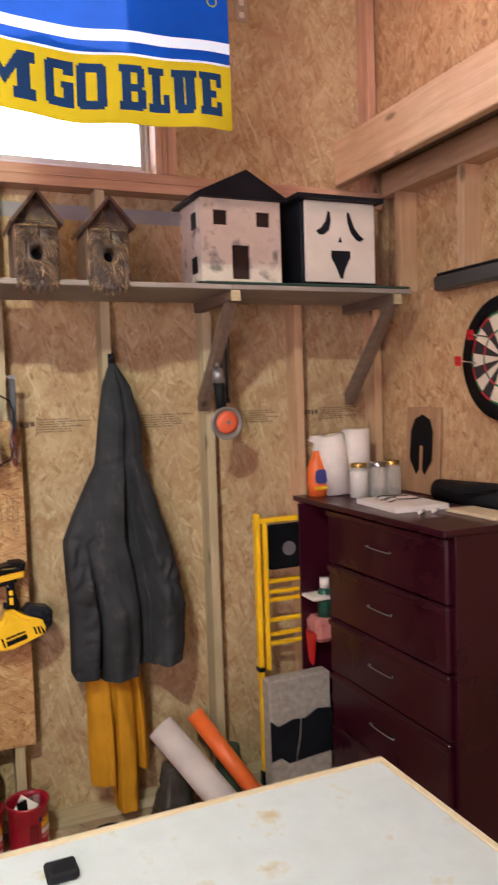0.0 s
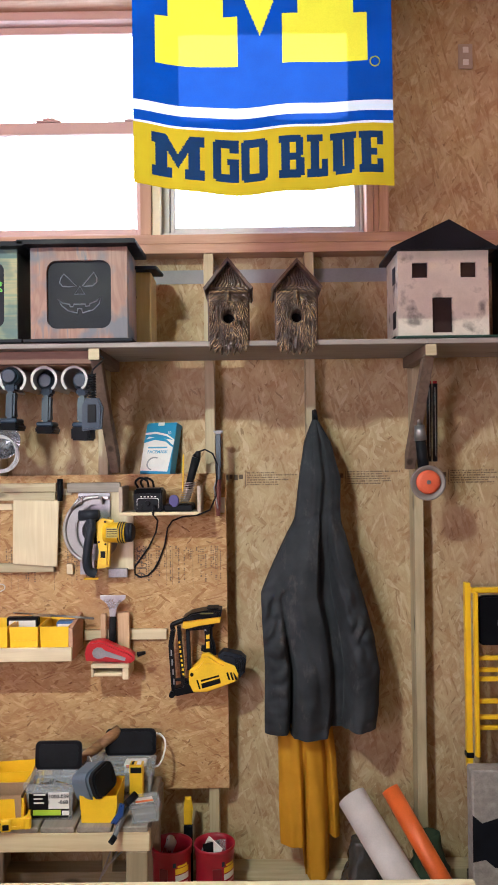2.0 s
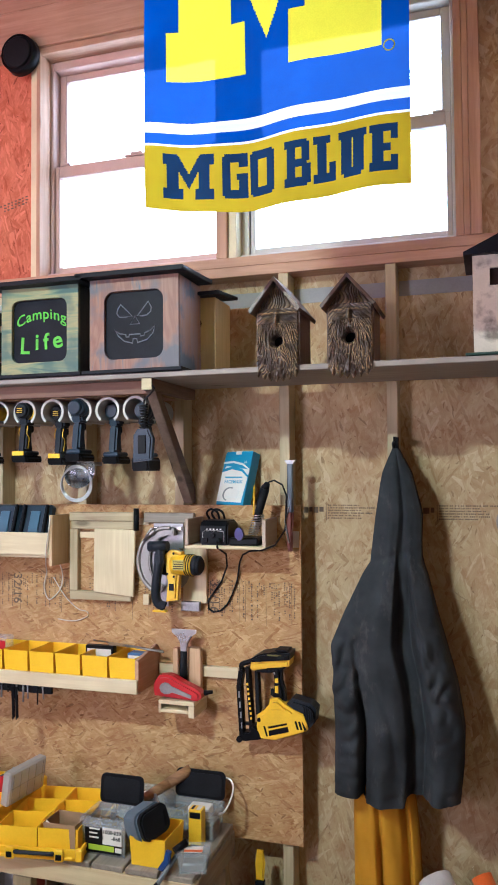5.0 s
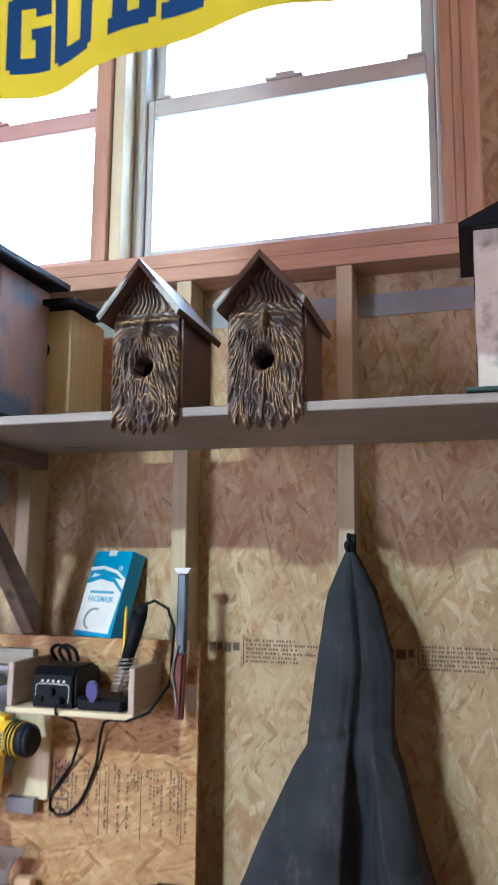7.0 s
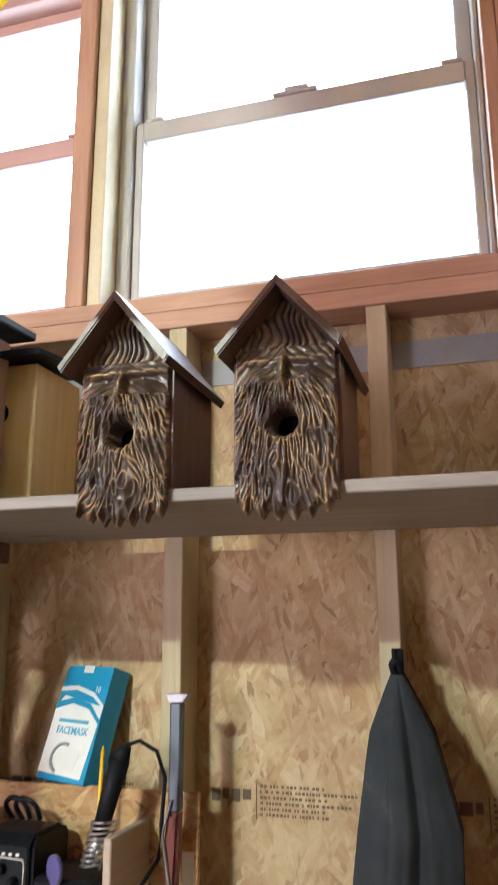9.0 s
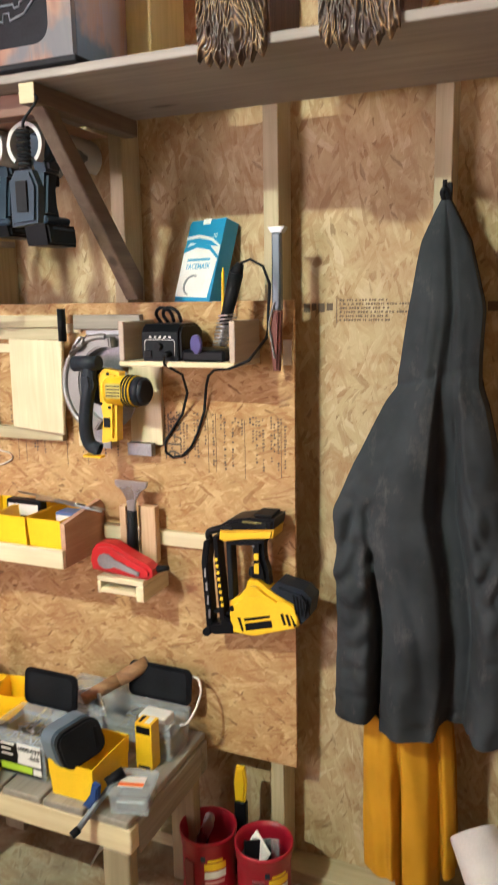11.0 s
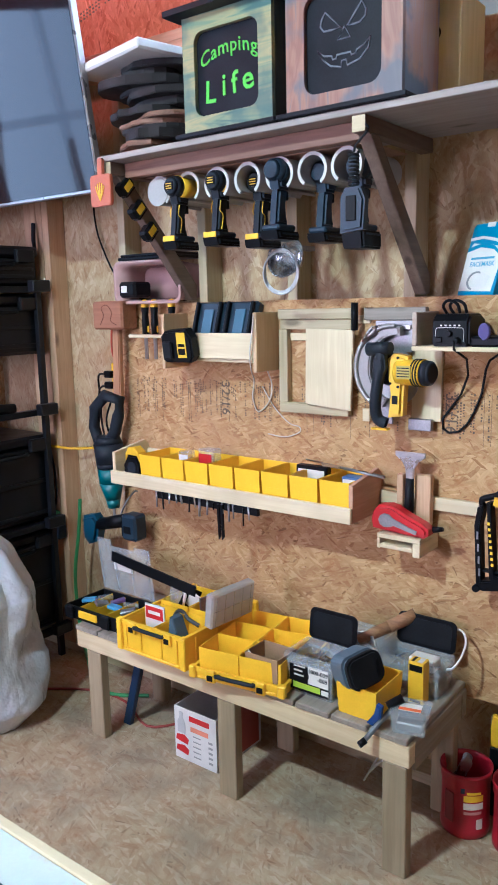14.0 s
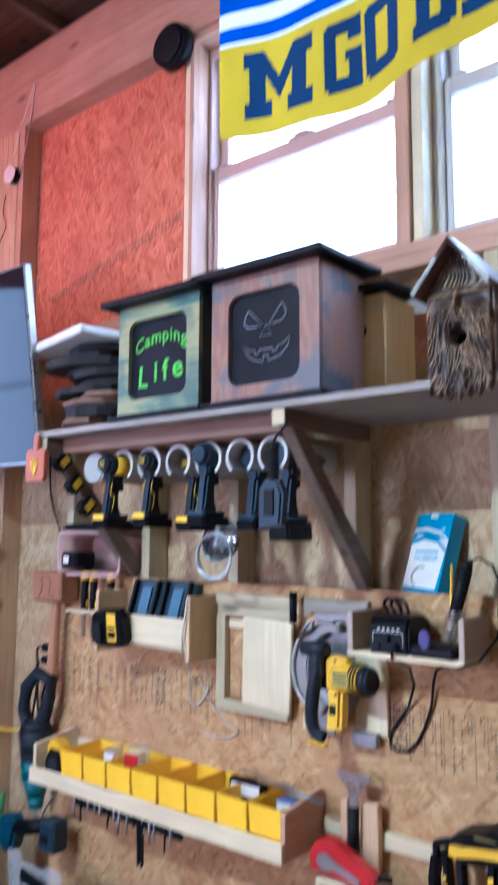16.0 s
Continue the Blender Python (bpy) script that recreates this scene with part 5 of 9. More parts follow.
part("grille", Shape().rod((-1.18, -0.0455, 3.455), (-1.18, -0.052, 3.455), 0.068, 0.06, 28), RUBBER, sp)
ot = thing("wall_socket", "small grey electrical plate on the upper wall", "socket", (0.985, 0.08, 3.2))
part("plate", Shape().box(0.955, 1.012, 0.081, 0.0885, 3.2, 3.3, 0.003), plain("grey_plate", (0.4, 0.34, 0.28), 0.6), ot)
for z in (3.225, 3.275):
    part("outlet", Shape().box(0.972, 0.995, 0.078, 0.0805, z - 0.012, z + 0.012, 0.002), WHITE, ot)

# ---- things on the tool board ----
BY = -0.0115
cs = thing("charger_shelf", "pine box shelf with dark battery chargers slots", "wall shelf", (-1.15, -0.08, 1.35))
PLY = wood("plywood_face", (0.66, 0.5, 0.3), (0.55, 0.39, 0.21), "z", knots=False)
part("end_panel", Shape().box(-1.375, -1.36, -0.14, BY, 1.35, 1.545), PLY, cs)
part("end_panel", Shape().box(-0.965, -0.95, -0.14, BY, 1.35, 1.545), PLY, cs)
part("front_rail", Shape().box(-1.3595, -0.9655, -0.14, -0.128, 1.392, 1.478), PALE["x"], cs)
part("shelf_floor", Shape().box(-1.3595, -0.9655, -0.127, BY, 1.38, 1.392), PALE["x"], cs)
for x, mt in ((-1.215, NAVY), (-1.075, NAVY)):
    c = thing("battery_charger", "dark blue battery charger leaning in the pine shelf", "charger", (x, -0.07, 1.393), "chargers")
    m = pose(x, -0.105, 1.3935, -18, 0, 0)
    part("case", Shape().box(-0.066, 0.066, 0, 0.04, 0, 0.2, 0.008, m=m), mt, c)
    for sx in (-0.058, 0.044):
        part("guide_rail", Shape().box(sx, sx + 0.014, -0.016, -0.0005, 0.06, 0.195, 0.003, m=m), BLACK, c)
    part("contact_plate", Shape().box(-0.022, 0.022, -0.006, -0.0005, 0.07, 0.17, 0.002, m=m), plain("slate_blue", (0.045, 0.12, 0.19), 0.4) if x < -1.2 else bpy.data.materials["slate_blue"], c)
c = thing("battery_charger", "black charger with a yellow label hung on the shelf", "charger", (-1.3, -0.16, 1.385), "chargers")
m = pose(-1.258, -0.142, 1.385, 8, 0, 8)
part("case", Shape().slab([(-0.062, 0.01), (-0.05, 0), (0.05, 0), (0.064, 0.02), (0.06, 0.085), (0.04, 0.115), (-0.045, 0.108), (-0.062, 0.09)], "y", -0.05, 0, 0.006, m=m), BLACK, c)
part("cradle", Shape().box(-0.05, -0.012, -0.066, -0.0505, 0.015, 0.075, 0.005, m=m), RUBBER, c)
part("label", Shape().box(0.004, 0.04, -0.0518, -0.0502, 0.018, 0.105, 0.0004, m=m), TOOL_YELLOW, c)
part("label_print", Shape().box(0.008, 0.036, -0.0526, -0.052, 0.028, 0.05, 0, m=m), BLACK, c)
part("label_print", Shape().box(0.008, 0.036, -0.0526, -0.052, 0.056, 0.066, 0, m=m), BLACK, c)
CORD = plain("white_cord", (0.6, 0.58, 0.52), 0.5)
solid("white_flex", Shape().tube([(-0.957, -0.143, 1.54), (-0.96, -0.15, 1.48), (-0.97, -0.15, 1.42), (-0.99, -0.12, 1.36), (-1.03, -0.05, 1.31), (-1.06, -0.02, 1.25), (-1.04, -0.015, 1.2), (-0.99, -0.02, 1.24), (-0.97, -0.03, 1.3), (-0.955, -0.08, 1.36)], 0.0026, 6), CORD, "thin white cord hanging from the charger shelf", "extension lead")
solid("white_flex", Shape().tube([(-1.02, -0.016, 1.29), (-0.97, -0.016, 1.22), (-0.91, -0.016, 1.17), (-0.87, -0.015, 1.16), (-0.87, -0.015, 1.14), (-0.93, -0.015, 1.12), (-1.0, -0.015, 1.125)], 0.0022, 6), CORD, "thin white cord lying against the panel", "extension lead")

ch = thing("chisel_rack", "narrow pine ledge on the tool board", "tool rack", (-1.49, -0.05, 1.455))
part("ledge", Shape().box(-1.6, -1.377, -0.085, BY, 1.456, 1.468), PALE["x"], ch)
for x in (-1.535, -1.487, -1.398):
    t = thing("wood_chisel", "wood chisel with black and yellow handle", "chisel", (x, -0.055, 1.37), "chisels")
    part("blade", Shape().box(x - 0.009, x + 0.009, -0.0575, -0.0535, 1.375, 1.4555, 0.001), STEEL, t)
    part("handle", Shape().turned((x, -0.055, 1.4685), [(0.0, 0), (0.013, 0), (0.0145, 0.04), (0.012, 0.07), (0.015, 0.1), (0.013, 0.1)], 14), BLACK, t)
    part("handle_cap", Shape().turned((x, -0.055, 1.5686), [(0.0145, 0), (0.014, 0.02), (0.008, 0.028), (0.0, 0.03)], 14), TOOL_YELLOW, t)
    part("handle_stripe", Shape().box(x - 0.016, x + 0.016, -0.059, -0.051, 1.475, 1.5, 0.002), TOOL_YELLOW, t)

mal = thing("wooden_mallet", "brown wooden mallet hanging head up", "mallet", (-1.69, -0.06, 1.2))
REDWOOD = {a: wood("reddish_hardwood_" + a, (0.4, 0.19, 0.1), (0.26, 0.11, 0.055), a, knots=False) for a in "xz"}
part("head", Shape().box(-1.775, -1.61, -0.105, -0.02, 1.487, 1.595, 0.008), REDWOOD["x"], mal)
part("handle", Shape().slab([(-1.7, 1.487), (-1.664, 1.487), (-1.67, 1.34), (-1.672, 1.21), (-1.684, 1.184), (-1.708, 1.184), (-1.718, 1.21), (-1.708, 1.34)], "y", -0.075, -0.05, 0.004), wood("tan_handle_wood", (0.46, 0.25, 0.13), (0.32, 0.16, 0.08), "z", knots=False), mal)
part("hanging_hole", Shape().rod((-1.694, -0.0765, 1.205), (-1.694, -0.0755, 1.205), 0.005, n=12), BLACK, mal)
part("line_mark", Shape().tube([(-1.73, -0.1062, 1.505), (-1.71, -0.1062, 1.54), (-1.72, -0.1062, 1.57), (-1.69, -0.1062, 1.58), (-1.665, -0.1062, 1.555), (-1.67, -0.1062, 1.52), (-1.64, -0.1062, 1.505)], 0.0012, 4), plain("burn_mark", (0.12, 0.04, 0.02), 0.8), mal)

ps = thing("power_strip", "yellow outlet block with two black plugs", "power outlet", (-1.8, 0.05, 1.22))
part("block", Shape().box(-1.835, -1.785, 0.03, 0.0885, 1.22, 1.345, 0.006), YELLOW, ps)
for z in (1.255, 1.3):
    part("plug", Shape().box(-1.85, -1.805, 0.0, 0.0295, z - 0.014, z + 0.014, 0.005), BLACK, ps)
for k, pts in enumerate(([(-1.84, 0.01, 1.3), (-1.9, 0.02, 1.29), (-1.93, 0.05, 1.2), (-1.94, 0.06, 1.08), (-1.9, 0.05, 0.98), (-1.87, 0.04, 1.02), (-1.9, 0.05, 1.1), (-1.86, 0.05, 1.19)],
                         [(-1.84, 0.01, 1.255), (-1.91, 0.03, 1.23), (-1.95, 0.06, 1.13), (-1.97, 0.06, 1.0), (-1.92, 0.06, 0.95), (-1.86, 0.05, 1.0)])):
    solid("extension_lead", Shape().tube(pts, 0.0045, 7), BLACK, "black power cord hanging in a loop", "extension lead", group="power cords")
solid("extension_lead", Shape().tube([(-1.72, 0.03, 1.6), (-1.78, 0.05, 1.585), (-1.85, 0.07, 1.52), (-1.87, 0.075, 1.4), (-1.83, 0.06, 1.34)], 0.0045, 7), plain("red_cord", (0.45, 0.07, 0.03), 0.5), "red extension cord down the wall", "extension lead")
solid("extension_lead", Shape().tube([(-1.93, 0.07, 2.1), (-1.92, 0.07, 1.9), (-1.86, 0.07, 1.76), (-1.8, 0.06, 1.68), (-1.78, 0.04, 1.62), (-1.72, 0.03, 1.605), (-1.6, 0.02, 1.6), (-1.4, 0.03, 1.592)], 0.004, 7), BLACK, "thin black cord down the wall behind the screen", "extension lead")
solid("extension_lead", Shape().tube([(-2.3, -0.03, 0.975), (-2.1, 0.0, 0.965), (-2.0, 0.05, 0.968), (-1.86, 0.06, 0.975)], 0.006, 7), YELLOW, "yellow extension cord stretched along the wall", "extension lead")

rs = thing("reciprocating_saw", "teal and black reciprocating saw hanging blade down", "power saw", (-1.75, -0.06, 0.75))
part("rear_handle", Shape().tube([(-1.675, -0.075, 1.21), (-1.76, -0.075, 1.225), (-1.825, -0.075, 1.17), (-1.835, -0.075, 1.09), (-1.81, -0.075, 1.03), (-1.76, -0.075, 1.03), (-1.715, -0.075, 1.08), (-1.69, -0.075, 1.15)], 0.024, 10, True), SLATE, rs)
part("motor_housing", Shape().rod((-1.757, -0.075, 1.06), (-1.757, -0.075, 1.03), 0.045, 0.06, 20).rod((-1.757, -0.075, 1.03), (-1.752, -0.075, 0.95), 0.06, 0.056, 20).rod((-1.752, -0.075, 0.95), (-1.75, -0.075, 0.93), 0.056, 0.053, 20), SLATE, rs)
part("gear_case", Shape().rod((-1.75, -0.075, 0.9295), (-1.75, -0.075, 0.87), 0.054, 0.05, 20).rod((-1.75, -0.075, 0.87), (-1.745, -0.075, 0.8), 0.05, 0.03, 20).rod((-1.745, -0.075, 0.8), (-1.744, -0.075, 0.765), 0.03, 0.024, 20), plain("sea_teal", (0.01, 0.14, 0.16), 0.4), rs)
part("blade", Shape().slab([(-1.752, 0.79), (-1.738, 0.79), (-1.735, 0.69), (-1.75, 0.67)], "y", -0.076, -0.073), DULL_STEEL, rs)

dr = thing("cordless_driver", "teal and black right-angle cordless driver on the board", "power tool", (-1.72, -0.08, 0.6))
part("head", Shape().slab([(-1.885, 0.72), (-1.82, 0.735), (-1.79, 0.7), (-1.81, 0.62), (-1.86, 0.6), (-1.885, 0.63)], "y", -0.13, -0.07, 0.012), plain("ocean_teal", (0.008, 0.06, 0.11), 0.4), dr)
part("grip", Shape().rod((-1.81, -0.1, 0.69), (-1.64, -0.1, 0.735), 0.025, 0.027), BLACK, dr)
part("battery", Shape().box(-1.645, -1.565, -0.135, -0.065, 0.66, 0.765, 0.01), NAVY, dr)
part("battery_cap", Shape().box(-1.655, -1.6455, -0.125, -0.075, 0.67, 0.755, 0.003), BLACK, dr)
part("label", Shape().box(-1.63, -1.59, -0.1362, -0.1352, 0.69, 0.72, 0), BLACK, dr)
part("hook", Shape().tube([(-1.68, -0.1, 0.75), (-1.665, -0.08, 0.8), (-1.67, -0.03, 0.83), (-1.67, -0.012, 0.83)], 0.004, 6), DULL_STEEL, dr)

# bin tray
tr = thing("bin_tray", "long pine wall tray for parts bins", "wall shelf", (-1.08, -0.11, 0.915))
part("front_lip", Shape().box(-1.605, -0.56, -0.21, -0.196, 0.912, 0.962), PALE["x"], tr)
part("tray_floor", Shape().box(-1.59, -0.575, -0.195, BY, 0.912, 0.924), PALE["x"], tr)
part("back_board", Shape().box(-1.59, -0.575, -0.024, BY, 0.925, 1.02), PALE["x"], tr)
part("end_panel", Shape().slab([(-0.195, 0.912), (BY, 0.912), (BY, 1.035), (-0.03, 1.055), (-0.195, 1.03)], "x", -0.5745, -0.56, 0.001), RUDDY["y"], tr)
part("end_panel", Shape().slab([(-0.195, 0.912), (BY, 0.912), (BY, 1.035), (-0.03, 1.055), (-0.195, 1.03)], "x", -1.605, -1.5905, 0.001), PALE["y"], tr)
random.seed(21)
BX = [-1.462 + 0.1118 * k for k in range(8)]
for k, x in enumerate(BX):
    b = thing("parts_bin", "open yellow plastic parts bin in the tray", "parts bin", (x + 0.052, -0.1, 0.925), "tray bins")
    part("cup", Shape().bin(x + 0.004, x + 0.1, -0.187, -0.03, 0.925, 0.985, 0.0025, 0.003), YELLOW, b)
    part("collar", Shape().bin(x + 0.0015, x + 0.1025, -0.191, -0.027, 0.9855, 1.035, 0.0025, 0.002, floor_too=False), YELLOW, b)
for x, y, z, sx, sy, sz, mt, lb in ((-1.29, -0.12, 0.99, 0.05, 0.04, 0.065, CLEAR, "small clear packet in a bin"), (-1.19, -0.11, 0.99, 0.07, 0.05, 0.08, CLEAR, "clear packet with red label in a bin"), (-0.775, -0.075, 0.99, 0.12, 0.03, 0.058, BLACK, "black carded pack standing in a bin"), (-0.6, -0.11, 1.0, 0.07, 0.05, 0.04, plain("blue_pack", (0.05, 0.12, 0.28), 0.4), "blue pack in a bin")):
    p = thing("carded_pack", lb, "packet", (x, y, z), "packets in the bins")
    part("card", Shape().box(x - sx / 2, x + sx / 2, y - sy / 2, y + sy / 2, z - 0.05, z + sz, 0.004), mt, p)
    part("label", Shape().box(x - sx * 0.42, x + sx * 0.42, y - sy / 2 - 0.0016, y - sy / 2 - 0.0004, z + sz * 0.25, z + sz * 0.8, 0), RED if "red" in lb else PAPER, p)
wr_ = thing("tape_rule", "black and yellow tape rule standing in the tray", "tape measure", (-1.52, -0.13, 0.925))
part("case", Shape().slab([(-1.556, 0.9255), (-1.472, 0.9255), (-1.469, 0.985), (-1.488, 1.022), (-1.534, 1.024), (-1.558, 0.985)], "y", -0.185, -0.135, 0.006), BLACK, wr_)
part("grip", Shape().slab([(-1.55, 1.0), (-1.534, 1.0252), (-1.488, 1.0232), (-1.476, 1.0), (-1.48, 1.036), (-1.505, 1.056), (-1.532, 1.052), (-1.548, 1.03)], "y", -0.182, -0.138, 0.003), TOOL_YELLOW, wr_)
part("dial", Shape().rod((-1.512, -0.1875, 0.978), (-1.512, -0.1855, 0.978), 0.022, n=20), SLATE, wr_)
sc = thing("putty_knife", "long steel tool lying across the bins", "hand tool", (-0.65, -0.09, 1.04))
part("blade", Shape().slab([(-0.75, -0.065), (-0.72, -0.05), (-0.66, -0.075), (-0.67, -0.095), (-0.73, -0.09)], "z", 1.052, 1.055), STEEL, sc)
part("shank", Shape().rod((-0.67, -0.085, 1.054), (-0.5, -0.11, 1.046), 0.004), DULL_STEEL, sc)
part("rod", Shape().rod((-0.82, -0.05, 1.058), (-0.52, -0.07, 1.04), 0.003), STEEL, sc)
mg = thing("bit_rail", "dark magnetic rail under the tray", "magnetic strip", (-1.14, -0.19, 0.88))
part("bar", Shape().box(-1.37, -0.91, -0.205, -0.192, 0.884, 0.9115), BLACK, mg)
for k in range(15):
    x = -1.36 + 0.43 * (k + random.uniform(-0.3, 0.3)) / 14.5
    l = random.uniform(0.022, 0.065)
    b = thing("drill_bit", "small steel bit on the magnetic rail", "drill bit", (x, -0.209, 0.9 - l), "rail bits")
    mt = (DULL_STEEL, BLACK, STEEL, GREEN_PAINT if k == 1 else DULL_STEEL)[k % 4]
    part("shank", Shape().rod((x, -0.2092, 0.905), (x + random.uniform(-0.004, 0.004), -0.2092, 0.905 - l), random.uniform(0.0022, 0.0045), None, 8), mt, b)
    part("tip", Shape().rod((x, -0.2092, 0.912), (x, -0.2092, 0.9055), 0.004, 0.003, 6), mt, b)
for x in (-1.08, -1.065):
    solid("punch", Shape().slab([(x, 0.905), (x + 0.012, 0.905), (x + 0.014, 0.79), (x + 0.006, 0.78)], "y", -0.214, -0.206, 0.001), BLACK, "flat black tool hanging on the rail", "hand tool", group="rail tools")

# jig frame
jg = thing("wooden_jig", "pine frame jig with a sliding panel on the tool board", "jig", (-0.78, -0.03, 1.21))
part("top_rail", Shape().box(-0.935, -0.655, -0.04, BY, 1.52, 1.553), TREATED["x"], jg)
part("top_rail", Shape().box(-0.93, -0.66, -0.034, BY, 1.487, 1.519), TREATED["x"], jg)
part("stile", Shape().box(-0.935, -0.9, -0.036, BY, 1.245, 1.4865), TREATED["z"], jg)
part("bottom_rail", Shape().box(-0.935, -0.668, -0.036, BY, 1.21, 1.244), TREATED["x"], jg)
part("cross_bar", Shape().box(-0.899, -0.83, -0.02, BY, 1.45, 1.475), PALE["x"], jg)
part("panel", Shape().slab([(-0.818, 1.49), (-0.643, 1.486), (-0.652, 1.232), (-0.822, 1.246)], "y", -0.05, -0.0365, 0.002), PALE["z"], jg, "pale smooth pine panel")
part("pin", Shape().rod((-0.637, -0.05, 1.57), (-0.637, -0.05, 1.485), 0.011, n=12), BLACK, jg)
part("rail", Shape().box(-0.88, -0.6, -0.018, BY, 1.505, 1.53), PALE["x"], jg)

# circular saw on its plate
sw = thing("circular_saw", "yellow and black cordless circular saw hung on a pine plate", "power saw", (-0.5, -0.08, 1.19))
part("mounting_board", Shape().box(-0.455, -0.36, -0.025, BY, 1.215, 1.52), PALE["z"], sw, "pale pine mounting board")
part("rest_block", Shape().box(-0.615, -0.41, -0.032, BY, 1.515, 1.553), GREY_WOOD["x"], sw)
part("side_block", Shape().box(-0.62, -0.595, -0.03, BY, 1.2, 1.24), PALE["x"], sw)
part("base_plate", Shape().box(-0.57, -0.447, -0.04, -0.033, 1.42, 1.514, 0.001).box(-0.565, -0.51, -0.0395, -0.0335, 1.2, 1.4195, 0.001), DULL_STEEL, sw, "grey steel sole plate")
part("plate_edge", Shape().box(-0.455, -0.382, -0.046, -0.0255, 1.188, 1.222, 0.001), DULL_STEEL, sw)
part("hinge_bar", Shape().box(-0.565, -0.45, -0.052, -0.0405, 1.488, 1.502, 0.002), STEEL, sw)
arc = [radians(78 + 6.8 * k) for k in range(27)]
gpts = [(-0.497 + 0.12 * math.cos(a), 1.375 + 0.125 * math.sin(a)) for a in arc]
band = gpts + [(-0.487 + 0.082 * math.cos(a), 1.375 + 0.098 * math.sin(a)) for a in reversed(arc)]
part("blade_guard", Shape().slab(band, "y", -0.082, -0.0405, 0.004), plain("guard_grey", (0.27, 0.27, 0.26), 0.42, 0.6), sw)
part("guard_rim", Shape().tube([(x + 0.004, -0.084, z) for x, z in gpts[1:-1]], 0.0075, 8), plain("guard_rim_grey", (0.36, 0.36, 0.35), 0.38, 0.6), sw)
part("guard_lever", Shape().tube([(-0.556, -0.088, 1.497), (-0.57, -0.092, 1.478), (-0.585, -0.094, 1.455), (-0.545, -0.094, 1.478), (-0.54, -0.09, 1.497)], 0.005, 7, True), STEEL, sw)
part("blade", Shape().rod((-0.5, -0.062, 1.345), (-0.5, -0.06, 1.345), 0.088, n=32), DULL_STEEL, sw)
part("gear_case", Shape().rod((-0.497, -0.0825, 1.372), (-0.497, -0.105, 1.372), 0.05, 0.042, 24), RUBBER, sw)
part("motor", Shape().rod((-0.455, -0.11, 1.368), (-0.372, -0.118, 1.368), 0.037, 0.039, 24), TOOL_YELLOW, sw)
part("motor_cap", Shape().rod((-0.372, -0.118, 1.368), (-0.352, -0.12, 1.368), 0.037, 0.035, 24).rod((-0.352, -0.12, 1.368), (-0.344, -0.121, 1.368), 0.035, 0.026, 24), SLATE, sw)
for k in range(3):
    part("motor_band", Shape().rod((-0.398 + 0.009 * k, -0.1155 - 0.001 * k, 1.368), (-0.394 + 0.009 * k, -0.116 - 0.001 * k, 1.368), 0.0405, 0.0405, 24), SLATE, sw)
lab = part("label", Shape().box(-0.442, -0.398, -0.157, -0.1525, 1.353, 1.39, 0.0005), plain("dull_yellow_label", (0.5, 0.42, 0.08), 0.5), sw)
for k in range(4):
    part("label_line", Shape().box(-0.439, -0.401, -0.1578, -0.1572, 1.358 + 0.008 * k, 1.361 + 0.008 * k, 0), RUBBER, lab)
part("housing", Shape().slab([(-0.486, 1.405), (-0.468, 1.422), (-0.422, 1.414), (-0.428, 1.37), (-0.434, 1.325), (-0.438, 1.24), (-0.484, 1.232), (-0.476, 1.3), (-0.484, 1.35)], "y", -0.128, -0.082, 0.009), TOOL_YELLOW, sw)
for x, z in ((-0.45, 1.41), (-0.474, 1.335), (-0.449, 1.326)):
    part("bolt", Shape().rod((x, -0.1278, z), (x, -0.1305, z), 0.0042, n=10), BLACK, sw)
part("battery_band", Shape().box(-0.468, -0.45, -0.1305, -0.1282, 1.275, 1.3, 0.001), RUBBER, sw)
part("rear_handle", Shape().tube([(-0.507, -0.128, 1.43), (-0.5, -0.133, 1.405), (-0.505, -0.138, 1.36), (-0.513, -0.14, 1.31), (-0.517, -0.138, 1.262), (-0.51, -0.132, 1.228), (-0.485, -0.128, 1.216)], 0.0175, 12), SLATE, sw)
part("handle_swell", Shape().slab([(-0.52, 1.41), (-0.487, 1.415), (-0.482, 1.38), (-0.497, 1.345), (-0.524, 1.35)], "y", -0.152, -0.118, 0.009), SLATE, sw)
part("front_handle", Shape().rod((-0.545, -0.13, 1.434), (-0.47, -0.135, 1.438), 0.02, 0.018), SLATE, sw)
part("foot_edge", Shape().box(-0.53, -0.475, -0.142, -0.12, 1.196, 1.2025, 0.002), TOOL_YELLOW, sw)

# soldering shelf
ss = thing("soldering_shelf", "small grey-sided wall shelf on the tool board", "wall shelf", (-0.23, -0.09, 1.437))
GREY_PLY = wood("grey_ply", (0.5, 0.42, 0.34), (0.38, 0.31, 0.25), "y", knots=False)
part("shelf_floor", Shape().box(-0.392, -0.088, -0.165, BY, 1.434, 1.446), PALE["x"], ss)
part("end_panel", Shape().box(-0.392, -0.378, -0.162, BY, 1.4465, 1.54), GREY_PLY, ss)
part("end_panel", Shape().box(-0.102, -0.088, -0.162, BY, 1.4465, 1.54), GREY_PLY, ss)
st = thing("soldering_station", "black soldering station with cable on the wall shelf", "soldering station", (-0.28, -0.09, 1.447))
part("case", Shape().slab([(-0.15, 1.447), (-0.03, 1.447), (-0.03, 1.52), (-0.06, 1.533), (-0.135, 1.533), (-0.15, 1.515)], "x", -0.338, -0.232, 0.006), BLACK, st)
part("front_panel", Shape().slab(rounded(-0.33, -0.24, 1.455, 1.515, 0.006), "y", -0.1525, -0.1505), RUBBER, st)
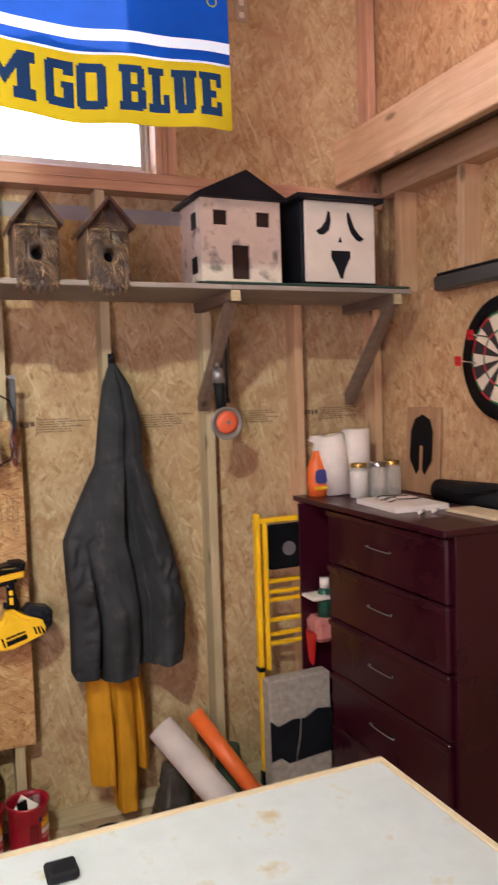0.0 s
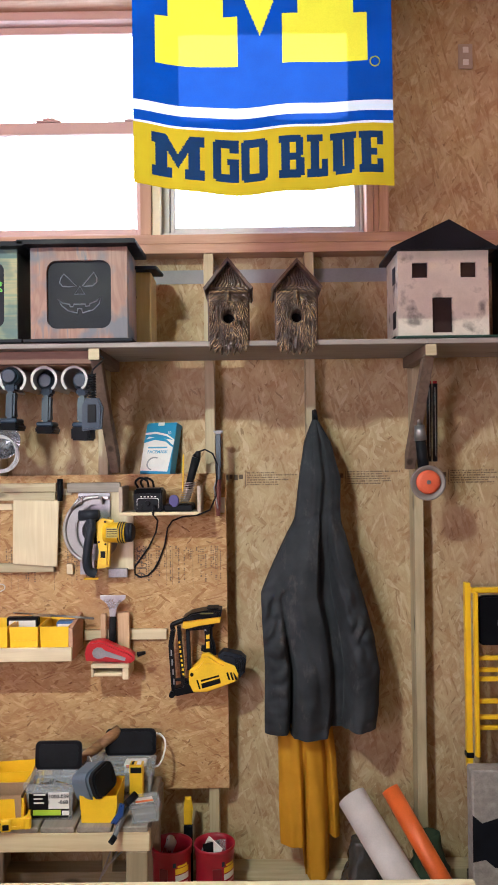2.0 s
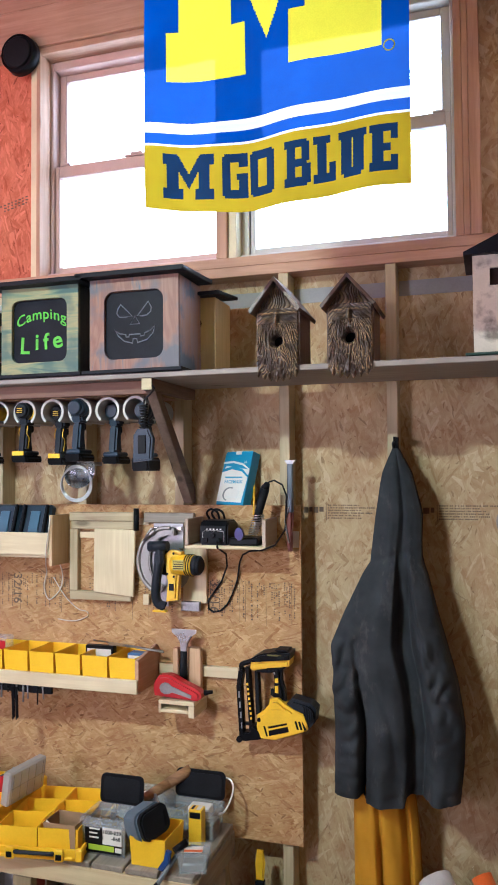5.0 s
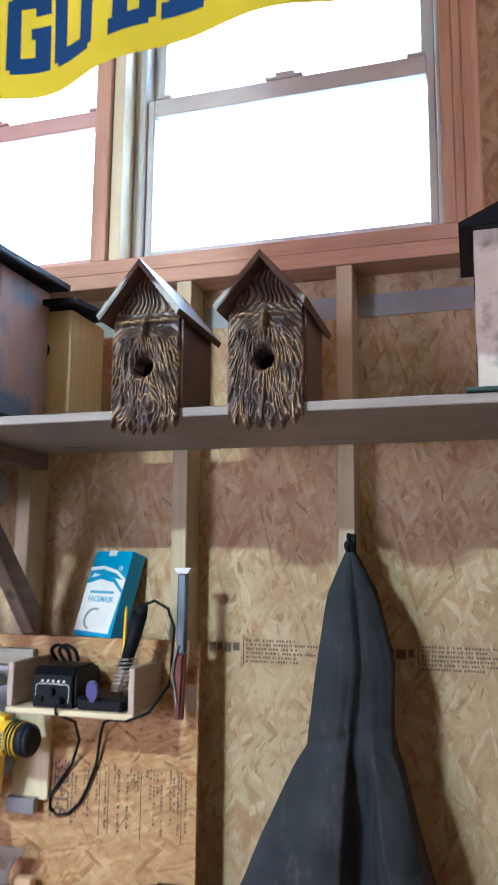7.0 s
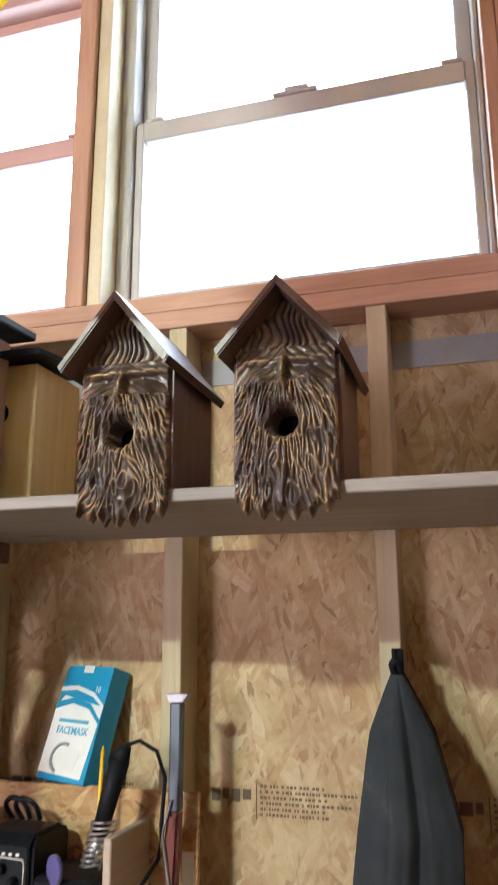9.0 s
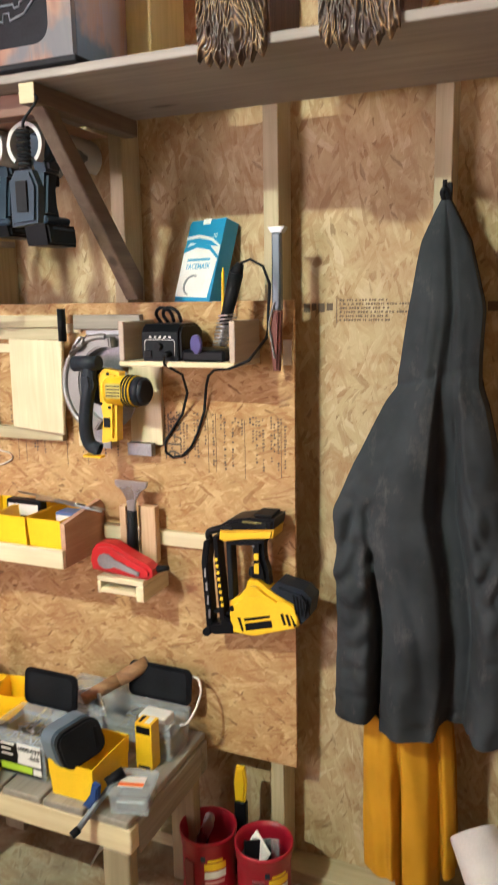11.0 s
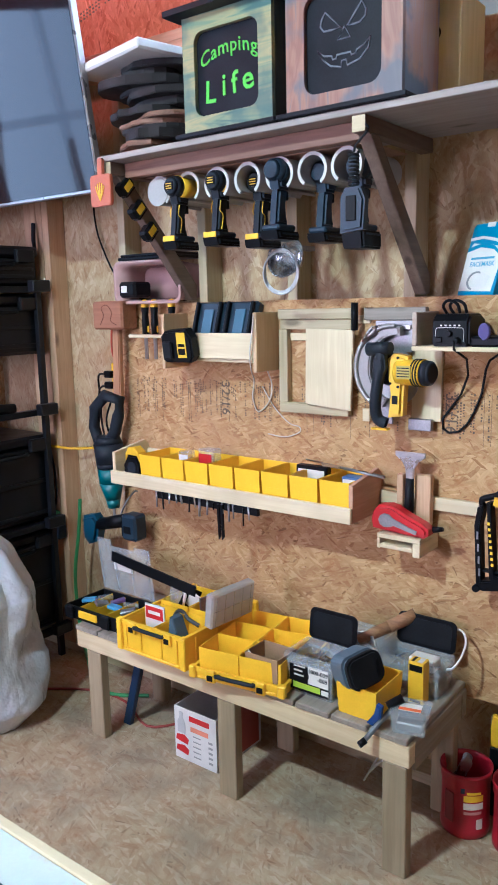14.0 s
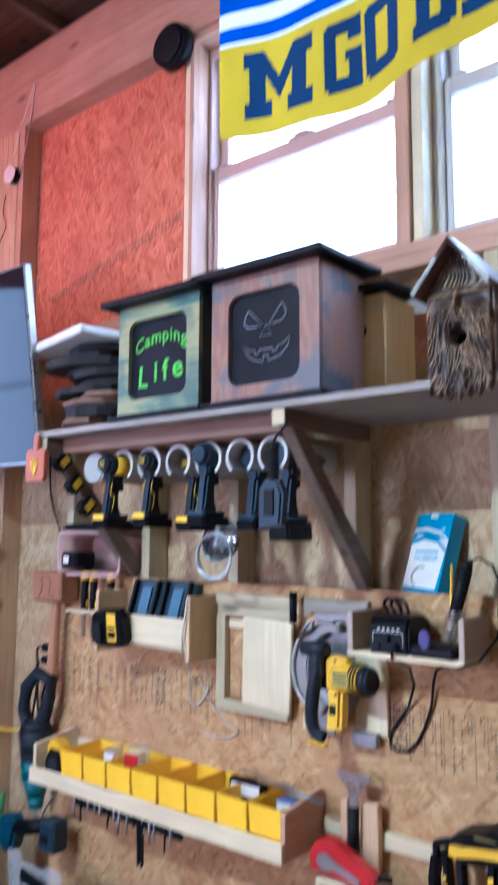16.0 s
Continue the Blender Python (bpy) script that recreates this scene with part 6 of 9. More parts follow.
part("panel_line", Shape().tube([(-0.325, -0.1532, 1.46), (-0.325, -0.1532, 1.492), (-0.31, -0.1532, 1.497), (-0.26, -0.1532, 1.497), (-0.246, -0.1532, 1.492), (-0.246, -0.1532, 1.46)], 0.0009, 4), PAPER, st)
for k in range(5):
    part("panel_mark", Shape().box(-0.313 + k * 0.013, -0.307 + k * 0.013, -0.1534, -0.1526, 1.501, 1.505, 0), PAPER, st)
part("knob", Shape().rod((-0.286, -0.1528, 1.482), (-0.286, -0.165, 1.482), 0.0095, 0.008, 16), BLACK, st)
part("switch", Shape().box(-0.325, -0.306, -0.158, -0.1528, 1.457, 1.472, 0.002), BLACK, st)
part("plug", Shape().rod((-0.262, -0.1528, 1.464), (-0.262, -0.175, 1.462), 0.009, 0.007, 12), RUBBER, st)
for dx in (0, 0.02):
    part("cord_loop", Shape().tube([(-0.335 + dx, -0.05, 1.53), (-0.345 + dx, -0.06, 1.555), (-0.325 + dx, -0.07, 1.57), (-0.3 + dx, -0.07, 1.56), (-0.295 + dx, -0.06, 1.535)], 0.0045, 7), BLACK, st)
part("stand_base", Shape().box(-0.228, -0.118, -0.155, -0.04, 1.4465, 1.474, 0.006), BLACK, st)
part("sponge_ring", Shape().rod((-0.19, -0.158, 1.487), (-0.186, -0.152, 1.487), 0.0225, n=20), plain("grey_purple", (0.09, 0.08, 0.22), 0.35), st)
pts = [(-0.155 + 0.02 * k / 60 + (0.017 + 0.004 * k / 60) * math.cos(k * 0.75), -0.1 + (0.017 + 0.004 * k / 60) * math.sin(k * 0.75), 1.478 + 0.001 * k) for k in range(76)]
part("coil_holder", Shape().tube(pts, 0.0022, 5), STEEL, st)
part("iron_grip", Shape().rod((-0.14, -0.1, 1.53), (-0.108, -0.1, 1.645), 0.013, 0.017, 16).rod((-0.108, -0.1, 1.645), (-0.098, -0.098, 1.668), 0.017, 0.009, 16), RUBBER, st)
part("iron_tip", Shape().rod((-0.155, -0.1, 1.48), (-0.14, -0.1, 1.53), 0.004, 0.006, 10), STEEL, st)
part("iron_cable", Shape().tube([(-0.098, -0.098, 1.668), (-0.075, -0.095, 1.676), (-0.046, -0.09, 1.66), (-0.03, -0.09, 1.62), (-0.033, -0.095, 1.55), (-0.035, -0.1, 1.5), (-0.055, -0.16, 1.452), (-0.1, -0.165, 1.434), (-0.16, -0.12, 1.425), (-0.205, -0.06, 1.405), (-0.227, -0.03, 1.375), (-0.24, -0.02, 1.307), (-0.262, -0.018, 1.25), (-0.282, -0.017, 1.214), (-0.308, -0.017, 1.19), (-0.335, -0.017, 1.184), (-0.357, -0.017, 1.196), (-0.357, -0.017, 1.225), (-0.33, -0.018, 1.262), (-0.302, -0.02, 1.3), (-0.27, -0.05, 1.36), (-0.256, -0.1, 1.41), (-0.265, -0.17, 1.44), (-0.262, -0.178, 1.462)], 0.0034, 8), RUBBER, st)
pen = solid("pencil", Shape().rod((-0.165, -0.06, 1.475), (-0.16, -0.06, 1.65), 0.0035, n=6).rod((-0.16, -0.06, 1.65), (-0.1598, -0.06, 1.66), 0.0035, 0.001, 6), TOOL_YELLOW, "yellow pencil standing in the soldering stand", "pencil")

fl = thing("pry_bar", "grey steel bar with reddish grip hung by the panel edge", "hand tool", (-0.03, -0.05, 1.42))
part("bar", Shape().box(-0.037, -0.016, -0.06, -0.04, 1.56, 1.735, 0.003), plain("blue_steel", (0.1, 0.125, 0.15), 0.45, 0.4), fl)
part("claw", Shape().slab([(-0.046, 1.748), (-0.006, 1.748), (-0.014, 1.735), (-0.038, 1.735)], "y", -0.06, -0.03, 0.002), DULL_STEEL, fl)
part("grip", Shape().slab([(-0.037, 1.5595), (-0.016, 1.5595), (-0.022, 1.42), (-0.036, 1.42), (-0.045, 1.5)], "y", -0.062, -0.038, 0.005), wood("oxblood_grip", (0.24, 0.07, 0.05), (0.13, 0.03, 0.02), "z", knots=False), fl)
part("strap", Shape().tube([(-0.03, -0.064, 1.58), (-0.044, -0.064, 1.53), (-0.03, -0.064, 1.45)], 0.003, 6), DULL_STEEL, fl)
solid("paper_note", Shape().box(-0.028, -0.006, -0.0135, -0.0115, 1.43, 1.49, 0.0005), PAPER, "small white paper note on the panel edge", "note")

# scraper, chalk reel, rail
rl = solid("hanging_rail", Shape().box(-0.555, -0.235, -0.03, BY, 0.945, 0.985), PALE["x"], "pale pine rail screwed to the tool board", "rail")
sh = thing("scraper_holder", "pine block holder on the tool board", "tool holder", (-0.43, -0.08, 0.83))
part("upright", Shape().box(-0.425, -0.375, -0.055, -0.0305, 0.9, 1.055), PINE["z"], sh)
part("upright", Shape().box(-0.485, -0.465, -0.055, -0.0305, 0.905, 1.05), PINE["z"], sh)
part("shelf_block", Shape().box(-0.505, -0.365, -0.145, BY, 0.868, 0.882), PALE["x"], sh)
part("shelf_block", Shape().box(-0.505, -0.495, -0.145, -0.03, 0.835, 0.8675), PALE["x"], sh)
part("shelf_block", Shape().box(-0.388, -0.365, -0.145, BY, 0.825, 0.8675), PALE["y"], sh)
part("shelf_block", Shape().box(-0.4945, -0.3885, -0.145, -0.02, 0.838, 0.85), PALE["x"], sh)
sp_ = thing("paint_scraper", "steel paint scraper with a black grip", "scraper", (-0.44, -0.07, 0.93))
part("blade", Shape().slab([(-0.482, 1.125), (-0.385, 1.125), (-0.386, 1.112), (-0.408, 1.096), (-0.42, 1.075), (-0.424, 1.042), (-0.446, 1.042), (-0.448, 1.075), (-0.46, 1.096), (-0.481, 1.112)], "y", -0.075, -0.066, 0.001), STEEL, sp_)
part("grip", Shape().rod((-0.435, -0.07, 1.045), (-0.437, -0.07, 0.93), 0.013, 0.015, 14), RUBBER, sp_)
cr = thing("chalk_reel", "red chalk line reel with grey crank on its block", "chalk line", (-0.42, -0.1, 0.883))
part("case", Shape().slab([(-0.525, 0.893), (-0.36, 0.8835), (-0.345, 0.893), (-0.345, 0.912), (-0.362, 0.925), (-0.415, 0.946), (-0.455, 0.966), (-0.475, 0.97), (-0.507, 0.966), (-0.524, 0.945), (-0.53, 0.918)], "y", -0.14, -0.085, 0.009), RED, cr)
part("crank", Shape().slab([(-0.5, 0.925), (-0.494, 0.939), (-0.48, 0.946), (-0.464, 0.944), (-0.452, 0.934), (-0.375, 0.906), (-0.378, 0.895), (-0.45, 0.912), (-0.462, 0.906), (-0.48, 0.904), (-0.494, 0.911)], "y", -0.1485, -0.1415, 0.002), DULL_STEEL, cr)
part("nose", Shape().rod((-0.335, -0.118, 0.912), (-0.305, -0.118, 0.918), 0.01, 0.006, 12), BLACK, cr)

# nailer hung upside down
nl = thing("framing_nailer", "yellow and black cordless nailer hung upside down", "nail gun", (-0.08, -0.06, 0.74))
part("body", Shape().slab([(-0.142, 0.775), (-0.128, 0.763), (-0.078, 0.762), (-0.01, 0.786), (0.036, 0.803), (0.042, 0.815), (0.022, 0.862), (-0.012, 0.874), (-0.04, 0.888), (-0.067, 0.908), (-0.096, 0.904), (-0.1, 0.884), (-0.118, 0.862), (-0.143, 0.845), (-0.146, 0.81)], "y", -0.108, -0.04, 0.012), TOOL_YELLOW, nl)
part("body_ridge", Shape().slab([(-0.13, 0.772), (-0.078, 0.769), (0.03, 0.806), (0.018, 0.852), (-0.05, 0.874), (-0.09, 0.872), (-0.13, 0.838)], "y", -0.1125, -0.1085, 0.003), TOOL_YELLOW, nl)
part("motor_cap", Shape().slab([(-0.035, 0.893), (-0.014, 0.915), (0.052, 0.901), (0.072, 0.882), (0.066, 0.836), (0.044, 0.812), (0.026, 0.862), (-0.01, 0.876)], "y", -0.112, -0.03, 0.012), SLATE, nl)
for k in range(4):
    part("cap_rib", Shape().slab([(0.028 + 0.009 * k, 0.893 - 0.004 * k), (0.032 + 0.009 * k, 0.892 - 0.004 * k), (0.04 + 0.007 * k, 0.842), (0.036 + 0.007 * k, 0.841)], "y", -0.1145, -0.1122, 0.0005), BLACK, nl)
part("shoulder", Shape().slab([(-0.016, 0.86), (0.02, 0.848), (0.036, 0.82), (0.042, 0.832), (0.03, 0.862), (-0.006, 0.876)], "y", -0.1155, -0.113, 0.001), TOOL_YELLOW, nl)
part("cap_rim", Shape().tube([(0.05, -0.1135, 0.895), (0.064, -0.1135, 0.872), (0.058, -0.1135, 0.84)], 0.003, 6), RUBBER, nl)
part("grip", Shape().slab([(-0.09, 0.908), (-0.042, 0.895), (-0.046, 0.935), (-0.056, 0.965), (-0.056, 1.005), (-0.05, 1.02), (-0.098, 1.015), (-0.086, 0.985), (-0.084, 0.95)], "y", -0.092, -0.05, 0.01), BLACK, nl)
for z0, z1 in ((0.925, 0.952), (0.96, 0.978)):
    part("grip_inlay", Shape().slab([(-0.079, z0), (-0.066, z0), (-0.066, z1), (-0.079, z1 - 0.003)], "y", -0.0945, -0.0925, 0.0005), TOOL_YELLOW, nl)
part("trigger", Shape().slab([(-0.1, 0.912), (-0.09, 0.908), (-0.086, 0.93), (-0.098, 0.932)], "y", -0.08, -0.062, 0.002), RUBBER, nl)
part("battery_dock", Shape().slab([(-0.168, 1.006), (-0.155, 1.0), (-0.1, 1.012), (-0.026, 1.022), (-0.022, 1.045), (-0.165, 1.028)], "y", -0.105, -0.03, 0.005), TOOL_YELLOW, nl)
part("dock_chin", Shape().slab([(-0.15, 0.992), (-0.09, 0.996), (-0.05, 1.006), (-0.05, 1.0145), (-0.15, 0.9995)], "y", -0.1, -0.04, 0.003), BLACK, nl)
part("battery", Shape().slab([(-0.168, 1.0295), (-0.022, 1.0465), (-0.018, 1.072), (-0.085, 1.07), (-0.135, 1.06), (-0.164, 1.042)], "y", -0.112, -0.025, 0.006), BLACK, nl)
part("battery_plate", Shape().slab([(-0.075, 1.0735), (-0.03, 1.0742), (-0.03, 1.078), (-0.075, 1.0773)], "y", -0.1, -0.035, 0.001), RUBBER, nl)
part("battery_latch", Shape().box(-0.15, -0.125, -0.116, -0.1125, 1.036, 1.046, 0.002), RUBBER, nl)
part("battery_latch", Shape().box(-0.062, -0.037, -0.116, -0.1125, 1.05, 1.06, 0.002), RUBBER, nl)
part("battery_mark", Shape().box(-0.1, -0.05, -0.1135, -0.1122, 1.058, 1.063, 0), plain("olive_print", (0.16, 0.14, 0.03), 0.5), nl)
part("magazine_rail", Shape().slab([(-0.2, 1.0), (-0.214, 0.992), (-0.222, 0.938), (-0.212, 0.766), (-0.196, 0.766), (-0.205, 0.938), (-0.196, 0.988)], "y", -0.098, -0.06, 0.003), BLACK, nl)
part("magazine_rail", Shape().slab([(-0.189, 1.008), (-0.177, 1.008), (-0.161, 0.785), (-0.175, 0.785)], "y", -0.095, -0.058, 0.002), BLACK, nl)
part("magazine_rail", Shape().slab([(-0.156, 0.994), (-0.143, 0.99), (-0.138, 0.846), (-0.152, 0.84)], "y", -0.088, -0.055, 0.002), RUBBER, nl)
for k in range(8):
    part("magazine_rib", Shape().box(-0.1835 + 0.002 * k, -0.1765 + 0.002 * k, -0.0972, -0.0953, 0.945 - 0.017 * k, 0.953 - 0.017 * k, 0), TOOL_YELLOW, nl)
for k in range(4):
    part("magazine_window", Shape().box(-0.213 + 0.003 * k, -0.208 + 0.003 * k, -0.0995, -0.0982, 0.9 - 0.036 * k, 0.922 - 0.036 * k, 0), DULL_STEEL, nl)
part("top_arm", Shape().tube([(-0.206, -0.078, 0.995), (-0.207, -0.078, 1.012), (-0.185, -0.078, 1.022), (-0.158, -0.075, 1.03)], 0.0095, 8), BLACK, nl)
part("nose", Shape().slab([(-0.215, 0.75), (-0.19, 0.747), (-0.124, 0.76), (-0.138, 0.79), (-0.16, 0.8), (-0.172, 0.782), (-0.2, 0.776)], "y", -0.098, -0.05, 0.004).rod((-0.21, -0.073, 0.753), (-0.21, -0.104, 0.753), 0.011, n=12), BLACK, nl)
part("cross_bar", Shape().box(-0.2, -0.145, -0.085, -0.065, 0.8, 0.808, 0.002), RUBBER, nl)
for k in range(3):
    part("vent", Shape().slab([(-0.004 + 0.013 * k, 0.838), (0.003 + 0.013 * k, 0.84), (0.012 + 0.013 * k, 0.812), (0.005 + 0.013 * k, 0.81)], "y", -0.1135, -0.112), BLACK, nl)
part("side_slot", Shape().slab([(-0.106, 0.778), (-0.1, 0.778), (-0.11, 0.812), (-0.117, 0.812)], "y", -0.1142, -0.1126, 0), BLACK, nl)
part("name_bar", Shape().slab([(-0.095, 0.78), (-0.024, 0.8), (-0.028, 0.818), (-0.098, 0.798)], "y", -0.1138, -0.1126), BLACK, nl)
part("type_bar", Shape().slab([(-0.098, 0.805), (-0.03, 0.824), (-0.032, 0.83), (-0.1, 0.812)], "y", -0.1138, -0.1126), BLACK, nl)
part("bolt", Shape().rod((-0.133, -0.108, 0.832), (-0.133, -0.1145, 0.832), 0.007, n=10), BLACK, nl)
part("wall_hook", Shape().rod((-0.08, -0.09, 0.995), (-0.08, BY, 0.995), 0.006), DULL_STEEL, nl)

# ---- things on the low bench ----
BZ = 0.4215


def cased_box(name, label, x0, x1, y0, y1, z1, split, handle=True):
    """Yellow carry case with corner posts, latches and inner cups."""
    t = thing(name, label, "toolbox", ((x0 + x1) / 2, (y0 + y1) / 2, BZ), "yellow organiser cases")
    part("case", Shape().bin(x0, x1, y0, y1, BZ, z1, 0.006, 0.002), YELLOW, t)
    for x in (x0, x1):
        for y in (y0, y1):
            part("corner_post", Shape().box(x - 0.012, x + 0.012, y - 0.012, y + 0.012, BZ + 0.002, z1 + 0.006, 0.004), YELLOW, t)
    for f in (0.22, 0.78):
        x = x0 + (x1 - x0) * f
        part("latch", Shape().box(x - 0.016, x + 0.016, y0 - 0.014, y0 - 0.002, z1 - 0.036, z1 + 0.004, 0.003), YELLOW, t)
        part("latch_pin", Shape().box(x - 0.01, x + 0.01, y0 - 0.018, y0 - 0.0145, z1 - 0.028, z1 - 0.01, 0.002), BLACK, t)
    if handle:
        xm, hw = (x0 + x1) / 2, 0.058
        part("handle", Shape().tube([(xm - hw, y0 - 0.004, z1 - 0.012), (xm - hw, y0 - 0.017, z1 - 0.008), (xm + hw, y0 - 0.017, z1 - 0.008), (xm + hw, y0 - 0.004, z1 - 0.012)], 0.0065, 8), SLATE, t)
    part("rib", Shape().box(x0 + 0.02, x1 - 0.02, y0 - 0.008, y0 - 0.001, BZ + 0.004, BZ + 0.014, 0.002), YELLOW, t)
    part("rim", Shape().bin(x0 - 0.005, x1 + 0.005, y0 - 0.005, y1 + 0.005, z1 - 0.01, z1 + 0.002, 0.009, 0.0, floor_too=False), YELLOW, t)
    if z1 > 0.5:
        for f in (0.1, 0.34, 0.66, 0.9):
            x = x0 + (x1 - x0) * f
            part("front_rib", Shape().box(x - 0.004, x + 0.004, y0 - 0.007, y0 - 0.001, BZ + 0.016, z1 - 0.012, 0.002), YELLOW, t)
        part("side_rib", Shape().box(x1 + 0.001, x1 + 0.007, y0 + 0.05, y0 + 0.058, BZ + 0.01, z1 - 0.012, 0.002).box(x1 + 0.001, x1 + 0.007, y0 + 0.16, y0 + 0.168, BZ + 0.01, z1 - 0.012, 0.002), YELLOW, t)
    for a, b, c, d, za in split:
        part("cup", Shape().bin(a, b, c, d, BZ + 0.007, za, 0.0025, 0.002), YELLOW, t)
    return t


cased_box("organiser_case", "deep yellow organiser case full of packets on the bench", -1.30, -1.012, -0.475, -0.1, 0.53,
          [(-1.287, -1.162, -0.46, -0.295, 0.527), (-1.152, -1.027, -0.46, -0.295, 0.527), (-1.287, -1.162, -0.285, -0.12, 0.54), (-1.152, -1.027, -0.285, -0.12, 0.54)])
shallow = cased_box("organiser_case", "shallow yellow organiser case with six open cups", -0.995, -0.685, -0.465, -0.09, 0.457,
          [(a, a + 0.138, b, b + 0.113, 0.516 - 0.004 * k) for k, b in enumerate((-0.445, -0.326, -0.207)) for a in (-0.982, -0.838)])
shallow.rotation_euler[2] = radians(9)
ins = thing("cardboard_insert", "bent brown cardboard piece with scraps in an open cup", "cardboard", (-0.79, -0.34, 0.44))
part("card_insert", Shape().bin(-0.80, -0.684, -0.425, -0.33, 0.432, 0.528, 0.0025, 0.003), plain("kraft_card", (0.34, 0.22, 0.12), 0.8, var=0.15), ins)
part("paper_corner", Shape().slab([(-0.8, 0.49), (-0.74, 0.49), (-0.795, 0.535)], "y", -0.422, -0.42), PAPER, ins)
card = thing("carded_pack", "red and white carded pack standing in the yellow case", "packet", (-1.25, -0.35, 0.44))
part("card", Shape().box(-1.255, -1.165, -0.402, -0.396, 0.45, 0.575, 0.001), PAPER, card)
part("label", Shape().box(-1.25, -1.17, -0.4035, -0.4022, 0.525, 0.567, 0), RED, card)
part("print_bar", Shape().box(-1.238, -1.182, -0.4045, -0.4037, 0.541, 0.553, 0), PAPER, card)
part("print_bar", Shape().box(-1.24, -1.19, -0.4035, -0.4022, 0.465, 0.48, 0), NAVY, card)
wd = solid("sanding_wedge", Shape().slab([(-1.125, 0.44), (-1.04, 0.44), (-1.09, 0.565), (-1.105, 0.57)], "y", -0.44, -0.39, 0.003), plain("slate_paint", (0.07, 0.12, 0.17), 0.5), "blue-grey wedge block in the yellow case", "block")
random.seed(31)
for k in range(9):
    x, y = -1.27 + random.random() * 0.22, -0.24 + random.random() * 0.1
    m = pose(x, y, 0.525, random.uniform(-20, 20), random.uniform(-30, 30), random.uniform(0, 180))
    solid("small_packet", Shape().box(-0.03, 0.03, -0.004, 0.004, -0.03, 0.045, 0.002, m=m), (CLEAR, PAPER, DULL_STEEL, RED, BLACK)[k % 5], "small packet of fittings in the organiser case", "packet", group="packets in the case")
co = thing("parts_organiser", "flat clear plastic parts box standing on edge", "parts box", (-1.05, -0.2, BZ))
m = pose(-0.985, -0.28, 0.535, 0, 8, -6)
part("case", Shape().box(-0.018, 0.018, -0.1, 0.1, 0, 0.12, 0.006, m=m), clear("frosted_plastic", (0.62, 0.62, 0.6), 0.5, 0.3), co)
for k in range(5):
    part("divider", Shape().box(-0.0195, 0.0195, -0.082 + 0.04 * k, -0.08 + 0.04 * k, 0.01, 0.11, 0, m=m), CLEAR, co)
part("divider", Shape().box(-0.0197, 0.0197, -0.09, 0.09, 0.06, 0.062, 0, m=m), CLEAR, co)

bo = thing("black_organiser", "black organiser with open clear lid and yellow dividers", "parts box", (-1.53, -0.3, BZ))
part("case", Shape().bin(-1.68, -1.41, -0.395, -0.21, BZ, 0.472, 0.006, 0.002), BLACK, bo)
part("front_plate", Shape().box(-1.61, -1.51, -0.4035, -0.3965, 0.435, 0.463, 0.002), YELLOW, bo)
for x in (-1.655, -1.46):
    part("latch", Shape().box(x - 0.022, x + 0.022, -0.412, -0.3975, BZ + 0.004, 0.474, 0.004), BLACK, bo)
for k in range(3):
    part("divider", Shape().box(-1.62 + 0.07 * k, -1.617 + 0.07 * k, -0.385, -0.22, 0.43, 0.468, 0), YELLOW, bo)
for k in range(7):
    m = pose(-1.65 + 0.035 * k, -0.31 + 0.05 * (k % 2), 0.465, random.uniform(-15, 15), random.uniform(-15, 15), random.uniform(0, 90))
    part("packet", Shape().box(-0.028, 0.028, -0.015, 0.015, -0.006, 0.008, 0.003, m=m), (plain("blue_label", (0.1, 0.32, 0.55), 0.4) if k == 0 else bpy.data.materials["blue_label"], CLEAR, DULL_STEEL, plain("violet_label", (0.15, 0.1, 0.25), 0.4) if k == 3 else CLEAR)[k % 4], bo)
m = pose(-1.535, -0.203, 0.475, 6, 0, 0)
part("lid", Shape().box(-0.15, 0.13, 0, 0.005, 0, 0.19, 0.002, m=m), CLEAR, bo)
for x0, x1, z0, z1 in ((-0.15, -0.075, 0.19, 0.215), (0.05, 0.13, 0.19, 0.205)):
    part("lid_lip", Shape().box(x0, x1, 0, 0.005, z0 + 0.0003, z1, 0.001, m=m), CLEAR, bo)
for k in range(4):
    part("lid_rib", Shape().box(-0.14 + 0.085 * k, -0.136 + 0.085 * k, -0.008, -0.0005, 0.01, 0.17, 0, m=m), CLEAR, bo)
part("lid_sticker", Shape().box(-0.07, 0.03, -0.0015, -0.0004, 0.095, 0.155, 0, m=m), PAPER, bo)
solid("black_rule", Shape().slab([(-1.6, 0.61), (-1.595, 0.65), (-1.17, 0.596), (-1.175, 0.556)], "y", -0.235, -0.229, 0.001), BLACK, "long flat black plastic rule propped across the boxes", "rule")
gp_ = thing("grey_guide", "grey hooked plastic guide in the yellow case", "hand tool", (-1.15, -0.3, 0.5))
part("arm", Shape().tube([(-1.22, -0.31, 0.48), (-1.19, -0.31, 0.525), (-1.165, -0.31, 0.53), (-1.14, -0.31, 0.51), (-1.1, -0.3, 0.49)], 0.007, 8), plain("dark_grey_guide", (0.07, 0.08, 0.09), 0.5), gp_)


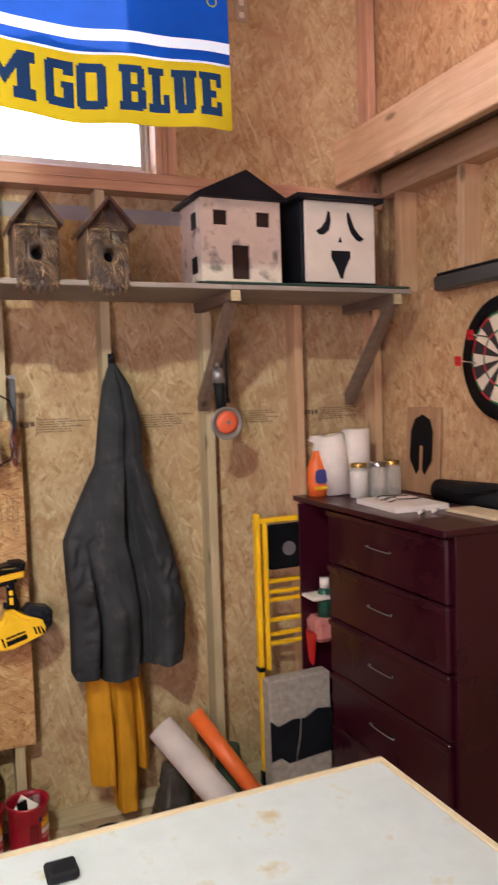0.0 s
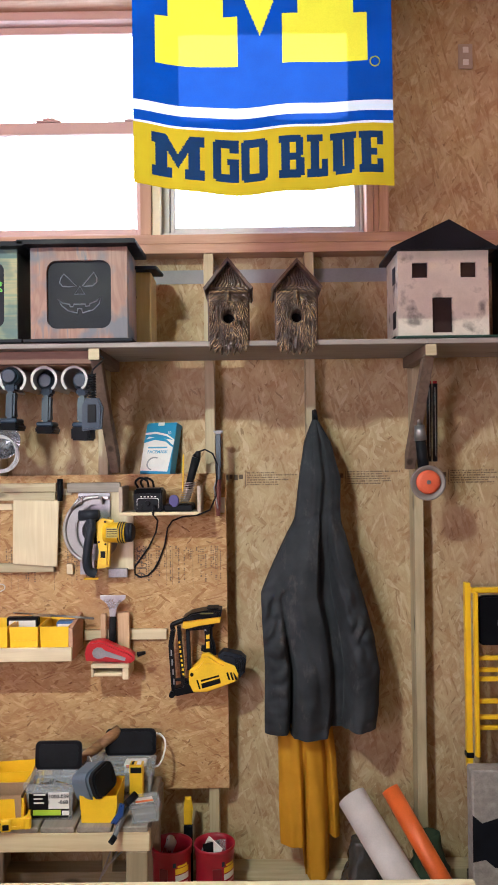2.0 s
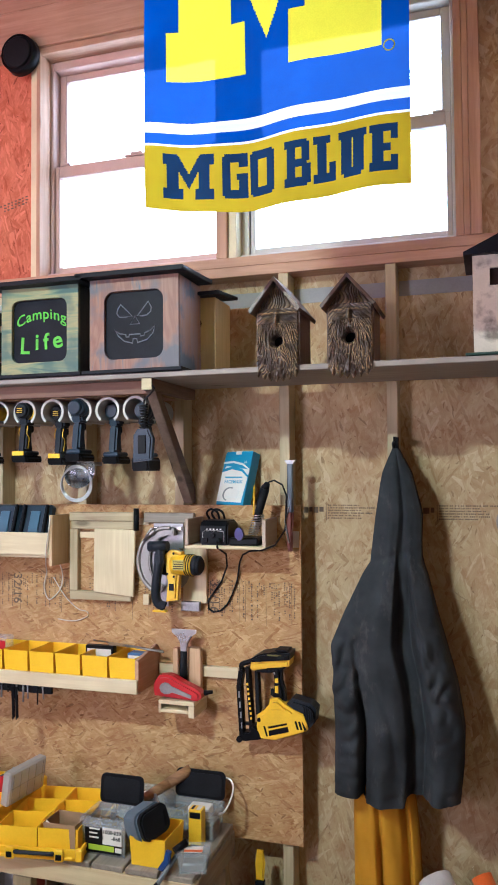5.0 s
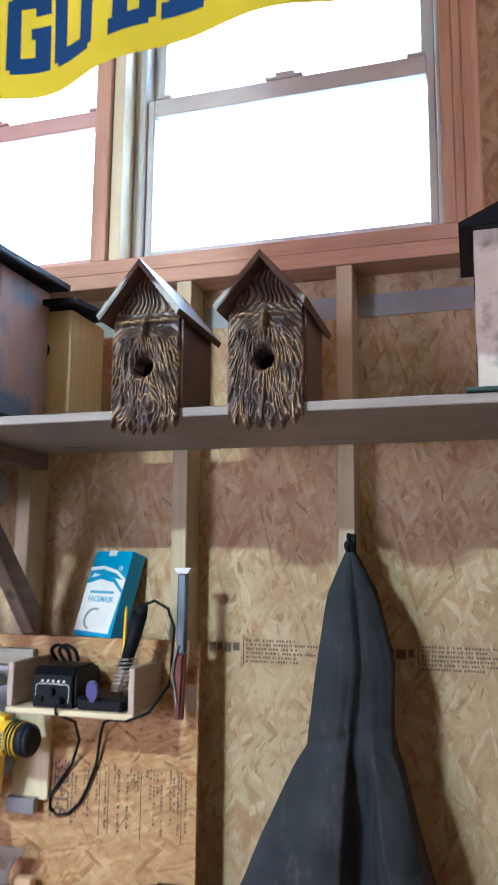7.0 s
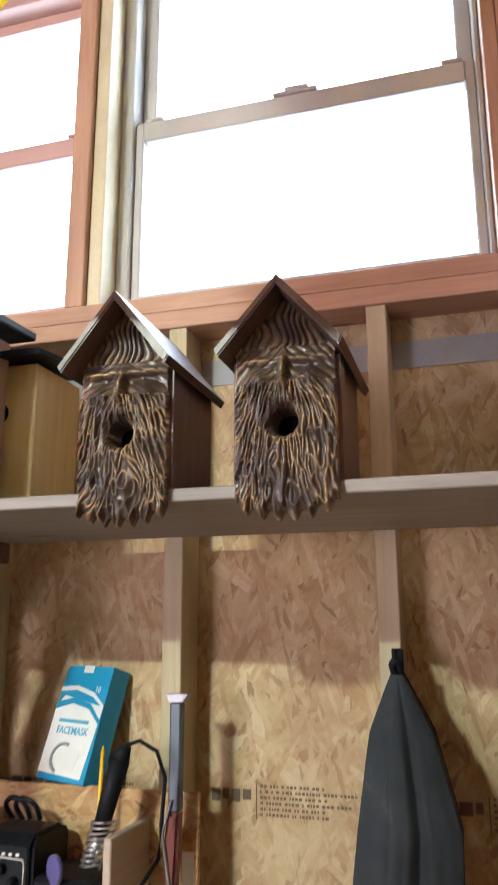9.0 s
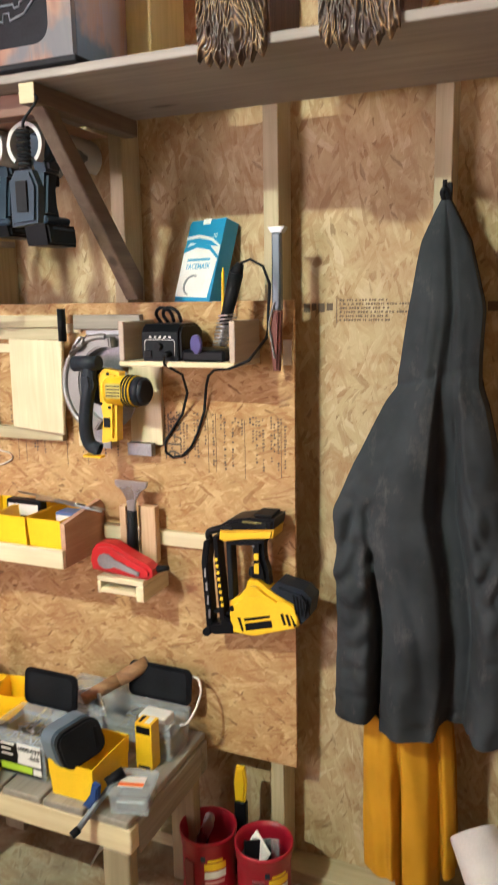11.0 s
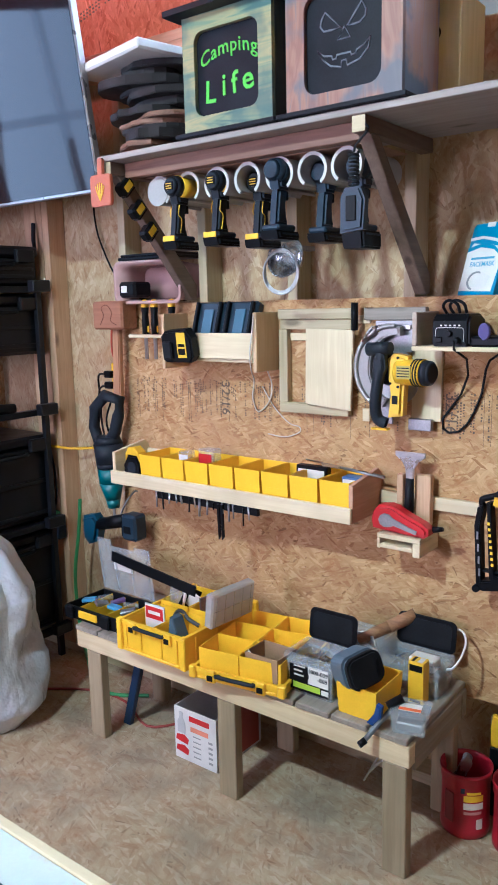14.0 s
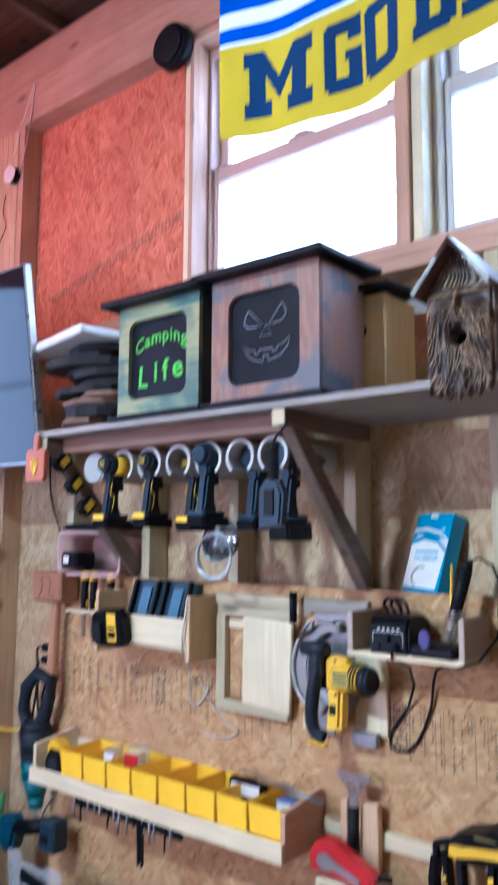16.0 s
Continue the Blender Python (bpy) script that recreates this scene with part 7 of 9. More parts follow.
def screws(parent, x0, x1, y0, y1, z, n):
    for k in range(n):
        x, y, a = random.uniform(x0, x1), random.uniform(y0, y1), random.uniform(0, 6.28)
        d = Vector((math.cos(a), math.sin(a), random.uniform(-0.3, 0.6))) * 0.02
        c = Vector((x, y, z + random.uniform(-0.004, 0.012)))
        part("screw", Shape().rod(c - d, c + d, 0.0016, 0.0026, 6), STEEL if k % 3 else plain("brass_screw", (0.45, 0.34, 0.15), 0.3, 0.9) if "brass_screw" not in bpy.data.materials else bpy.data.materials["brass_screw"], parent)


def screw_tub(label, x0, x1, y0, y1, z1, lid_tilt):
    t = thing("screw_tub", label, "plastic tub", ((x0 + x1) / 2, (y0 + y1) / 2, BZ), "clear screw tubs")
    part("tub", Shape().bin(x0 + 0.006, x1 - 0.006, y0 + 0.006, y1 - 0.006, BZ, z1 - 0.02, 0.003, 0.005), CLEAR, t)
    part("rim", Shape().bin(x0 - 0.002, x1 + 0.002, y0 - 0.002, y1 + 0.002, z1 - 0.026, z1, 0.0115, 0.0, floor_too=False), CLEAR, t)
    m = pose((x0 + x1) / 2, y1 + 0.004, z1 - 0.004, lid_tilt, 0, 0)
    h = (x1 - x0) / 2
    part("lid", Shape().slab(rounded(-h, h, 0, 0.1, 0.02), "y", 0, 0.007, 0.002, m=m), BLACK, t)
    part("lid_recess", Shape().slab(rounded(-h + 0.014, h - 0.014, 0.012, 0.088, 0.014), "y", -0.0015, -0.0003, 0, m=m), RUBBER, t)
    part("fill", Shape().box(x0 + 0.012, x1 - 0.012, y0 + 0.012, y1 - 0.012, BZ + 0.004, z1 - 0.05, 0.004), plain("screw_heap", (0.2, 0.17, 0.12), 0.4, 0.6, var=0.6, scale=110, bump=0.9) if "screw_heap" not in bpy.data.materials else bpy.data.materials["screw_heap"], t)
    screws(t, x0 + 0.03, x1 - 0.03, y0 + 0.03, y1 - 0.03, z1 - 0.038, 26)
    return t


tub = screw_tub("clear tub of screws with open black lid and stock label", -0.686, -0.518, -0.383, -0.255, 0.542, -8)
part("label", Shape().box(-0.668, -0.536, -0.3835, -0.3825, 0.432, 0.512, 0), BLACK, tub)
part("label_white", Shape().box(-0.602, -0.532, -0.3848, -0.384, 0.462, 0.518, 0), PAPER, tub)
part("label_green", Shape().box(-0.655, -0.56, -0.3848, -0.384, 0.44, 0.458, 0), plain("lime_print", (0.4, 0.6, 0.03), 0.5), tub)
part("label_barcode", Shape().box(-0.556, -0.532, -0.3848, -0.384, 0.44, 0.455, 0), PAPER, tub)
for k, w_ in enumerate((0.04, 0.03, 0.035)):
    part("label_print", Shape().box(-0.652, -0.652 + w_, -0.3848, -0.384, 0.507 - 0.014 * k, 0.512 - 0.014 * k, 0), PAPER, tub)
lettering("1000-039", 0.018, facing(-0.567, -0.3854, 0.503), "stock_number", BLACK, tub, 0.0003, 0.0003)
lettering("1", 0.018, facing(-0.6, -0.3854, 0.484), "stock_number", BLACK, tub, 0.0003, 0.0003)
lettering("-868", 0.018, facing(-0.552, -0.3854, 0.484), "stock_number", BLACK, tub, 0.0003, 0.0003)
tub2 = screw_tub("clear bucket of screws with open black lid and wire handle", -0.468, -0.275, -0.195, -0.085, 0.522, -8)
part("wire_handle", Shape().tube([(-0.275, -0.14, 0.5), (-0.255, -0.14, 0.51), (-0.24, -0.12, 0.54), (-0.238, -0.09, 0.575), (-0.26, -0.06, 0.592), (-0.285, -0.055, 0.594)], 0.0035, 7), WHITE, tub2)
pk = thing("carded_pack", "white boxed packet lying on the screws", "packet", (-0.35, -0.18, 0.545))
part("card", Shape().box(-0.38, -0.3, -0.175, -0.125, 0.492, 0.528, 0.003), PAPER, pk)
part("label", Shape().box(-0.372, -0.32, -0.1762, -0.1752, 0.511, 0.523, 0), plain("faded_red", (0.6, 0.2, 0.15), 0.5), pk)

yb = thing("parts_bin", "yellow plastic bin holding a grey sanding block", "parts bin", (-0.42, -0.33, BZ))
part("cup", Shape().bin(-0.486, -0.37, -0.402, -0.25, BZ, 0.465, 0.003, 0.002), YELLOW, yb)
part("collar", Shape().bin(-0.489, -0.367, -0.405, -0.247, 0.4655, 0.513, 0.003, 0.002, floor_too=False), YELLOW, yb)
sb = thing("sanding_block", "grey and black rounded sanding block leaning in the bin", "sanding block", (-0.44, -0.35, 0.47))
m = pose(-0.455, -0.355, 0.548, -14, -10, 66)
dome = rounded(-0.062, 0.058, -0.052, 0.045, 0.03)
part("grip", Shape().slab(dome, "y", -0.028, 0.045, 0.008, m=m), plain("blue_grey_plastic", (0.12, 0.16, 0.21), 0.4), sb)
part("pad", Shape().slab([(a * 0.97, b * 0.97) for a, b in dome], "y", -0.055, -0.0285, 0.006, m=m), RUBBER, sb)
part("slot", Shape().slab([(0.025, -0.03), (0.035, -0.03), (0.042, 0.015), (0.034, 0.02)], "y", -0.057, -0.0552, m=m), BLACK, sb)

lt = thing("small_tub", "small clear lidded tub with an orange label", "plastic tub", (-0.28, -0.36, BZ))
lt.rotation_euler[2] = radians(15)
part("tub", Shape().bin(-0.325, -0.238, -0.405, -0.325, BZ, 0.472, 0.0025, 0.004), CLEAR, lt)
part("lid", Shape().slab(rounded(-0.334, -0.229, -0.414, -0.316, 0.012), "z", 0.4725, 0.482, 0.002), CLEAR, lt)
part("label", Shape().box(-0.312, -0.252, -0.39, -0.35, 0.4822, 0.4832, 0), PAPER, lt)
part("label_stripe", Shape().box(-0.312, -0.252, -0.388, -0.375, 0.4834, 0.484, 0), ORANGE, lt)
part("contents", Shape().box(-0.318, -0.245, -0.398, -0.332, BZ + 0.004, 0.45, 0.004), DULL_STEEL, lt)
sq = thing("spring_clamp", "blue and grey clamp lying over the bench edge", "clamp", (-0.37, -0.42, BZ))
ea, eb = Vector((-0.366, -0.478, 0.404)), Vector((-0.329, -0.375, 0.472))
part("bar", Shape().rod(ea, eb, 0.0095, 0.0095, 4), plain("clamp_grey", (0.16, 0.18, 0.2), 0.4, 0.4), sq)
part("jaw", Shape().slab([(-0.385, 0.43), (-0.365, 0.425), (-0.342, 0.455), (-0.338, 0.488), (-0.354, 0.493), (-0.362, 0.462)], "y", -0.428, -0.408, 0.004), plain("clamp_blue", (0.015, 0.06, 0.24), 0.4), sq)
part("pad", Shape().rod(ea - Vector((0.006, 0.011, 0.006)), ea + Vector((0.004, 0.006, 0.004)), 0.0125, 0.0125, 4), BLACK, sq)
part("handle", Shape().rod((-0.338, -0.392, 0.478), (-0.308, -0.36, 0.497), 0.012, 0.013), BLACK, sq)
yc = thing("small_carton", "narrow yellow and black carton standing on the bench", "carton", (-0.31, -0.25, BZ))
part("box", Shape().box(-0.35, -0.303, -0.24, -0.2, BZ, 0.548, 0.001), TOOL_YELLOW, yc)
part("print_bar", Shape().box(-0.346, -0.307, -0.2412, -0.2402, 0.52, 0.54, 0), BLACK, yc)
part("print_bar", Shape().box(-0.343, -0.335, -0.235, -0.205, 0.5482, 0.5488, 0), BLACK, yc)
part("print_bar", Shape().box(-0.325, -0.31, -0.235, -0.205, 0.5482, 0.5488, 0), PAPER, yc)
part("print_bar", Shape().box(-0.343, -0.31, -0.2412, -0.2402, 0.425, 0.432, 0), BLACK, yc)
cb = thing("clear_box", "open clear box with papers and a wooden roller", "plastic tub", (-0.6, -0.1, BZ))
part("tub", Shape().bin(-0.632, -0.475, -0.2, -0.065, BZ, 0.53, 0.003, 0.006), CLEAR, cb)
part("rim", Shape().bin(-0.64, -0.467, -0.208, -0.057, 0.5305, 0.54, 0.01, 0, floor_too=False), CLEAR, cb)
for k in range(5):
    m = pose(-0.6 + 0.024 * k, -0.14, 0.505, random.uniform(-25, 25), random.uniform(-30, 30), random.uniform(-40, 40))
    part("paper", Shape().box(-0.035, 0.035, -0.002, 0.002, -0.03, 0.035, 0, m=m), PAPER if k % 2 else CLEAR, cb)
hm = thing("wooden_stick", "short barked branch piece sticking out of the clear box", "wood piece", (-0.5, -0.1, 0.55))
BRANCH = wood("barked_branch", (0.42, 0.24, 0.11), (0.2, 0.1, 0.045), "x", fine=1.6)
sa, sb_ = Vector((-0.56, -0.16, 0.525)), Vector((-0.42, -0.05, 0.605))
part("shaft", Shape().rod(sa, sa.lerp(sb_, 0.55), 0.017, 0.0195, 14).rod(sa.lerp(sb_, 0.55), sb_, 0.0195, 0.022, 14), BRANCH, hm)
part("cut_end", Shape().rod(sb_, sb_ + (sb_ - sa).normalized() * 0.002, 0.0215, 0.021, 14), plain("dark_end_grain", (0.12, 0.07, 0.045), 0.7, var=0.4, scale=60), hm)
random.seed(8)
for k in range(3):
    x = -0.4 + 0.035 * k
    solid("loose_rod", Shape().rod((x, -0.25, 0.293), (x - 0.05 - 0.02 * k, -0.32, 0.17 + 0.03 * k), 0.003, n=8), STEEL, "thin steel rod hanging under the bench", "rod", group="hanging rods")

# under the bench
bxw = thing("carton", "white printed carton with red pictures under the bench", "carton", (-1.09, -0.23, 0))
part("box", Shape().bin(-1.185, -0.995, -0.352, -0.1, 0, 0.195, 0.004, 0), plain("carton_white", (0.66, 0.65, 0.63), 0.6), bxw)
# Dull dark sheet: the shade on this side is put into its colour.
part("side_print", Shape().box(-0.9948, -0.9938, -0.34, -0.115, 0.01, 0.185, 0), plain("carton_side_shade", (0.3, 0.06, 0.05), 0.6), bxw)
part("name_bar", Shape().box(-1.115, -1.025, -0.3535, -0.3525, 0.155, 0.175, 0), RED, bxw)
part("print_bar", Shape().box(-1.11, -1.03, -0.3535, -0.3525, 0.118, 0.136, 0), plain("coral_print", (0.7, 0.25, 0.16), 0.6), bxw)
part("pictured_bottle", Shape().slab([(-1.17, 0.1), (-1.135, 0.1), (-1.135, 0.14), (-1.145, 0.16), (-1.145, 0.18), (-1.16, 0.18), (-1.16, 0.16), (-1.17, 0.14)], "y", -0.3535, -0.3525), plain("grey_white_print", (0.45, 0.46, 0.47), 0.6), bxw)
for z in (0.07, 0.03):
    part("pictured_pad", Shape().slab([(-1.18, z), (-1.125, z - 0.008), (-1.12, z + 0.012), (-1.14, z + 0.026), (-1.175, z + 0.02)], "y", -0.3535, -0.3525), RED, bxw)
for k in range(5):
    part("print_bar", Shape().box(-1.1 + 0.0 * k, -1.065, -0.3535, -0.3525, 0.1 - 0.019 * k, 0.104 - 0.019 * k, 0), plain("grey_text_print", (0.3, 0.3, 0.3), 0.6) if k == 0 else bpy.data.materials["grey_text_print"], bxw)
    part("print_bar", Shape().box(-1.03, -1.012, -0.3535, -0.3525, 0.098 - 0.019 * k, 0.106 - 0.019 * k, 0), bpy.data.materials["grey_text_print"], bxw)
solid("blue_prop", Shape().slab([(-1.5, 0.0), (-1.465, 0.0), (-1.38, 0.292), (-1.415, 0.292)], "y", -0.31, -0.285, 0.003), plain("deep_blue_paint", (0.012, 0.035, 0.09), 0.45), "dark blue metal prop leaning under the bench", "prop")
solid("garden_hose", Shape().tube([(-2.02, -0.02, 0.75), (-2.03, -0.03, 0.6), (-2.06, -0.04, 0.4), (-2.0, -0.08, 0.2), (-1.85, -0.15, 0.02), (-1.7, -0.2, 0.012), (-1.55, -0.12, 0.012)], 0.008, 8), plain("green_hose", (0.06, 0.28, 0.09), 0.45), "green hose hanging on the post down to the floor", "hose")
solid("extension_lead", Shape().tube([(-2.0, -0.35, 0.006), (-1.8, -0.22, 0.006), (-1.6, -0.2, 0.006), (-1.4, -0.28, 0.006), (-1.3, -0.18, 0.006)], 0.005, 6), plain("dull_red_cord", (0.3, 0.05, 0.04), 0.5), "red cord lying on the floor under the bench", "extension lead")

# red canisters
CRIMSON = plain("crimson_plastic", (0.33, 0.008, 0.025), 0.38, var=0.15)
for k, (x, y, lb) in enumerate(((-0.215, -0.115, "red plastic coffee canister with metal brackets inside"), (-0.055, -0.115, "red plastic coffee canister with packets inside"))):
    c = thing("coffee_canister", lb, "canister", (x, y, 0), "coffee canisters")
    h = 0.208
    part("can", Shape().turned((x, y, 0), [(0.0, 0.001), (0.068, 0.001), (0.073, 0.008), (0.073, 0.03), (0.0705, 0.035), (0.0705, 0.165), (0.074, 0.172), (0.0745, 0.195), (0.077, 0.198), (0.077, h), (0.073, h), (0.0705, 0.19), (0.067, 0.17), (0.067, 0.012), (0.0, 0.012)], 32), CRIMSON, c)
    a = -1.9 if k == 0 else -1.4
    gx, gy = x + 0.062 * math.cos(a), y + 0.062 * math.sin(a)
    part("grip_recess", Shape().box(-0.016, 0.016, -0.0125, -0.007, 0.05, 0.145, 0.004, m=Matrix.Translation((gx, gy, 0)) @ Matrix.Rotation(a + math.pi / 2, 4, "Z")), plain("dark_red_recess", (0.17, 0.005, 0.014), 0.45) if k == 0 else bpy.data.materials["dark_red_recess"], c)

    def wrap(a0, a1, z0, z1, mt, nm, r=0.0712):
        s = Shape()
        s.grid(lambda u, v: (x + r * math.cos(a0 + (a1 - a0) * u), y + r * math.sin(a0 + (a1 - a0) * u), z0 + (z1 - z0) * v), 8, 1)
        part(nm, s, mt, c)
    b0 = -0.87 if k == 0 else -0.6
    wrap(b0 - 0.42, b0 + 0.42, 0.125, 0.145, TOOL_YELLOW, "label_glow")
    wrap(b0 - 0.3, b0 + 0.3, 0.148, 0.156, TOOL_YELLOW, "label_glow")
    wrap(b0 - 0.42, b0 + 0.42, 0.1, 0.121, PAPER, "name_bar")
    wrap(b0 - 0.4, b0 + 0.35, 0.084, 0.093, plain("pale_pink_print", (0.6, 0.3, 0.3), 0.5) if k == 0 else bpy.data.materials["pale_pink_print"], "print_bar")
    wrap(b0 + 0.12, b0 + 0.42, 0.035, 0.068, PAPER, "print_bar")
    wrap(b0 - 0.55, b0 - 0.38, 0.15, 0.168, NAVY, "print_dot")
    for j in range(3):
        m = pose(x + random.uniform(-0.02, 0.025), y + random.uniform(-0.02, 0.02), 0.2, random.uniform(-25, 15), random.uniform(-15, 25), random.uniform(-40, 40))
        if k == 0:
            part("bracket", Shape().slab(rounded(-0.015, 0.015, -0.09, 0.025, 0.013), "y", -0.0012, 0.0012, 0, m=m), STEEL, c)
        else:
            part("packet", Shape().box(-0.035, 0.035, -0.003, 0.003, -0.08, 0.018, 0.001, m=m), (BLACK, PAPER, CLEAR)[j], c)
pb = thing("paint_brush", "brush with a yellow handle standing behind the canisters", "brush", (-0.16, -0.02, 0.2))
part("handle", Shape().slab([(-0.176, 0.23), (-0.148, 0.23), (-0.142, 0.29), (-0.148, 0.335), (-0.172, 0.335), (-0.178, 0.29)], "y", -0.028, -0.01, 0.005), TOOL_YELLOW, pb)
part("bristles", Shape().box(-0.178, -0.144, -0.03, -0.008, 0.001, 0.2295, 0.003), BLACK, pb)
bs = thing("rubber_boot", "black rubber clog on the floor by the wall", "shoe", (0.23, -0.17, 0))
part("sole", Shape().slab([(0.23 + 0.075 * math.cos(a) , -0.17 + 0.075 * math.sin(a)) for a in [2 * math.pi * k / 20 for k in range(20)]], "z", 0.0, 0.028, 0.006), RUBBER, bs)
part("upper", Shape().turned((0.23, -0.165, 0.0285), [(0.07, 0), (0.066, 0.008), (0.056, 0.012), (0.05, 0.007), (0.03, 0.006), (0.0, 0.006)], 20), RUBBER, bs)
sc_ = Shape()
for k in range(3):
    sc_.box(-0.03, 0.03, -0.025, 0.025, 0.001 + 0.002 * k, 0.003 + 0.002 * k, 0, m=pose(0.1 + 0.012 * k, -0.265, 0, 0, 0, 20 * k))
solid("paper_scrap", sc_, PAPER, "torn white paper scrap on the floor", "paper")

# ---- hanging clothes ----


def profile(table, z):
    for (za, *a), (zb, *b) in zip(table, table[1:]):
        if za >= z >= zb:
            f = (za - z) / (za - zb)
            return [p + (q - p) * f for p, q in zip(a, b)]
    return list(table[0][1:] if z > table[0][0] else table[-1][1:])


COAT = [(1.785, 0.338, 0.358, 0.012), (1.755, 0.326, 0.374, 0.03), (1.7, 0.305, 0.403, 0.055), (1.56, 0.283, 0.438, 0.075), (1.45, 0.27, 0.434, 0.085), (1.395, 0.262, 0.436, 0.092), (1.36, 0.24, 0.45, 0.1), (1.22, 0.172, 0.484, 0.115),
        (1.12, 0.13, 0.512, 0.12), (1.0, 0.134, 0.545, 0.125), (0.85, 0.142, 0.568, 0.13), (0.72, 0.14, 0.562, 0.125), (0.6, 0.138, 0.548, 0.12)]


def ease(a, b, x):
    f = min(1, max(0, (x - a) / (b - a)))
    return f * f * (3 - 2 * f)


def coat_front(u, v):
    bottom = 0.618 if u < 0.235 else 0.598 if u < 0.58 else 0.625 if u < 0.74 else 0.632
    z = 1.785 + (bottom - 1.785) * v
    xl, xr, d = profile(COAT, z)
    x = xl + (xr - xl) * u
    lower, mid = ease(1.16, 0.9, z), ease(1.5, 1.2, z)
    y = -0.03 - d * (0.62 + 0.38 * math.sin(math.pi * min(1, max(0, u * 0.94 + 0.02))) ** 0.6)
    # body panel standing proud, the side panel folded back behind it
    fold = 0.58 - 0.05 * ease(0.9, 1.5, z) + 0.012 * noise.noise((z * 5, 2, 1))
    y += 0.062 * mid * ease(fold - 0.02, fold + 0.04, u) * (1 - ease(0.7, 0.8, u))
    y -= 0.016 * mid * math.exp(-(((u - 0.4) / 0.1) ** 2))
    # sleeves
    y += 0.055 * lower * math.exp(-(((u - 0.235 + 0.03 * ease(0.8, 1.1, z)) / 0.02) ** 2))
    y -= 0.032 * lower * math.sqrt(max(0, 1 - ((u - 0.115) / 0.125) ** 2))
    y -= 0.05 * ease(1.34, 1.12, z) * math.sqrt(max(0, 1 - ((u - 0.86) / 0.15) ** 2))
    y += 0.02 * ease(1.36, 1.25, z) * (1 - ease(1.2, 1.0, z)) * math.exp(-(((u - 0.74 - 0.5 * (1.28 - z)) / 0.025) ** 2))
    # hood seam and its side fold
    y += 0.014 * math.exp(-(((z - 1.395 - 0.05 * u) / 0.014) ** 2)) * (1 if u < 0.5 else 0.5)
    y += 0.02 * ease(1.38, 1.5, z) * math.exp(-(((u - 0.62) / 0.07) ** 2)) * min(1, v * 5)
    sleeve = 1 - ease(0.2, 0.27, u) + ease(0.7, 0.76, u)
    wrinkle = abs(noise.noise((u * 6 + 4 * z, z * 17 - 5 * u, 3)))
    y += sleeve * (0.045 * math.exp(-(((z - 1.04) / 0.15) ** 2)) + 0.014 * lower + 0.003) * (0.35 - wrinkle) * min(1, v * 3)
    y += (1 - 0.5 * sleeve) * (0.004 + 0.02 * lower) * (0.3 - abs(noise.noise((u * 7, z * 2.2, 8)))) * min(1, v * 4)
    y += 0.004 * noise.noise((x * 30, z * 22, 1)) + 0.008 * noise.noise((u * 5 + z * 6, z * 7, 6)) * min(1, v * 3)
    y += 0.005 * math.exp(-(((z - bottom - 0.03) / 0.006) ** 2)) + sleeve * 0.008 * math.exp(-(((z - bottom - 0.07) / 0.007) ** 2))
    return (x, min(y, -0.026), z)


coat = thing("work_jacket", "dark grey hooded work jacket hanging on a hook", "jacket", (0.35, -0.1, 0.6))
s = Shape().grid(coat_front, 84, 120)
JACKET = cloth("jacket_cloth", (0.03, 0.035, 0.04), 0, 0.85, 700, 0.4)
jn, jl = JACKET.node_tree.nodes, JACKET.node_tree.links
jco, jmap = jn.new("ShaderNodeTexCoord"), jn.new("ShaderNodeMapping")
jmap.inputs["Scale"].default_value = (9, 9, 4.5)
jl.new(jco.outputs["Object"], jmap.inputs["Vector"])
rub = node(jn, "TexNoise", Scale=1.6, Detail=7.0, Roughness=0.7)
jl.new(jmap.outputs[0], rub.inputs["Vector"])
jbase = jn["Principled BSDF"].inputs["Base Color"]
jl.new(mix_rgb(jn, jl, ramp(jn, jl, rub.outputs[0], (0.56, (0, 0, 0)), (0.78, (0.75,) * 3)), jbase.links[0].from_socket, (0.11, 0.1, 0.1)), jbase)
part("front", s, JACKET, coat)
s = Shape().grid(lambda u, v: (coat_front(u, v)[0], -0.022 if u in (0, 1) else -0.018, coat_front(u, v)[2] + 0.004), 40, 40)
part("back", s, bpy.data.materials["jacket_cloth"], coat)
for u in (0.0, 1.0):
    s = Shape().grid(lambda a, v: (coat_front(u, v)[0], -0.02 + (coat_front(u, v)[1] + 0.02) * a, coat_front(u, v)[2]), 2, 60)
    part("edge_seam", s, bpy.data.materials["jacket_cloth"], coat)
part("hanging_loop", Shape().tube([(0.346, -0.03, 1.78), (0.342, -0.045, 1.80), (0.35, -0.045, 1.806), (0.355, -0.03, 1.785)], 0.006, 7), RUBBER, coat)
hk = thing("coat_hook", "small black coat hook on the stud", "hook", (0.347, -0.02, 1.8))
part("plate", Shape().box(0.338, 0.357, -0.008, -0.0005, 1.77, 1.825, 0.002), BLACK, hk)
part("prong", Shape().tube([(0.347, -0.008, 1.805), (0.347, -0.03, 1.80), (0.347, -0.045, 1.81), (0.347, -0.048, 1.825)], 0.005, 7), BLACK, hk)

BIB = [(0.68, 0.19, 0.39, 0.07), (0.5, 0.19, 0.41, 0.08), (0.3, 0.19, 0.42, 0.075), (0.1, 0.195, 0.42, 0.06), (0.0, 0.2, 0.42, 0.06)]


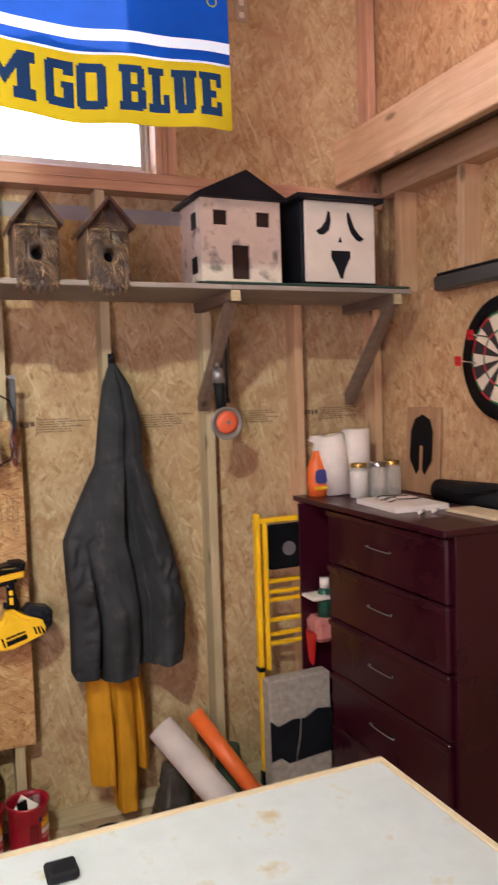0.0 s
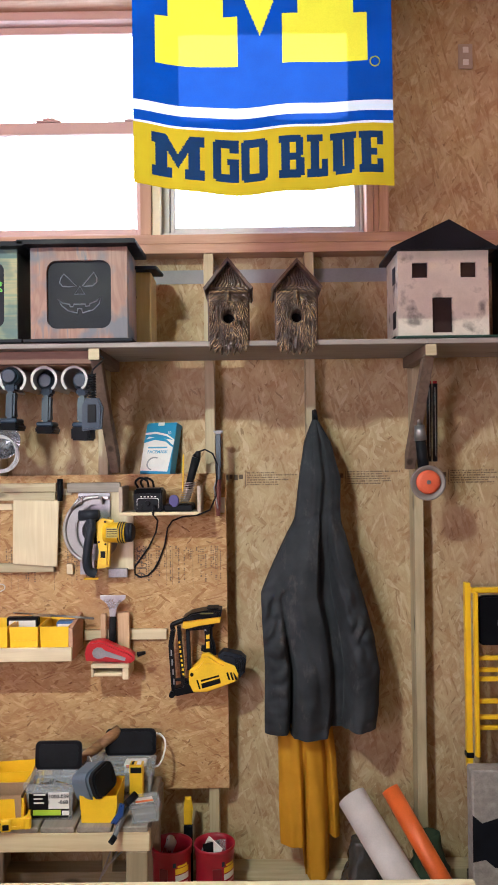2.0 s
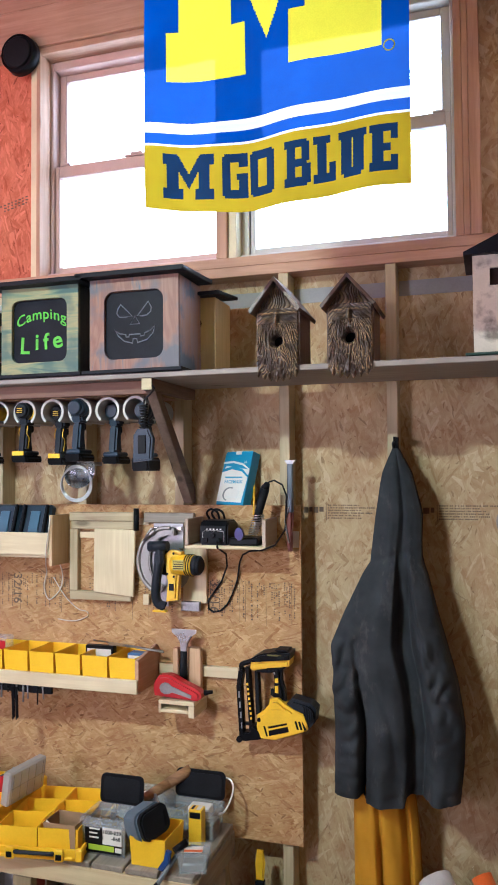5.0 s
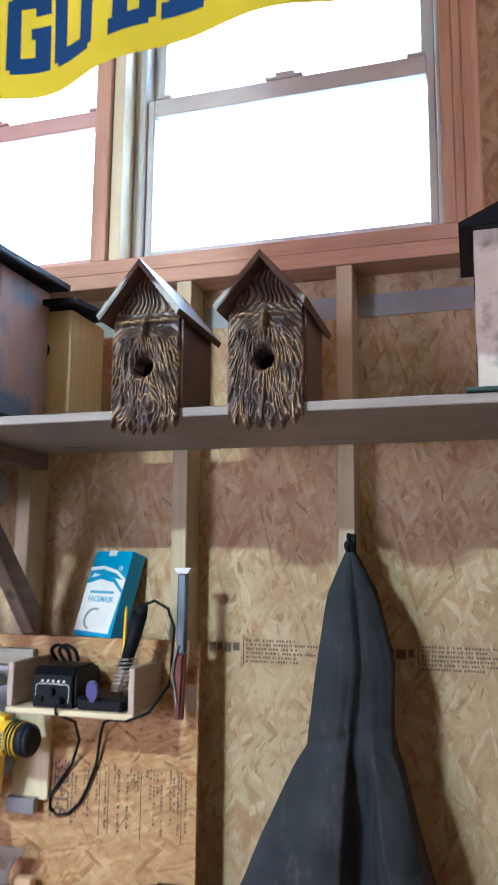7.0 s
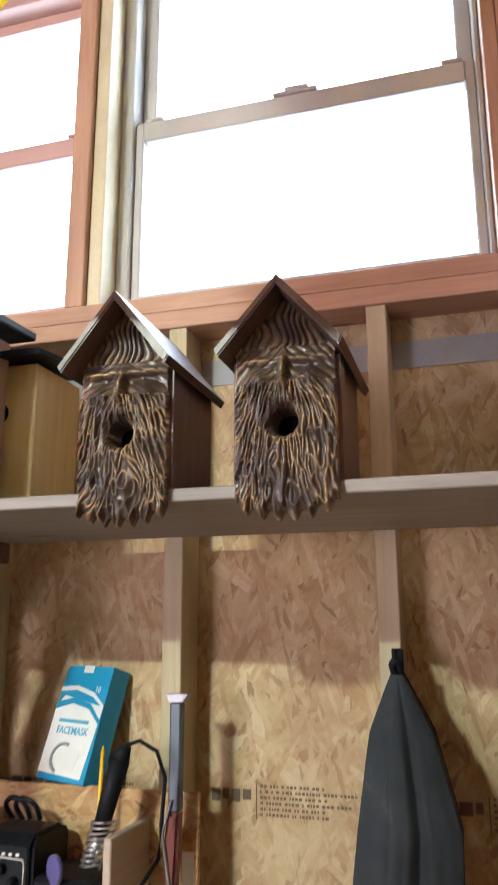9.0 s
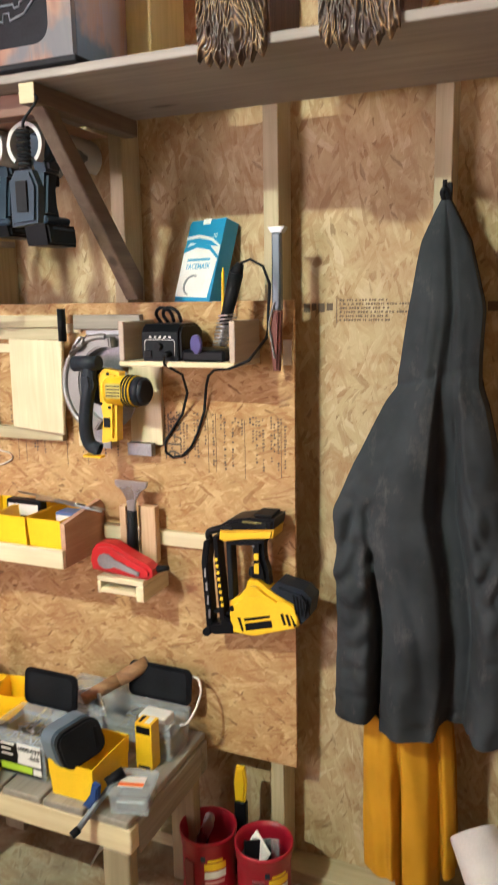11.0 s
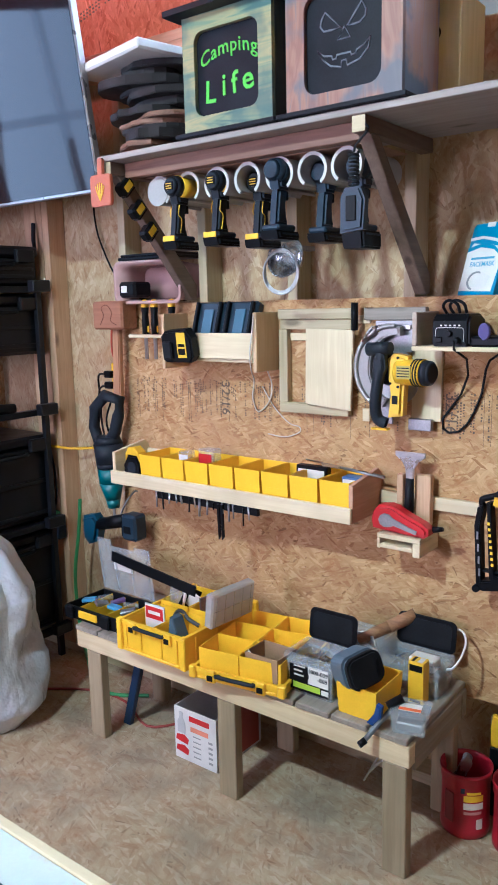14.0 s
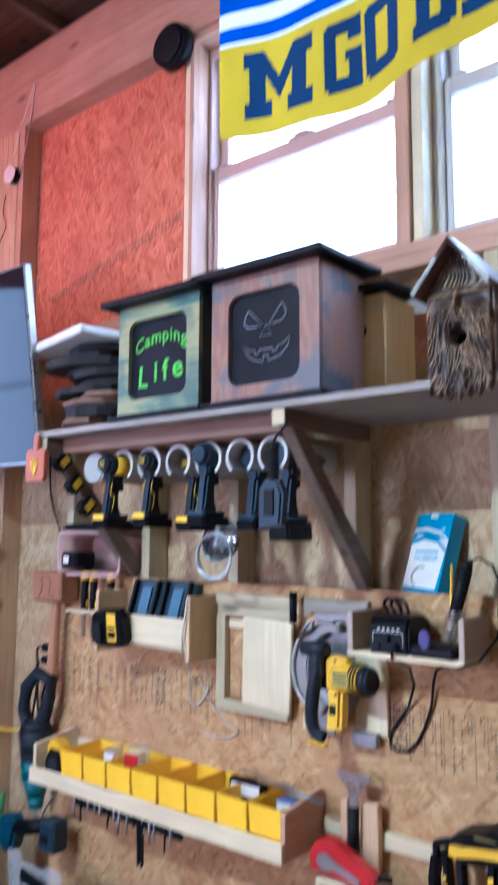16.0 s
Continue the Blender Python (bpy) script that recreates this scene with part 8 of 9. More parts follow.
def bib_front(u, v):
    bottom = 0.17 if u < 0.4 else 0.05 if u < 0.82 else 0.2
    z = 0.68 + (bottom - 0.68) * v
    xl, xr, d = profile(BIB, z)
    y = -0.03 - d * (0.3 + 0.7 * math.sin(math.pi * u) ** 0.6)
    y += 0.05 * math.exp(-(((u - 0.42) / 0.035) ** 2)) * min(1, v * 2) + 0.045 * math.exp(-(((u - 0.82) / 0.05) ** 2)) + 0.004 * math.sin(24 * u + 6 * z + 2 * noise.noise((u * 3, z * 5, 7)))
    return (xl + (xr - xl) * u, y + 0.004 * noise.noise((u * 9, z * 15, 4)), z)


bib = thing("rain_overalls", "mustard yellow work overalls hanging under the jacket", "overalls", (0.3, -0.08, 0.05))
part("front", Shape().grid(bib_front, 60, 70), cloth("mustard_cloth", (0.5, 0.25, 0.012), 0, 0.6, 500, 0.15), bib)
part("back", Shape().grid(lambda u, v: (bib_front(u, v)[0], -0.025, bib_front(u, v)[2] + 0.002), 30, 30), bpy.data.materials["mustard_cloth"], bib)

# angle grinder and tubes hung on the brace
gr = thing("air_sander", "air sander with an orange disc hung on the shelf brace", "sander", (0.74, -0.178, 1.48))
part("guard", Shape().turned((0.742, -0.193, 1.545), [(0.0, -0.012), (0.05, -0.012), (0.062, -0.005), (0.065, 0.012), (0.06, 0.014), (0.05, 0.004), (0.0, 0.004)], 28, Matrix.Rotation(radians(96), 4, "X")), plain("worn_grey_guard", (0.3, 0.29, 0.27), 0.45, 0.5), gr)
part("disc", Shape().turned((0.742, -0.210, 1.547), [(0.0, 0.006), (0.03, 0.006), (0.044, 0.0), (0.044, -0.006), (0.0, -0.006)], 28, Matrix.Rotation(radians(96), 4, "X")), plain("orange_disc", (0.7, 0.13, 0.05), 0.6), gr)
part("hub", Shape().rod((0.742, -0.216, 1.547), (0.742, -0.220, 1.547), 0.008), DULL_STEEL, gr)
part("grip", Shape().rod((0.735, -0.172, 1.59), (0.722, -0.178, 1.7), 0.021, 0.019, 16), RUBBER, gr)
part("collar", Shape().rod((0.722, -0.178, 1.7), (0.718, -0.183, 1.755), 0.024, 0.018, 16), DULL_STEEL, gr)
part("hanger", Shape().tube([(0.715, -0.185, 1.78), (0.712, -0.178, 1.8), (0.712, -0.17, 1.815), (0.714, -0.15, 1.82)], 0.0035, 6), DULL_STEEL, gr)
part("nipple", Shape().rod((0.718, -0.183, 1.755), (0.715, -0.185, 1.785), 0.008, 0.007, 12), STEEL, gr)
for k in range(2):
    x = 0.777 + 0.022 * k
    t = thing("telescopic_tube", "slim dark grey tube with a red tip hung under the shelf", "tube", (x, -0.09, 1.62), "black tubes")
    part("tube", Shape().rod((x - 0.004, -0.09, 1.62), (x, -0.09, 1.915), 0.0095, n=14), SLATE, t)
    part("tip", Shape().rod((x, -0.09, 1.915), (x, -0.09, 1.925), 0.008, n=12), RED, t)
    part("stripe", Shape().box(x - 0.004, x - 0.001, -0.1012, -0.0995, 1.64, 1.9, 0), DULL_STEEL, t)

# rolls, bags and stool by the wall
solid("foam_roll", Shape().rod((0.462, -0.093, 0.362), (0.705, -0.42, 0.03), 0.056, n=24), plain("pale_foam", (0.62, 0.58, 0.57), 0.7), "pale grey foam roll leaning on the wall", "roll")
solid("pool_tube", Shape().rod((0.61, -0.069, 0.38), (0.825, -0.34, 0.03), 0.034, n=20), ORANGE, "bright orange tube leaning beside the foam roll", "tube")
for x, y, r, mt, lb, nm in ((0.5, -0.12, 0.09, plain("smoky_bag", (0.05, 0.048, 0.046), 0.22, var=0.3, bump=0.8, fine=40), "crumpled smoky plastic bag on the floor", "plastic_bag"), (0.75, -0.08, 0.085, plain("dark_green_cloth", (0.03, 0.06, 0.035), 0.9), "dark green crumpled bag on the floor", "cloth_bag")):
    s = Shape()
    s.grid(lambda u, v: (x + (r * (1.05 - 0.55 * v) * (1 + 0.25 * noise.noise((math.cos(6.2832 * u) * 2, math.sin(6.2832 * u) * 2, v * 5 + x)))) * math.cos(6.2832 * u), y + (r * 0.9 * (1.05 - 0.55 * v) * (1 + 0.25 * noise.noise((math.cos(6.2832 * u) * 2, math.sin(6.2832 * u) * 2, v * 5 + x)))) * math.sin(6.2832 * u), 0.001 + 0.22 * v), 28, 14)
    s.bm.faces.new(sorted([v for v in s.bm.verts if v.co.z > 0.2205], key=lambda v: math.atan2(v.co.y - y, v.co.x - x))[:28])
    solid(nm, s, mt, lb, "bag")

ys = thing("step_stool", "folded yellow steel step stool with black tread", "step stool", (1.03, -0.05, 0))
for x in (0.92, 1.19):
    part("rail", Shape().box(x - 0.011, x + 0.011, -0.06, -0.03, 0.45, 1.155, 0.003), YELLOW, ys)
    part("rail", Shape().box(x + 0.016, x + 0.032, -0.085, -0.062, 0.5, 1.12, 0.003), YELLOW, ys)
    part("lower_leg", Shape().box(x - 0.008, x + 0.008, -0.055, -0.035, 0.06, 0.4495, 0.002), YELLOW, ys)
    part("foot", Shape().box(x - 0.012, x + 0.012, -0.06, -0.03, 0.001, 0.06, 0.003), BLACK, ys)
    part("clip", Shape().box(x - 0.014, x + 0.014, -0.064, -0.026, 0.49, 0.51, 0.002), BLACK, ys)
part("top_bar", Shape().box(0.9315, 1.1785, -0.058, -0.034, 1.115, 1.135, 0.003), YELLOW, ys)
part("tread", Shape().slab(rounded(0.955, 1.175, 0.915, 1.105, 0.03), "y", -0.06, -0.035, 0.006), BLACK, ys)
part("tread_hole", Shape().rod((1.06, -0.0605, 1.0), (1.06, -0.063, 1.0), 0.03, n=20), plain("grey_disc", (0.12, 0.12, 0.13), 0.5), ys)
for z in (0.865, 0.82, 0.785, 0.70, 0.64, 0.6):
    part("rung", Shape().box(0.953, 1.178, -0.055, -0.035, z - 0.008, z + 0.008, 0.003), YELLOW, ys)
gt = thing("grey_tote", "grey textured box panel with a black cut-out", "crate", (1.02, -0.18, 0))
GREY_FELT = plain("grey_speckle", (0.36, 0.34, 0.31), 0.85, var=0.2, scale=40, bump=0.4)
part("panel", Shape().box(0.885, 1.165, -0.2, -0.13, 0.001, 0.5, 0.006), GREY_FELT, gt)
part("cut_out", Shape().slab([(0.885, 0.17), (0.93, 0.18), (0.965, 0.15), (1.02, 0.155), (1.08, 0.16), (1.165, 0.165), (1.165, 0.345), (1.1, 0.355), (1.04, 0.325), (0.985, 0.33), (0.92, 0.31), (0.885, 0.34)], "y", -0.2032, -0.2005), BLACK_PAINT, gt)
part("cord", Shape().tube([(1.02, -0.206, 0.33), (1.015, -0.207, 0.26), (0.995, -0.206, 0.16)], 0.003, 6), DULL_STEEL, gt)

# ---- chest of drawers against the right wall ----
dz, dx = 1.212, 1.165
ds = thing("chest_of_drawers", "tall dark maroon lacquered chest of drawers", "chest of drawers", (1.38, -0.5, 0))
part("top", Shape().box(dx - 0.05, 1.59, -1.03, 0.0, dz - 0.022, dz, 0.003), MAROON, ds)
part("side_panel", Shape().box(dx + 0.001, 1.585, -1.02, -1.0, 0, dz - 0.0225, 0.002), MAROON, ds)
part("side_panel", Shape().box(dx + 0.001, 1.585, -0.24, -0.22, 0, dz - 0.0225, 0.002), MAROON, ds)
part("back_panel", Shape().box(1.586, 1.596, -1.02, -0.012, 0, dz - 0.0225, 0.001), MAROON, ds)
# Panel placed to fit the camera's view, hiding the stool's right rail.
part("back_panel", Shape().box(1.087, 1.584, -0.108, -0.098, 0.28, dz - 0.0225, 0.001), MAROON, ds)
for z in (0.35, 0.6, 0.86):
    part("cubby_shelf", Shape().box(dx + 0.02, 1.585, -0.2195, -0.1085, z, z + 0.015, 0.001), MAROON, ds)
part("plinth", Shape().box(dx + 0.01, dx + 0.03, -0.9995, -0.2405, 0.0, 0.07, 0.002), MAROON, ds)
for k in range(5):
    z0 = 0.075 + k * 0.2225
    d = part("drawer", Shape().box(dx - 0.02, dx + 0.015, -0.998, -0.242, z0, z0 + 0.218, 0.008), MAROON, ds)
    part("drawer_lip", Shape().box(dx - 0.028, dx - 0.0205, -0.998, -0.242, z0 + 0.192, z0 + 0.214, 0.003), MAROON, d)
    part("handle", Shape().tube([(dx - 0.021, -0.55, z0 + 0.12), (dx - 0.032, -0.555, z0 + 0.116), (dx - 0.032, -0.685, z0 + 0.116), (dx - 0.021, -0.69, z0 + 0.12)], 0.003, 7), DULL_STEEL, d, "slim steel handle")
cl_ = thing("spool_caddy", "jumble of spools, bottle and red cloth in the open cubby", "clutter", (1.15, -0.15, 0.616))
part("spool", Shape().rod((1.13, -0.13, 0.66), (1.2, -0.16, 0.66), 0.035, n=18), CREAM, cl_)
part("bag", Shape().box(1.11, 1.2, -0.2, -0.08, 0.616, 0.72, 0.02), plain("clear_pink_wrap", (0.5, 0.2, 0.18), 0.3), cl_)
part("cloth", Shape().slab([(-0.19, 0.66), (-0.11, 0.66), (-0.13, 0.54), (-0.16, 0.52)], "x", 1.1, 1.115, 0.004), RED, cl_)
bo_ = thing("green_bottle", "dark green bottle with a white cap in the cubby", "bottle", (1.17, -0.14, 0.876))
part("bottle", Shape().turned((1.17, -0.16, 0.72), [(0.0, 0), (0.03, 0), (0.03, 0.1), (0.02, 0.12), (0.0, 0.12)], 18), plain("bottle_green", (0.015, 0.09, 0.06), 0.3), bo_)
part("cap", Shape().turned((1.17, -0.16, 0.841), [(0.0, 0), (0.02, 0), (0.02, 0.04), (0.0, 0.04)], 18), WHITE, bo_)
part("tray", Shape().box(1.09, 1.24, -0.21, -0.1, 0.8, 0.815, 0.004), WHITE, bo_)

# on the chest
spb = thing("spray_bottle", "orange spray cleaner bottle with a white trigger", "spray bottle", (1.2, -0.06, dz))
part("bottle", Shape().turned((1.2, -0.065, dz), [(0.0, 0), (0.04, 0), (0.043, 0.05), (0.042, 0.11), (0.03, 0.15), (0.017, 0.175), (0.017, 0.19), (0.0, 0.19)], 22), ORANGE, spb)
part("label", Shape().slab(rounded(1.17, 1.228, dz + 0.055, dz + 0.115, 0.02), "y", -0.1092, -0.106), plain("label_navy", (0.05, 0.06, 0.25), 0.4), spb)
part("label_band", Shape().box(1.168, 1.232, -0.1095, -0.104, dz + 0.03, dz + 0.042, 0.001), TOOL_YELLOW, spb)
part("trigger_head", Shape().slab([(1.165, dz + 0.235), (1.175, dz + 0.255), (1.225, dz + 0.255), (1.222, dz + 0.19), (1.185, dz + 0.19), (1.19, dz + 0.225)], "y", -0.077, -0.053, 0.005), WHITE, spb)
for k, (x, y, h, tilt) in enumerate(((1.29, -0.09, 0.25, -8), (1.38, -0.09, 0.275, 0))):
    t = thing("paper_towel_roll", "white paper towel roll standing on the chest", "paper roll", (x, y, dz), "paper towel rolls")
    m = Matrix.Rotation(radians(tilt), 4, "Y")
    part("roll", Shape().turned((x, y, dz + 0.001 + (0.008 if tilt else 0)), [(0.021, 0), (0.06, 0), (0.06, h), (0.021, h), (0.021, 0)], 26, m), plain("tissue", (0.75, 0.72, 0.68), 0.9, bump=0.3) if k == 0 else bpy.data.materials["tissue"], t)
    part("core", Shape().turned((x, y, dz + 0.002 + (0.008 if tilt else 0)), [(0.0185, 0), (0.0205, 0), (0.0205, h + 0.001), (0.0185, h + 0.001), (0.0185, 0)], 16, m), CREAM, t)
JAR = clear("jar_glass", (0.8, 0.82, 0.8), 0.28, 0.05)
for x, y, gold, full in ((1.3, -0.24, True, True), (1.385, -0.25, False, False), (1.465, -0.23, True, False)):
    j = thing("mason_jar", "glass jar filled with white powder" if full else "empty clear glass jar with a metal lid", "jar", (x, y, dz), "jars on the chest")
    part("glass", Shape().turned((x, y, dz + 0.001), [(0.0, 0), (0.037, 0), (0.04, 0.006), (0.04, 0.11), (0.031, 0.128), (0.031, 0.14)], 22), JAR, j)
    part("lid", Shape().turned((x, y, dz + 0.1412), [(0.0345, -0.014), (0.035, 0), (0.034, 0.004), (0.0, 0.0045)], 22), plain("gold_lid", (0.55, 0.4, 0.12), 0.3, 0.9) if full else (bpy.data.materials["gold_lid"] if gold else STEEL), j)
    if full:
        part("powder", Shape().turned((x, y, dz + 0.004), [(0.0, 0), (0.036, 0.001), (0.037, 0.105), (0.0, 0.108)], 20), WHITE, j)
ppr = Shape()
for k in range(1):
    ppr.box(-0.11, 0.11, -0.15, 0.15, 0.0005, 0.02, 0, m=pose(1.31, -0.52, dz, 0, 0, -4 + 2 * k))
solid("paper_pad", ppr, PAPER, "loose pad of white paper on the chest", "paper")
gz = thing("eyeglasses", "thin dark eyeglasses lying on the papers", "glasses", (1.3, -0.48, dz + 0.022))
for y in (-0.45, -0.51):
    part("lens_rim", Shape().tube([(1.27 + 0.02 * math.cos(a), y + 0.025 * math.sin(a), dz + 0.0265 + 0.008 * math.cos(a)) for a in [2 * math.pi * i / 16 for i in range(16)]], 0.0018, 5, True), BLACK, gz)
    part("temple", Shape().tube([(1.285, y + (0.025 if y > -0.48 else -0.025), dz + 0.03), (1.34, y + (0.02 if y > -0.48 else -0.02), dz + 0.026), (1.4, y + (0.01 if y > -0.48 else -0.01), dz + 0.024)], 0.0018, 5), BLACK, gz)
pl = thing("wooden_plaque", "wooden plaque with a dark crest leaning on the wall", "plaque", (1.57, -0.3, dz))
part("board", Shape().box(-0.012, 0, -0.115, 0.115, 0, 0.36, 0.004, m=pose(1.575, -0.29, dz + 0.002, 0, 4, 0)), wood("plaque_wood", (0.45, 0.29, 0.16), (0.3, 0.18, 0.09), "z"), pl)
part("crest", Shape().slab([(-0.075, 0.14), (-0.03, 0.08), (-0.012, 0.1), (-0.012, 0.2), (0.012, 0.2), (0.012, 0.1), (0.03, 0.08), (0.075, 0.14), (0.075, 0.26), (0.05, 0.31), (0, 0.33), (-0.05, 0.31), (-0.075, 0.26)], "x", -0.0155, -0.0125, 0, m=pose(1.575, -0.29, dz + 0.002, 0, 4, 0)), BLACK, pl)
bk = thing("black_case", "long black zipped case lying on the chest", "case", (1.5, -0.62, dz))
part("body", Shape().rod((1.5, -0.5, dz + 0.045), (1.53, -0.95, dz + 0.05), 0.042, 0.05, 18), RUBBER, bk)
part("strap", Shape().tube([(1.47, -0.55, dz + 0.06), (1.44, -0.7, dz + 0.05), (1.48, -0.85, dz + 0.08)], 0.006, 6), BLACK, bk)
solid("tan_board", Shape().box(1.36, 1.48, -0.98, -0.72, dz, dz + 0.012, 0.003), PALE["y"], "small tan board lying on the chest", "board")
for x in (1.24, 1.3):
    solid("marker", Shape().rod((x, -0.73, dz + 0.007), (x + 0.05, -0.69, dz + 0.007), 0.006, n=10), WHITE, "white marker pen on the chest", "marker", group="markers")

# dartboard and grey bar on the right wall
db = thing("dartboard", "bristle dartboard with black rim and red bulls", "dartboard", (1.58, -0.8, 1.75))
ROT = Matrix.Translation((1.599, -0.8, 1.75)) @ Matrix.Rotation(radians(-90), 4, "Y")
part("board", Shape().turned((0, 0, 0), [(0.0, 0.0), (0.225, 0.0), (0.225, 0.034), (0.17, 0.034), (0.0, 0.034)], 48), BLACK, db).matrix_basis = Matrix.Translation(-HOME[db.name]) @ ROT @ Matrix.Translation(HOME[db.name])
RED_F, GREEN_F, IVORY, DARK_F = plain("sisal_red", (0.45, 0.02, 0.03), 0.8), plain("sisal_green", (0.02, 0.14, 0.06), 0.8), plain("sisal_ivory", (0.66, 0.6, 0.5), 0.8), plain("sisal_black", (0.02, 0.02, 0.02), 0.8)
for k in range(20):
    a0, a1 = 2 * math.pi * (k - 0.5) / 20, 2 * math.pi * (k + 0.5) / 20
    for r0, r1, mt in ((0.016, 0.099, IVORY if k % 2 else DARK_F), (0.099, 0.107, RED_F if k % 2 == 0 else GREEN_F), (0.107, 0.162, IVORY if k % 2 else DARK_F), (0.162, 0.17, RED_F if k % 2 == 0 else GREEN_F)):
        s = Shape()
        v = []
        for a in (a0, (a0 + a1) / 2, a1):
            for r in (r0, r1):
                p = Vector((r * math.cos(a), r * math.sin(a), 0.0345))
                v += [ROT @ p, ROT @ (p + Vector((0, 0, 0.002)))]
        s._put(v, [(1, 3, 7, 5), (5, 7, 11, 9), (3, 2, 6, 7), (7, 6, 10, 11), (0, 1, 5, 4), (4, 5, 9, 8), (0, 2, 3, 1), (8, 9, 11, 10)])
        bmesh.ops.recalc_face_normals(s.bm, faces=s.bm.faces[:])
        part("segment", s, mt, db)
part("bull", Shape().rod(ROT @ Vector((0, 0, 0.0346)), ROT @ Vector((0, 0, 0.038)), 0.015, n=18), RED_F, db)
for y, z in ((-0.72, 1.83), (-0.65, 1.74)):
    d = thing("dart", "red-flighted dart stuck in the board", "dart", (1.55, y, z), "darts")
    part("barrel", Shape().rod((1.563, y, z), (1.5, y + 0.003, z + 0.008), 0.003, n=8), STEEL, d)
    for a in (0, 90):
        part("flight", Shape().box(-0.03, 0, -0.0006, 0.0006, -0.018, 0.018, 0, m=pose(1.5, y + 0.003, z + 0.008, a, 0, 0)), RED, d)
# Plain grey ledge bar; it gives no light.
lb_ = thing("grey_wall_bar", "dark grey metal bar along the wall", "lamp", (1.57, -0.9, 2.03))
part("housing", Shape().box(1.535, 1.599, -1.5, -0.44, 2.03, 2.085, 0.006), plain("gunmetal", (0.09, 0.095, 0.1), 0.4, 0.6), lb_)
part("mount", Shape().box(1.55, 1.598, -1.5, -0.44, 2.086, 2.1, 0.003), BLACK, lb_)

# ---- left end: screen, tool crates, bag ----
tvt = thing("television", "large flat black screen tilted forward above the crates", "television", (-2.03, -0.3, 1.95))
m = Matrix.Translation((-1.47, -0.31, 1.955)) @ Matrix.Rotation(radians(8), 4, "X")
part("bezel", Shape().box(-1.13, 0, 0, 0.03, 0, 0.665, 0.004, m=m), plain("tv_silver_edge", (0.34, 0.33, 0.34), 0.3, 0.6), tvt)
part("screen", Shape().box(-1.122, -0.008, -0.0025, -0.0003, 0.012, 0.657, 0, m=m), plain("screen_glass", (0.012, 0.009, 0.013), 0.06, var=0.1, bump=0.0, spec=0.3), tvt, "glossy dark screen")
part("bracket", Shape().box(-0.75, -0.4, 0.031, 0.2, 0.2, 0.45, 0.004, m=m), BLACK, tvt)
part("arm", Shape().box(-2.1, -2.02, -0.13, -0.0005, 2.2, 2.32, 0.004), BLACK, tvt)

CRATE = plain("crate_black", (0.008, 0.01, 0.014), 0.38, var=0.4, spec=0.35)


def crate(label, x1, y0, y1, z0, z1, yellow):
    t = thing("tool_crate", label, "tool crate", (x1 - 0.22, (y0 + y1) / 2, z0), "stacked tool crates")
    x0 = x1 - 0.42
    part("body", Shape().box(x0, x1, y0, y1, z0 + 0.001, z1 - 0.045, 0.014), CRATE, t)
    part("lid", Shape().box(x0 - 0.008, x1 + 0.008, y0 - 0.008, y1 + 0.004, z1 - 0.044, z1, 0.01), CRATE, t)
    for k in range(3):
        z = z0 + 0.03 + (z1 - z0 - 0.1) * k / 2
        part("rib", Shape().box(x1 + 0.0005, x1 + 0.009, y0 + 0.03, y1 - 0.03, z, z + 0.018, 0.003), CRATE, t)
    part("side_latch", Shape().box(x1 + 0.0005, x1 + 0.028, y1 - 0.12, y1 - 0.03, z1 - 0.07, z1 - 0.012, 0.006), CRATE, t)
    part("side_handle", Shape().tube([(x1 + 0.004, y0 + 0.07, z1 - 0.07), (x1 + 0.024, y0 + 0.08, z1 - 0.075), (x1 + 0.024, y1 - 0.15, z1 - 0.075), (x1 + 0.004, y1 - 0.14, z1 - 0.07)], 0.009, 8), RUBBER, t)
    if yellow:
        part("latch", Shape().box(x1 - 0.3, x1 + 0.012, y0 - 0.018, y0 - 0.0085, z1 - 0.035, z1 - 0.012, 0.003), TOOL_YELLOW, t)
        part("side_badge", Shape().box(x1 + 0.0085, x1 + 0.012, y0 + 0.03, y0 + 0.11, z1 - 0.028, z1 - 0.014, 0.001), TOOL_YELLOW, t)
    return t


fr = thing("crate_rack", "black steel rack holding tool crates", "rack", (-2.4, -0.25, 0))
for y in (-0.48, -0.06):
    part("upright", Shape().box(-2.18, -2.155, y - 0.013, y + 0.013, 0, 1.68, 0.002), CRATE, fr)
    part("upright", Shape().box(-2.635, -2.61, y - 0.013, y + 0.013, 0, 1.68, 0.002), CRATE, fr)
for z in (0.12, 0.62, 1.12, 1.64):
    for x0, x1 in ((-2.185, -2.15), (-2.64, -2.605)):
        part("arm", Shape().box(x0, x1, -0.5, -0.045, z, z + 0.025, 0.002), CRATE, fr)
    part("shelf_bar", Shape().box(-2.6045, -2.1855, -0.3, -0.27, z, z + 0.024, 0.002), CRATE, fr)
    part("end_bracket", Shape().box(-2.15, -2.11, -0.12, -0.03, z + 0.002, z + 0.05, 0.004), CRATE, fr)
crate("flat black tool crate with yellow latches on the rack", -2.19, -0.46, -0.03, 1.666, 1.83, True)
crate("black tool crate on the rack", -2.19, -0.46, -0.03, 1.38, 1.635, False)
crate("black tool crate with yellow latches on the rack", -2.19, -0.46, -0.03, 0.646, 1.03, True)
crate("large black tool crate at the foot of the rack", -2.19, -0.46, -0.03, 0.146, 0.60, True)
cl2 = thing("crate_contents", "small tools and parts lying on the open crate", "clutter", (-2.3, -0.3, 1.146))
